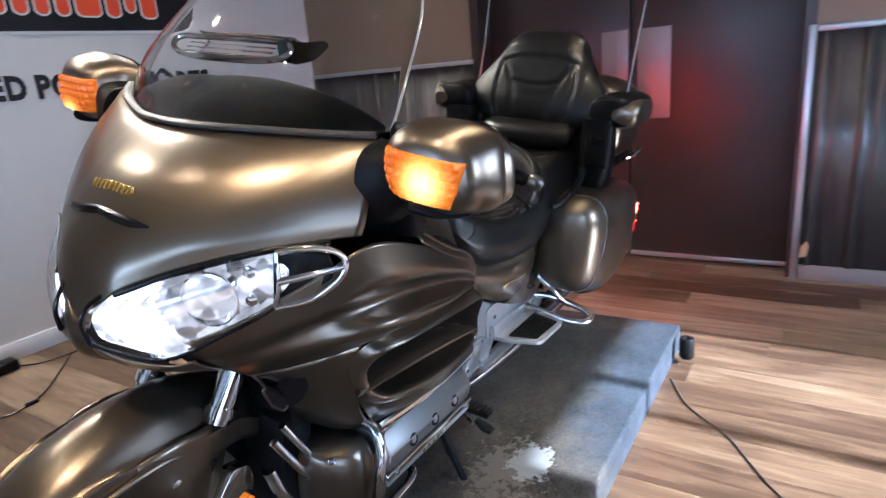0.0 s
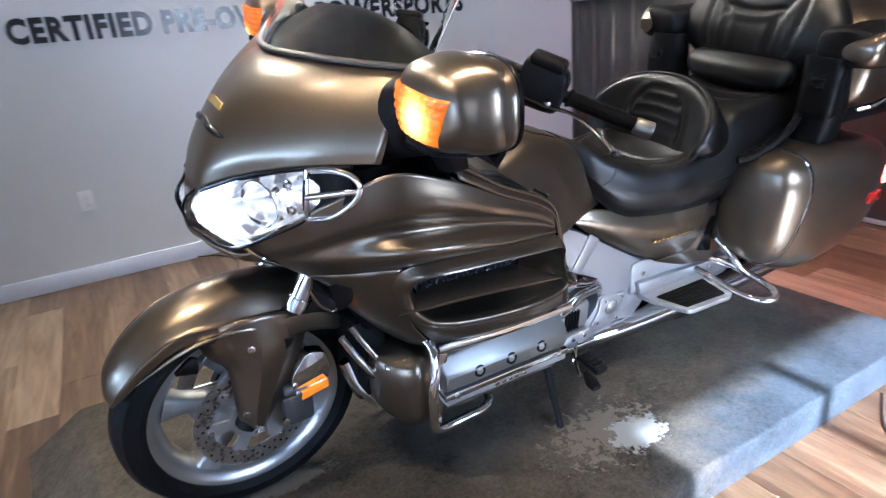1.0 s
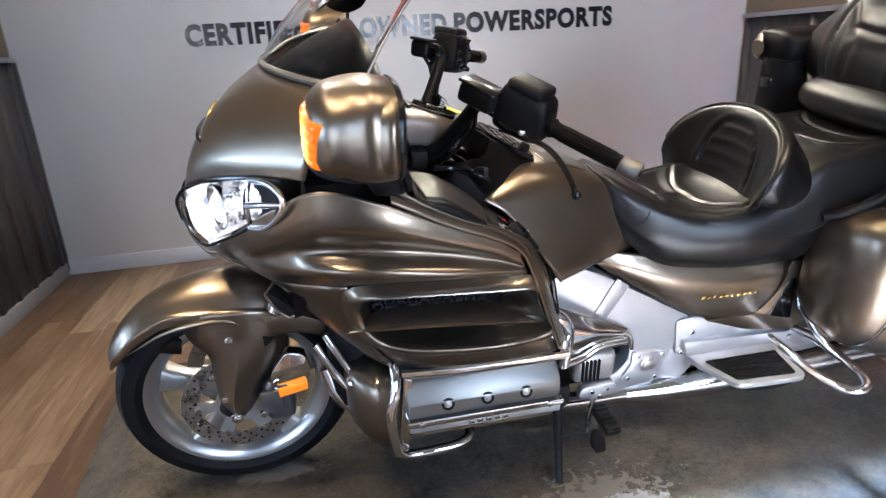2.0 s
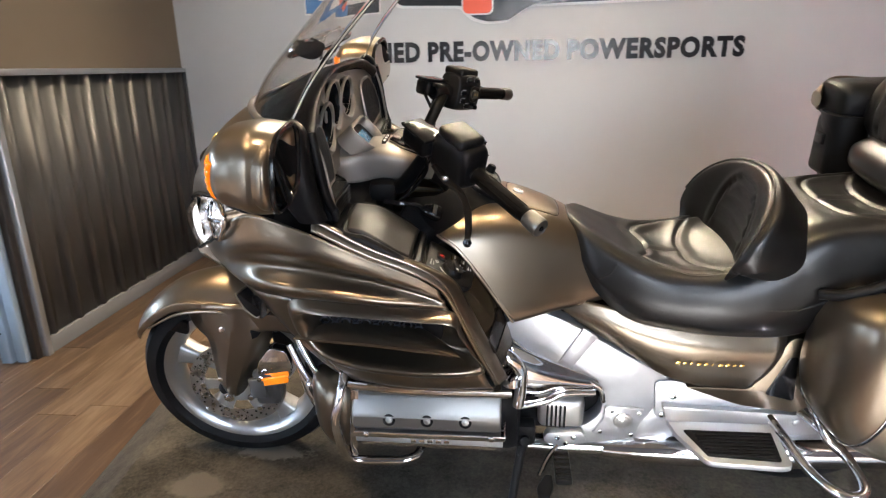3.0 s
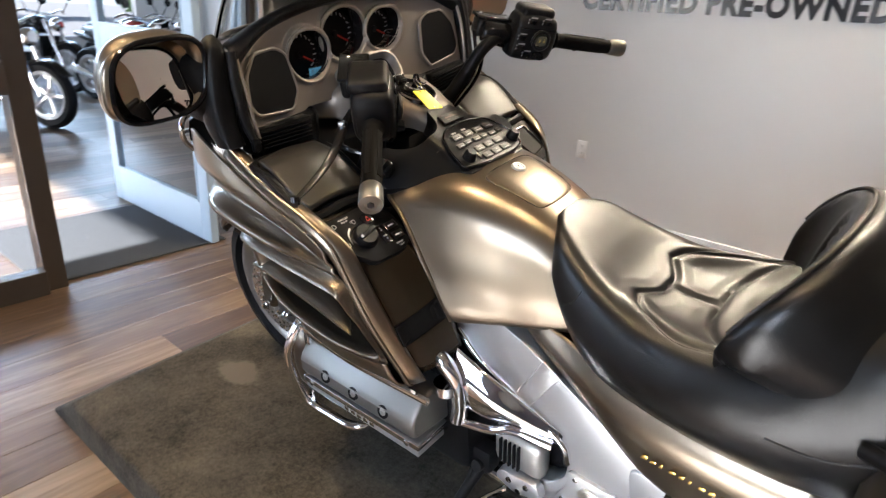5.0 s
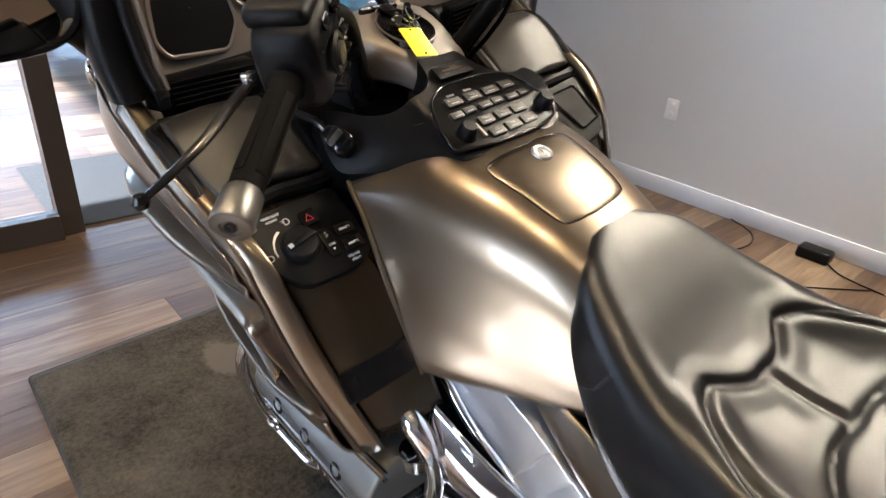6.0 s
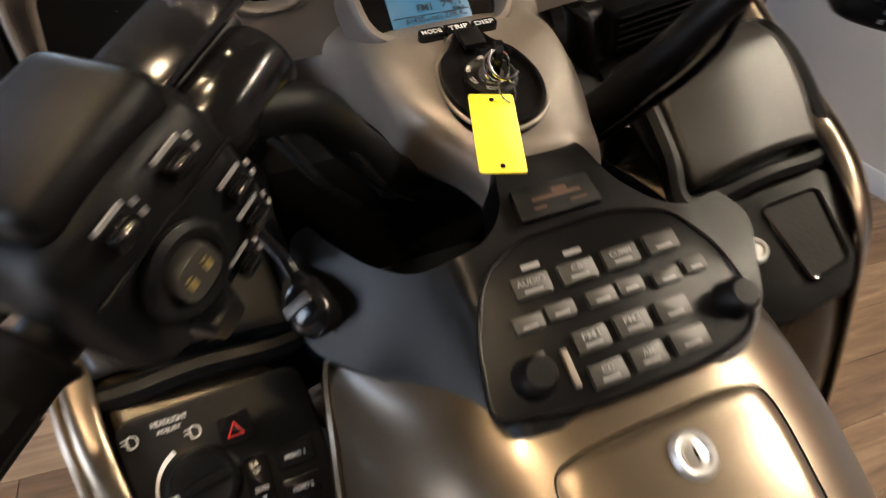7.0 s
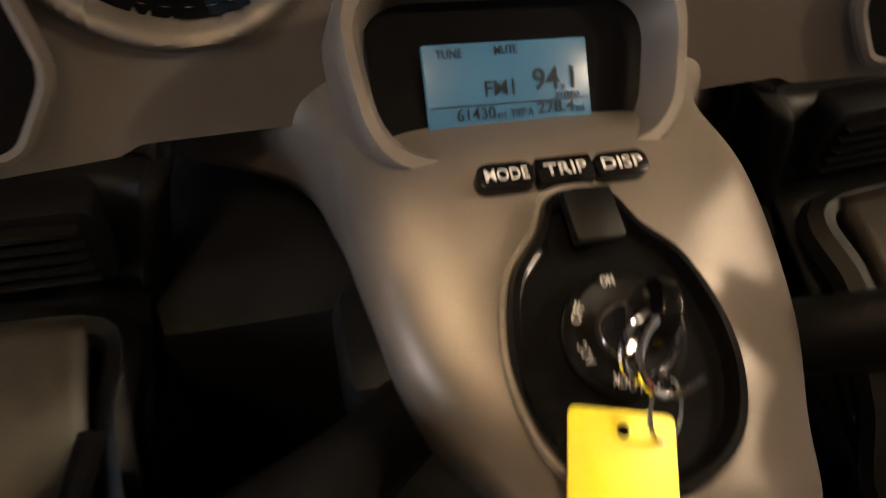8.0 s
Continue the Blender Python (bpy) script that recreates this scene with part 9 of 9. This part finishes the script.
    part("sight_glass", sub(moved(disc((0.009, -0.008, 0.006), (-1, 0, 0), 0.0105, 0.006, 20, 0.002), R), side), mat("amber_sight_glass", (0.20, 0.07, 0.01), 0.15, coat=0.6, vary=0.3, vscale=150), rs, "amber sight glass")
    for cx, cy in ((0.046, -0.040), (0.026, 0.022)):
        part("cap_screw", sub(moved(disc((cx, cy, 0.0322), (0, 0, 1), 0.004, 0.002, 10), R), side), STEEL, rs)
    clamp = lathe([(0.012, -0.042), (0.021, -0.040), (0.0235, -0.036), (0.0235, 0.022), (0.021, 0.026), (0.012, 0.027)], 28, "y")
    part("bar_clamp", sub(moved(merged(clamp, box((0.030, -0.008, 0.004), (0.030, 0.040, 0.028), 0.005)), R), side), GLOSSBLACK, ob, "glossy black clamp round the bar")
    # lever
    lev = [Vector((-0.664, 0.268, 1.068)), Vector((-0.690, 0.320, 1.052)), Vector((-0.722, 0.362, 1.040)), Vector((-0.739, 0.402, 1.020)), Vector((-0.744, 0.444, 0.998)), Vector((-0.743, 0.480, 0.979))]
    lv = part("lever", sub(tube([tuple(p) for p in lev], [0.0105, 0.0100, 0.0092, 0.0084, 0.0072, 0.0060], 12, 50, flat=0.38), side), GLOSSBLACK, ob, "black hand lever")
    part("lever_ball", sub(moved(lathe([(0.0, -0.0095), (0.0065, -0.007), (0.0095, 0.0), (0.0065, 0.007), (0.0, 0.0095)], 20, "z"), Matrix.Translation(lev[-1])), side), GLOSSBLACK, lv)
    part("lever_pivot", sub(disc(tuple(lev[1] + Vector((0, 0, 0.006))), (0, 0, 1), 0.009, 0.010, 16, 0.002), side), CHROME, lv, "bright pivot bolt")
    part("brake_hose", sub(tube([bar_point(-0.80, 0.03, 0.0), (-0.635, 0.140, 1.050), (-0.600, 0.110, 0.990), (-0.56, 0.075, 0.940)], 0.0045, 8, 36), side), GLOSSBLACK, ob)
    part("control_cable", sub(tube([bar_point(-0.45, 0.02, -0.028), bar_point(-0.70, 0.02, -0.030), (-0.630, 0.160, 1.025), (-0.590, 0.125, 0.965), (-0.55, 0.09, 0.92)], 0.0045, 8, 36), side), GLOSSBLACK, ob)
single("steering_yoke", merged(box((-0.505, 0.0, 0.945), (0.07, 0.20, 0.05), 0.014), box((-0.46, 0, 0.90), (0.08, 0.12, 0.10), 0.02)), DARKPART)


# ---- an added shear lifts the right side of the front fairing and bars ----
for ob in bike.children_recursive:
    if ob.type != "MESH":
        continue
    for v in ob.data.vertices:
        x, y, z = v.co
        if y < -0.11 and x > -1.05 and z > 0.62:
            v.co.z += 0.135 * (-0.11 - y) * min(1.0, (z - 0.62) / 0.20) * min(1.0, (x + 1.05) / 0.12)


# ---- floor planks ----
def plank_mesh(w, l):
    me = bpy.data.meshes.new("plank")
    bm = box((0, 0, -0.002), (w, l, 0.004))
    bmesh.ops.bevel(bm, geom=[e for e in bm.edges if min(v.co.z for v in e.verts) > -0.001], offset=0.0012, segments=1, affect="EDGES")
    bm.to_mesh(me)
    bm.free()
    return me


PW, PL = 0.178, 1.22
shared = plank_mesh(PW - 0.001, PL - 0.001)
shared.materials.append(PLANK)
near, far_bms = 0, []
rng = random.Random(4)
i = 0
x = X0 - 0.45
while x < SX1:
    y = SY0 + PL * rng.random() - PL
    while y < Y1:
        cx, cy = x + PW / 2, y + PL / 2
        inside = cx < X1 + 0.1 and cy > Y0 - 0.5
        doorway = cx < 3.6 and -1.9 < cy < 1.8
        if (inside or doorway) and near < 300:
            ob = new("plank", shared)
            ob.location = (cx, cy, 0)
            ob.parent = floor
            near += 1
        else:
            far_bms.append((cx, cy))
        y += PL
    x += PW
verts, faces = [], []
for cx, cy in far_bms:
    k = len(verts)
    a, b = PW / 2 - 0.0012, PL / 2 - 0.0012
    verts += [(cx - a, cy - b, 0), (cx + a, cy - b, 0), (cx + a, cy + b, 0), (cx - a, cy + b, 0)]
    verts += [(cx - a - 0.001, cy - b - 0.001, -0.004), (cx + a + 0.001, cy - b - 0.001, -0.004), (cx + a + 0.001, cy + b + 0.001, -0.004), (cx - a - 0.001, cy + b + 0.001, -0.004)]
    faces += [(k, k + 1, k + 2, k + 3), (k, k + 4, k + 5, k + 1), (k + 1, k + 5, k + 6, k + 2), (k + 2, k + 6, k + 7, k + 3), (k + 3, k + 7, k + 4, k)]
me = bpy.data.meshes.new("planks")
me.from_pydata(verts, [], faces)
me.materials.append(PLANKFAR)
rest = new("planks", me)
rest.parent = floor
tagged(rest, "wood-look vinyl planks farther off", kind="stuff")
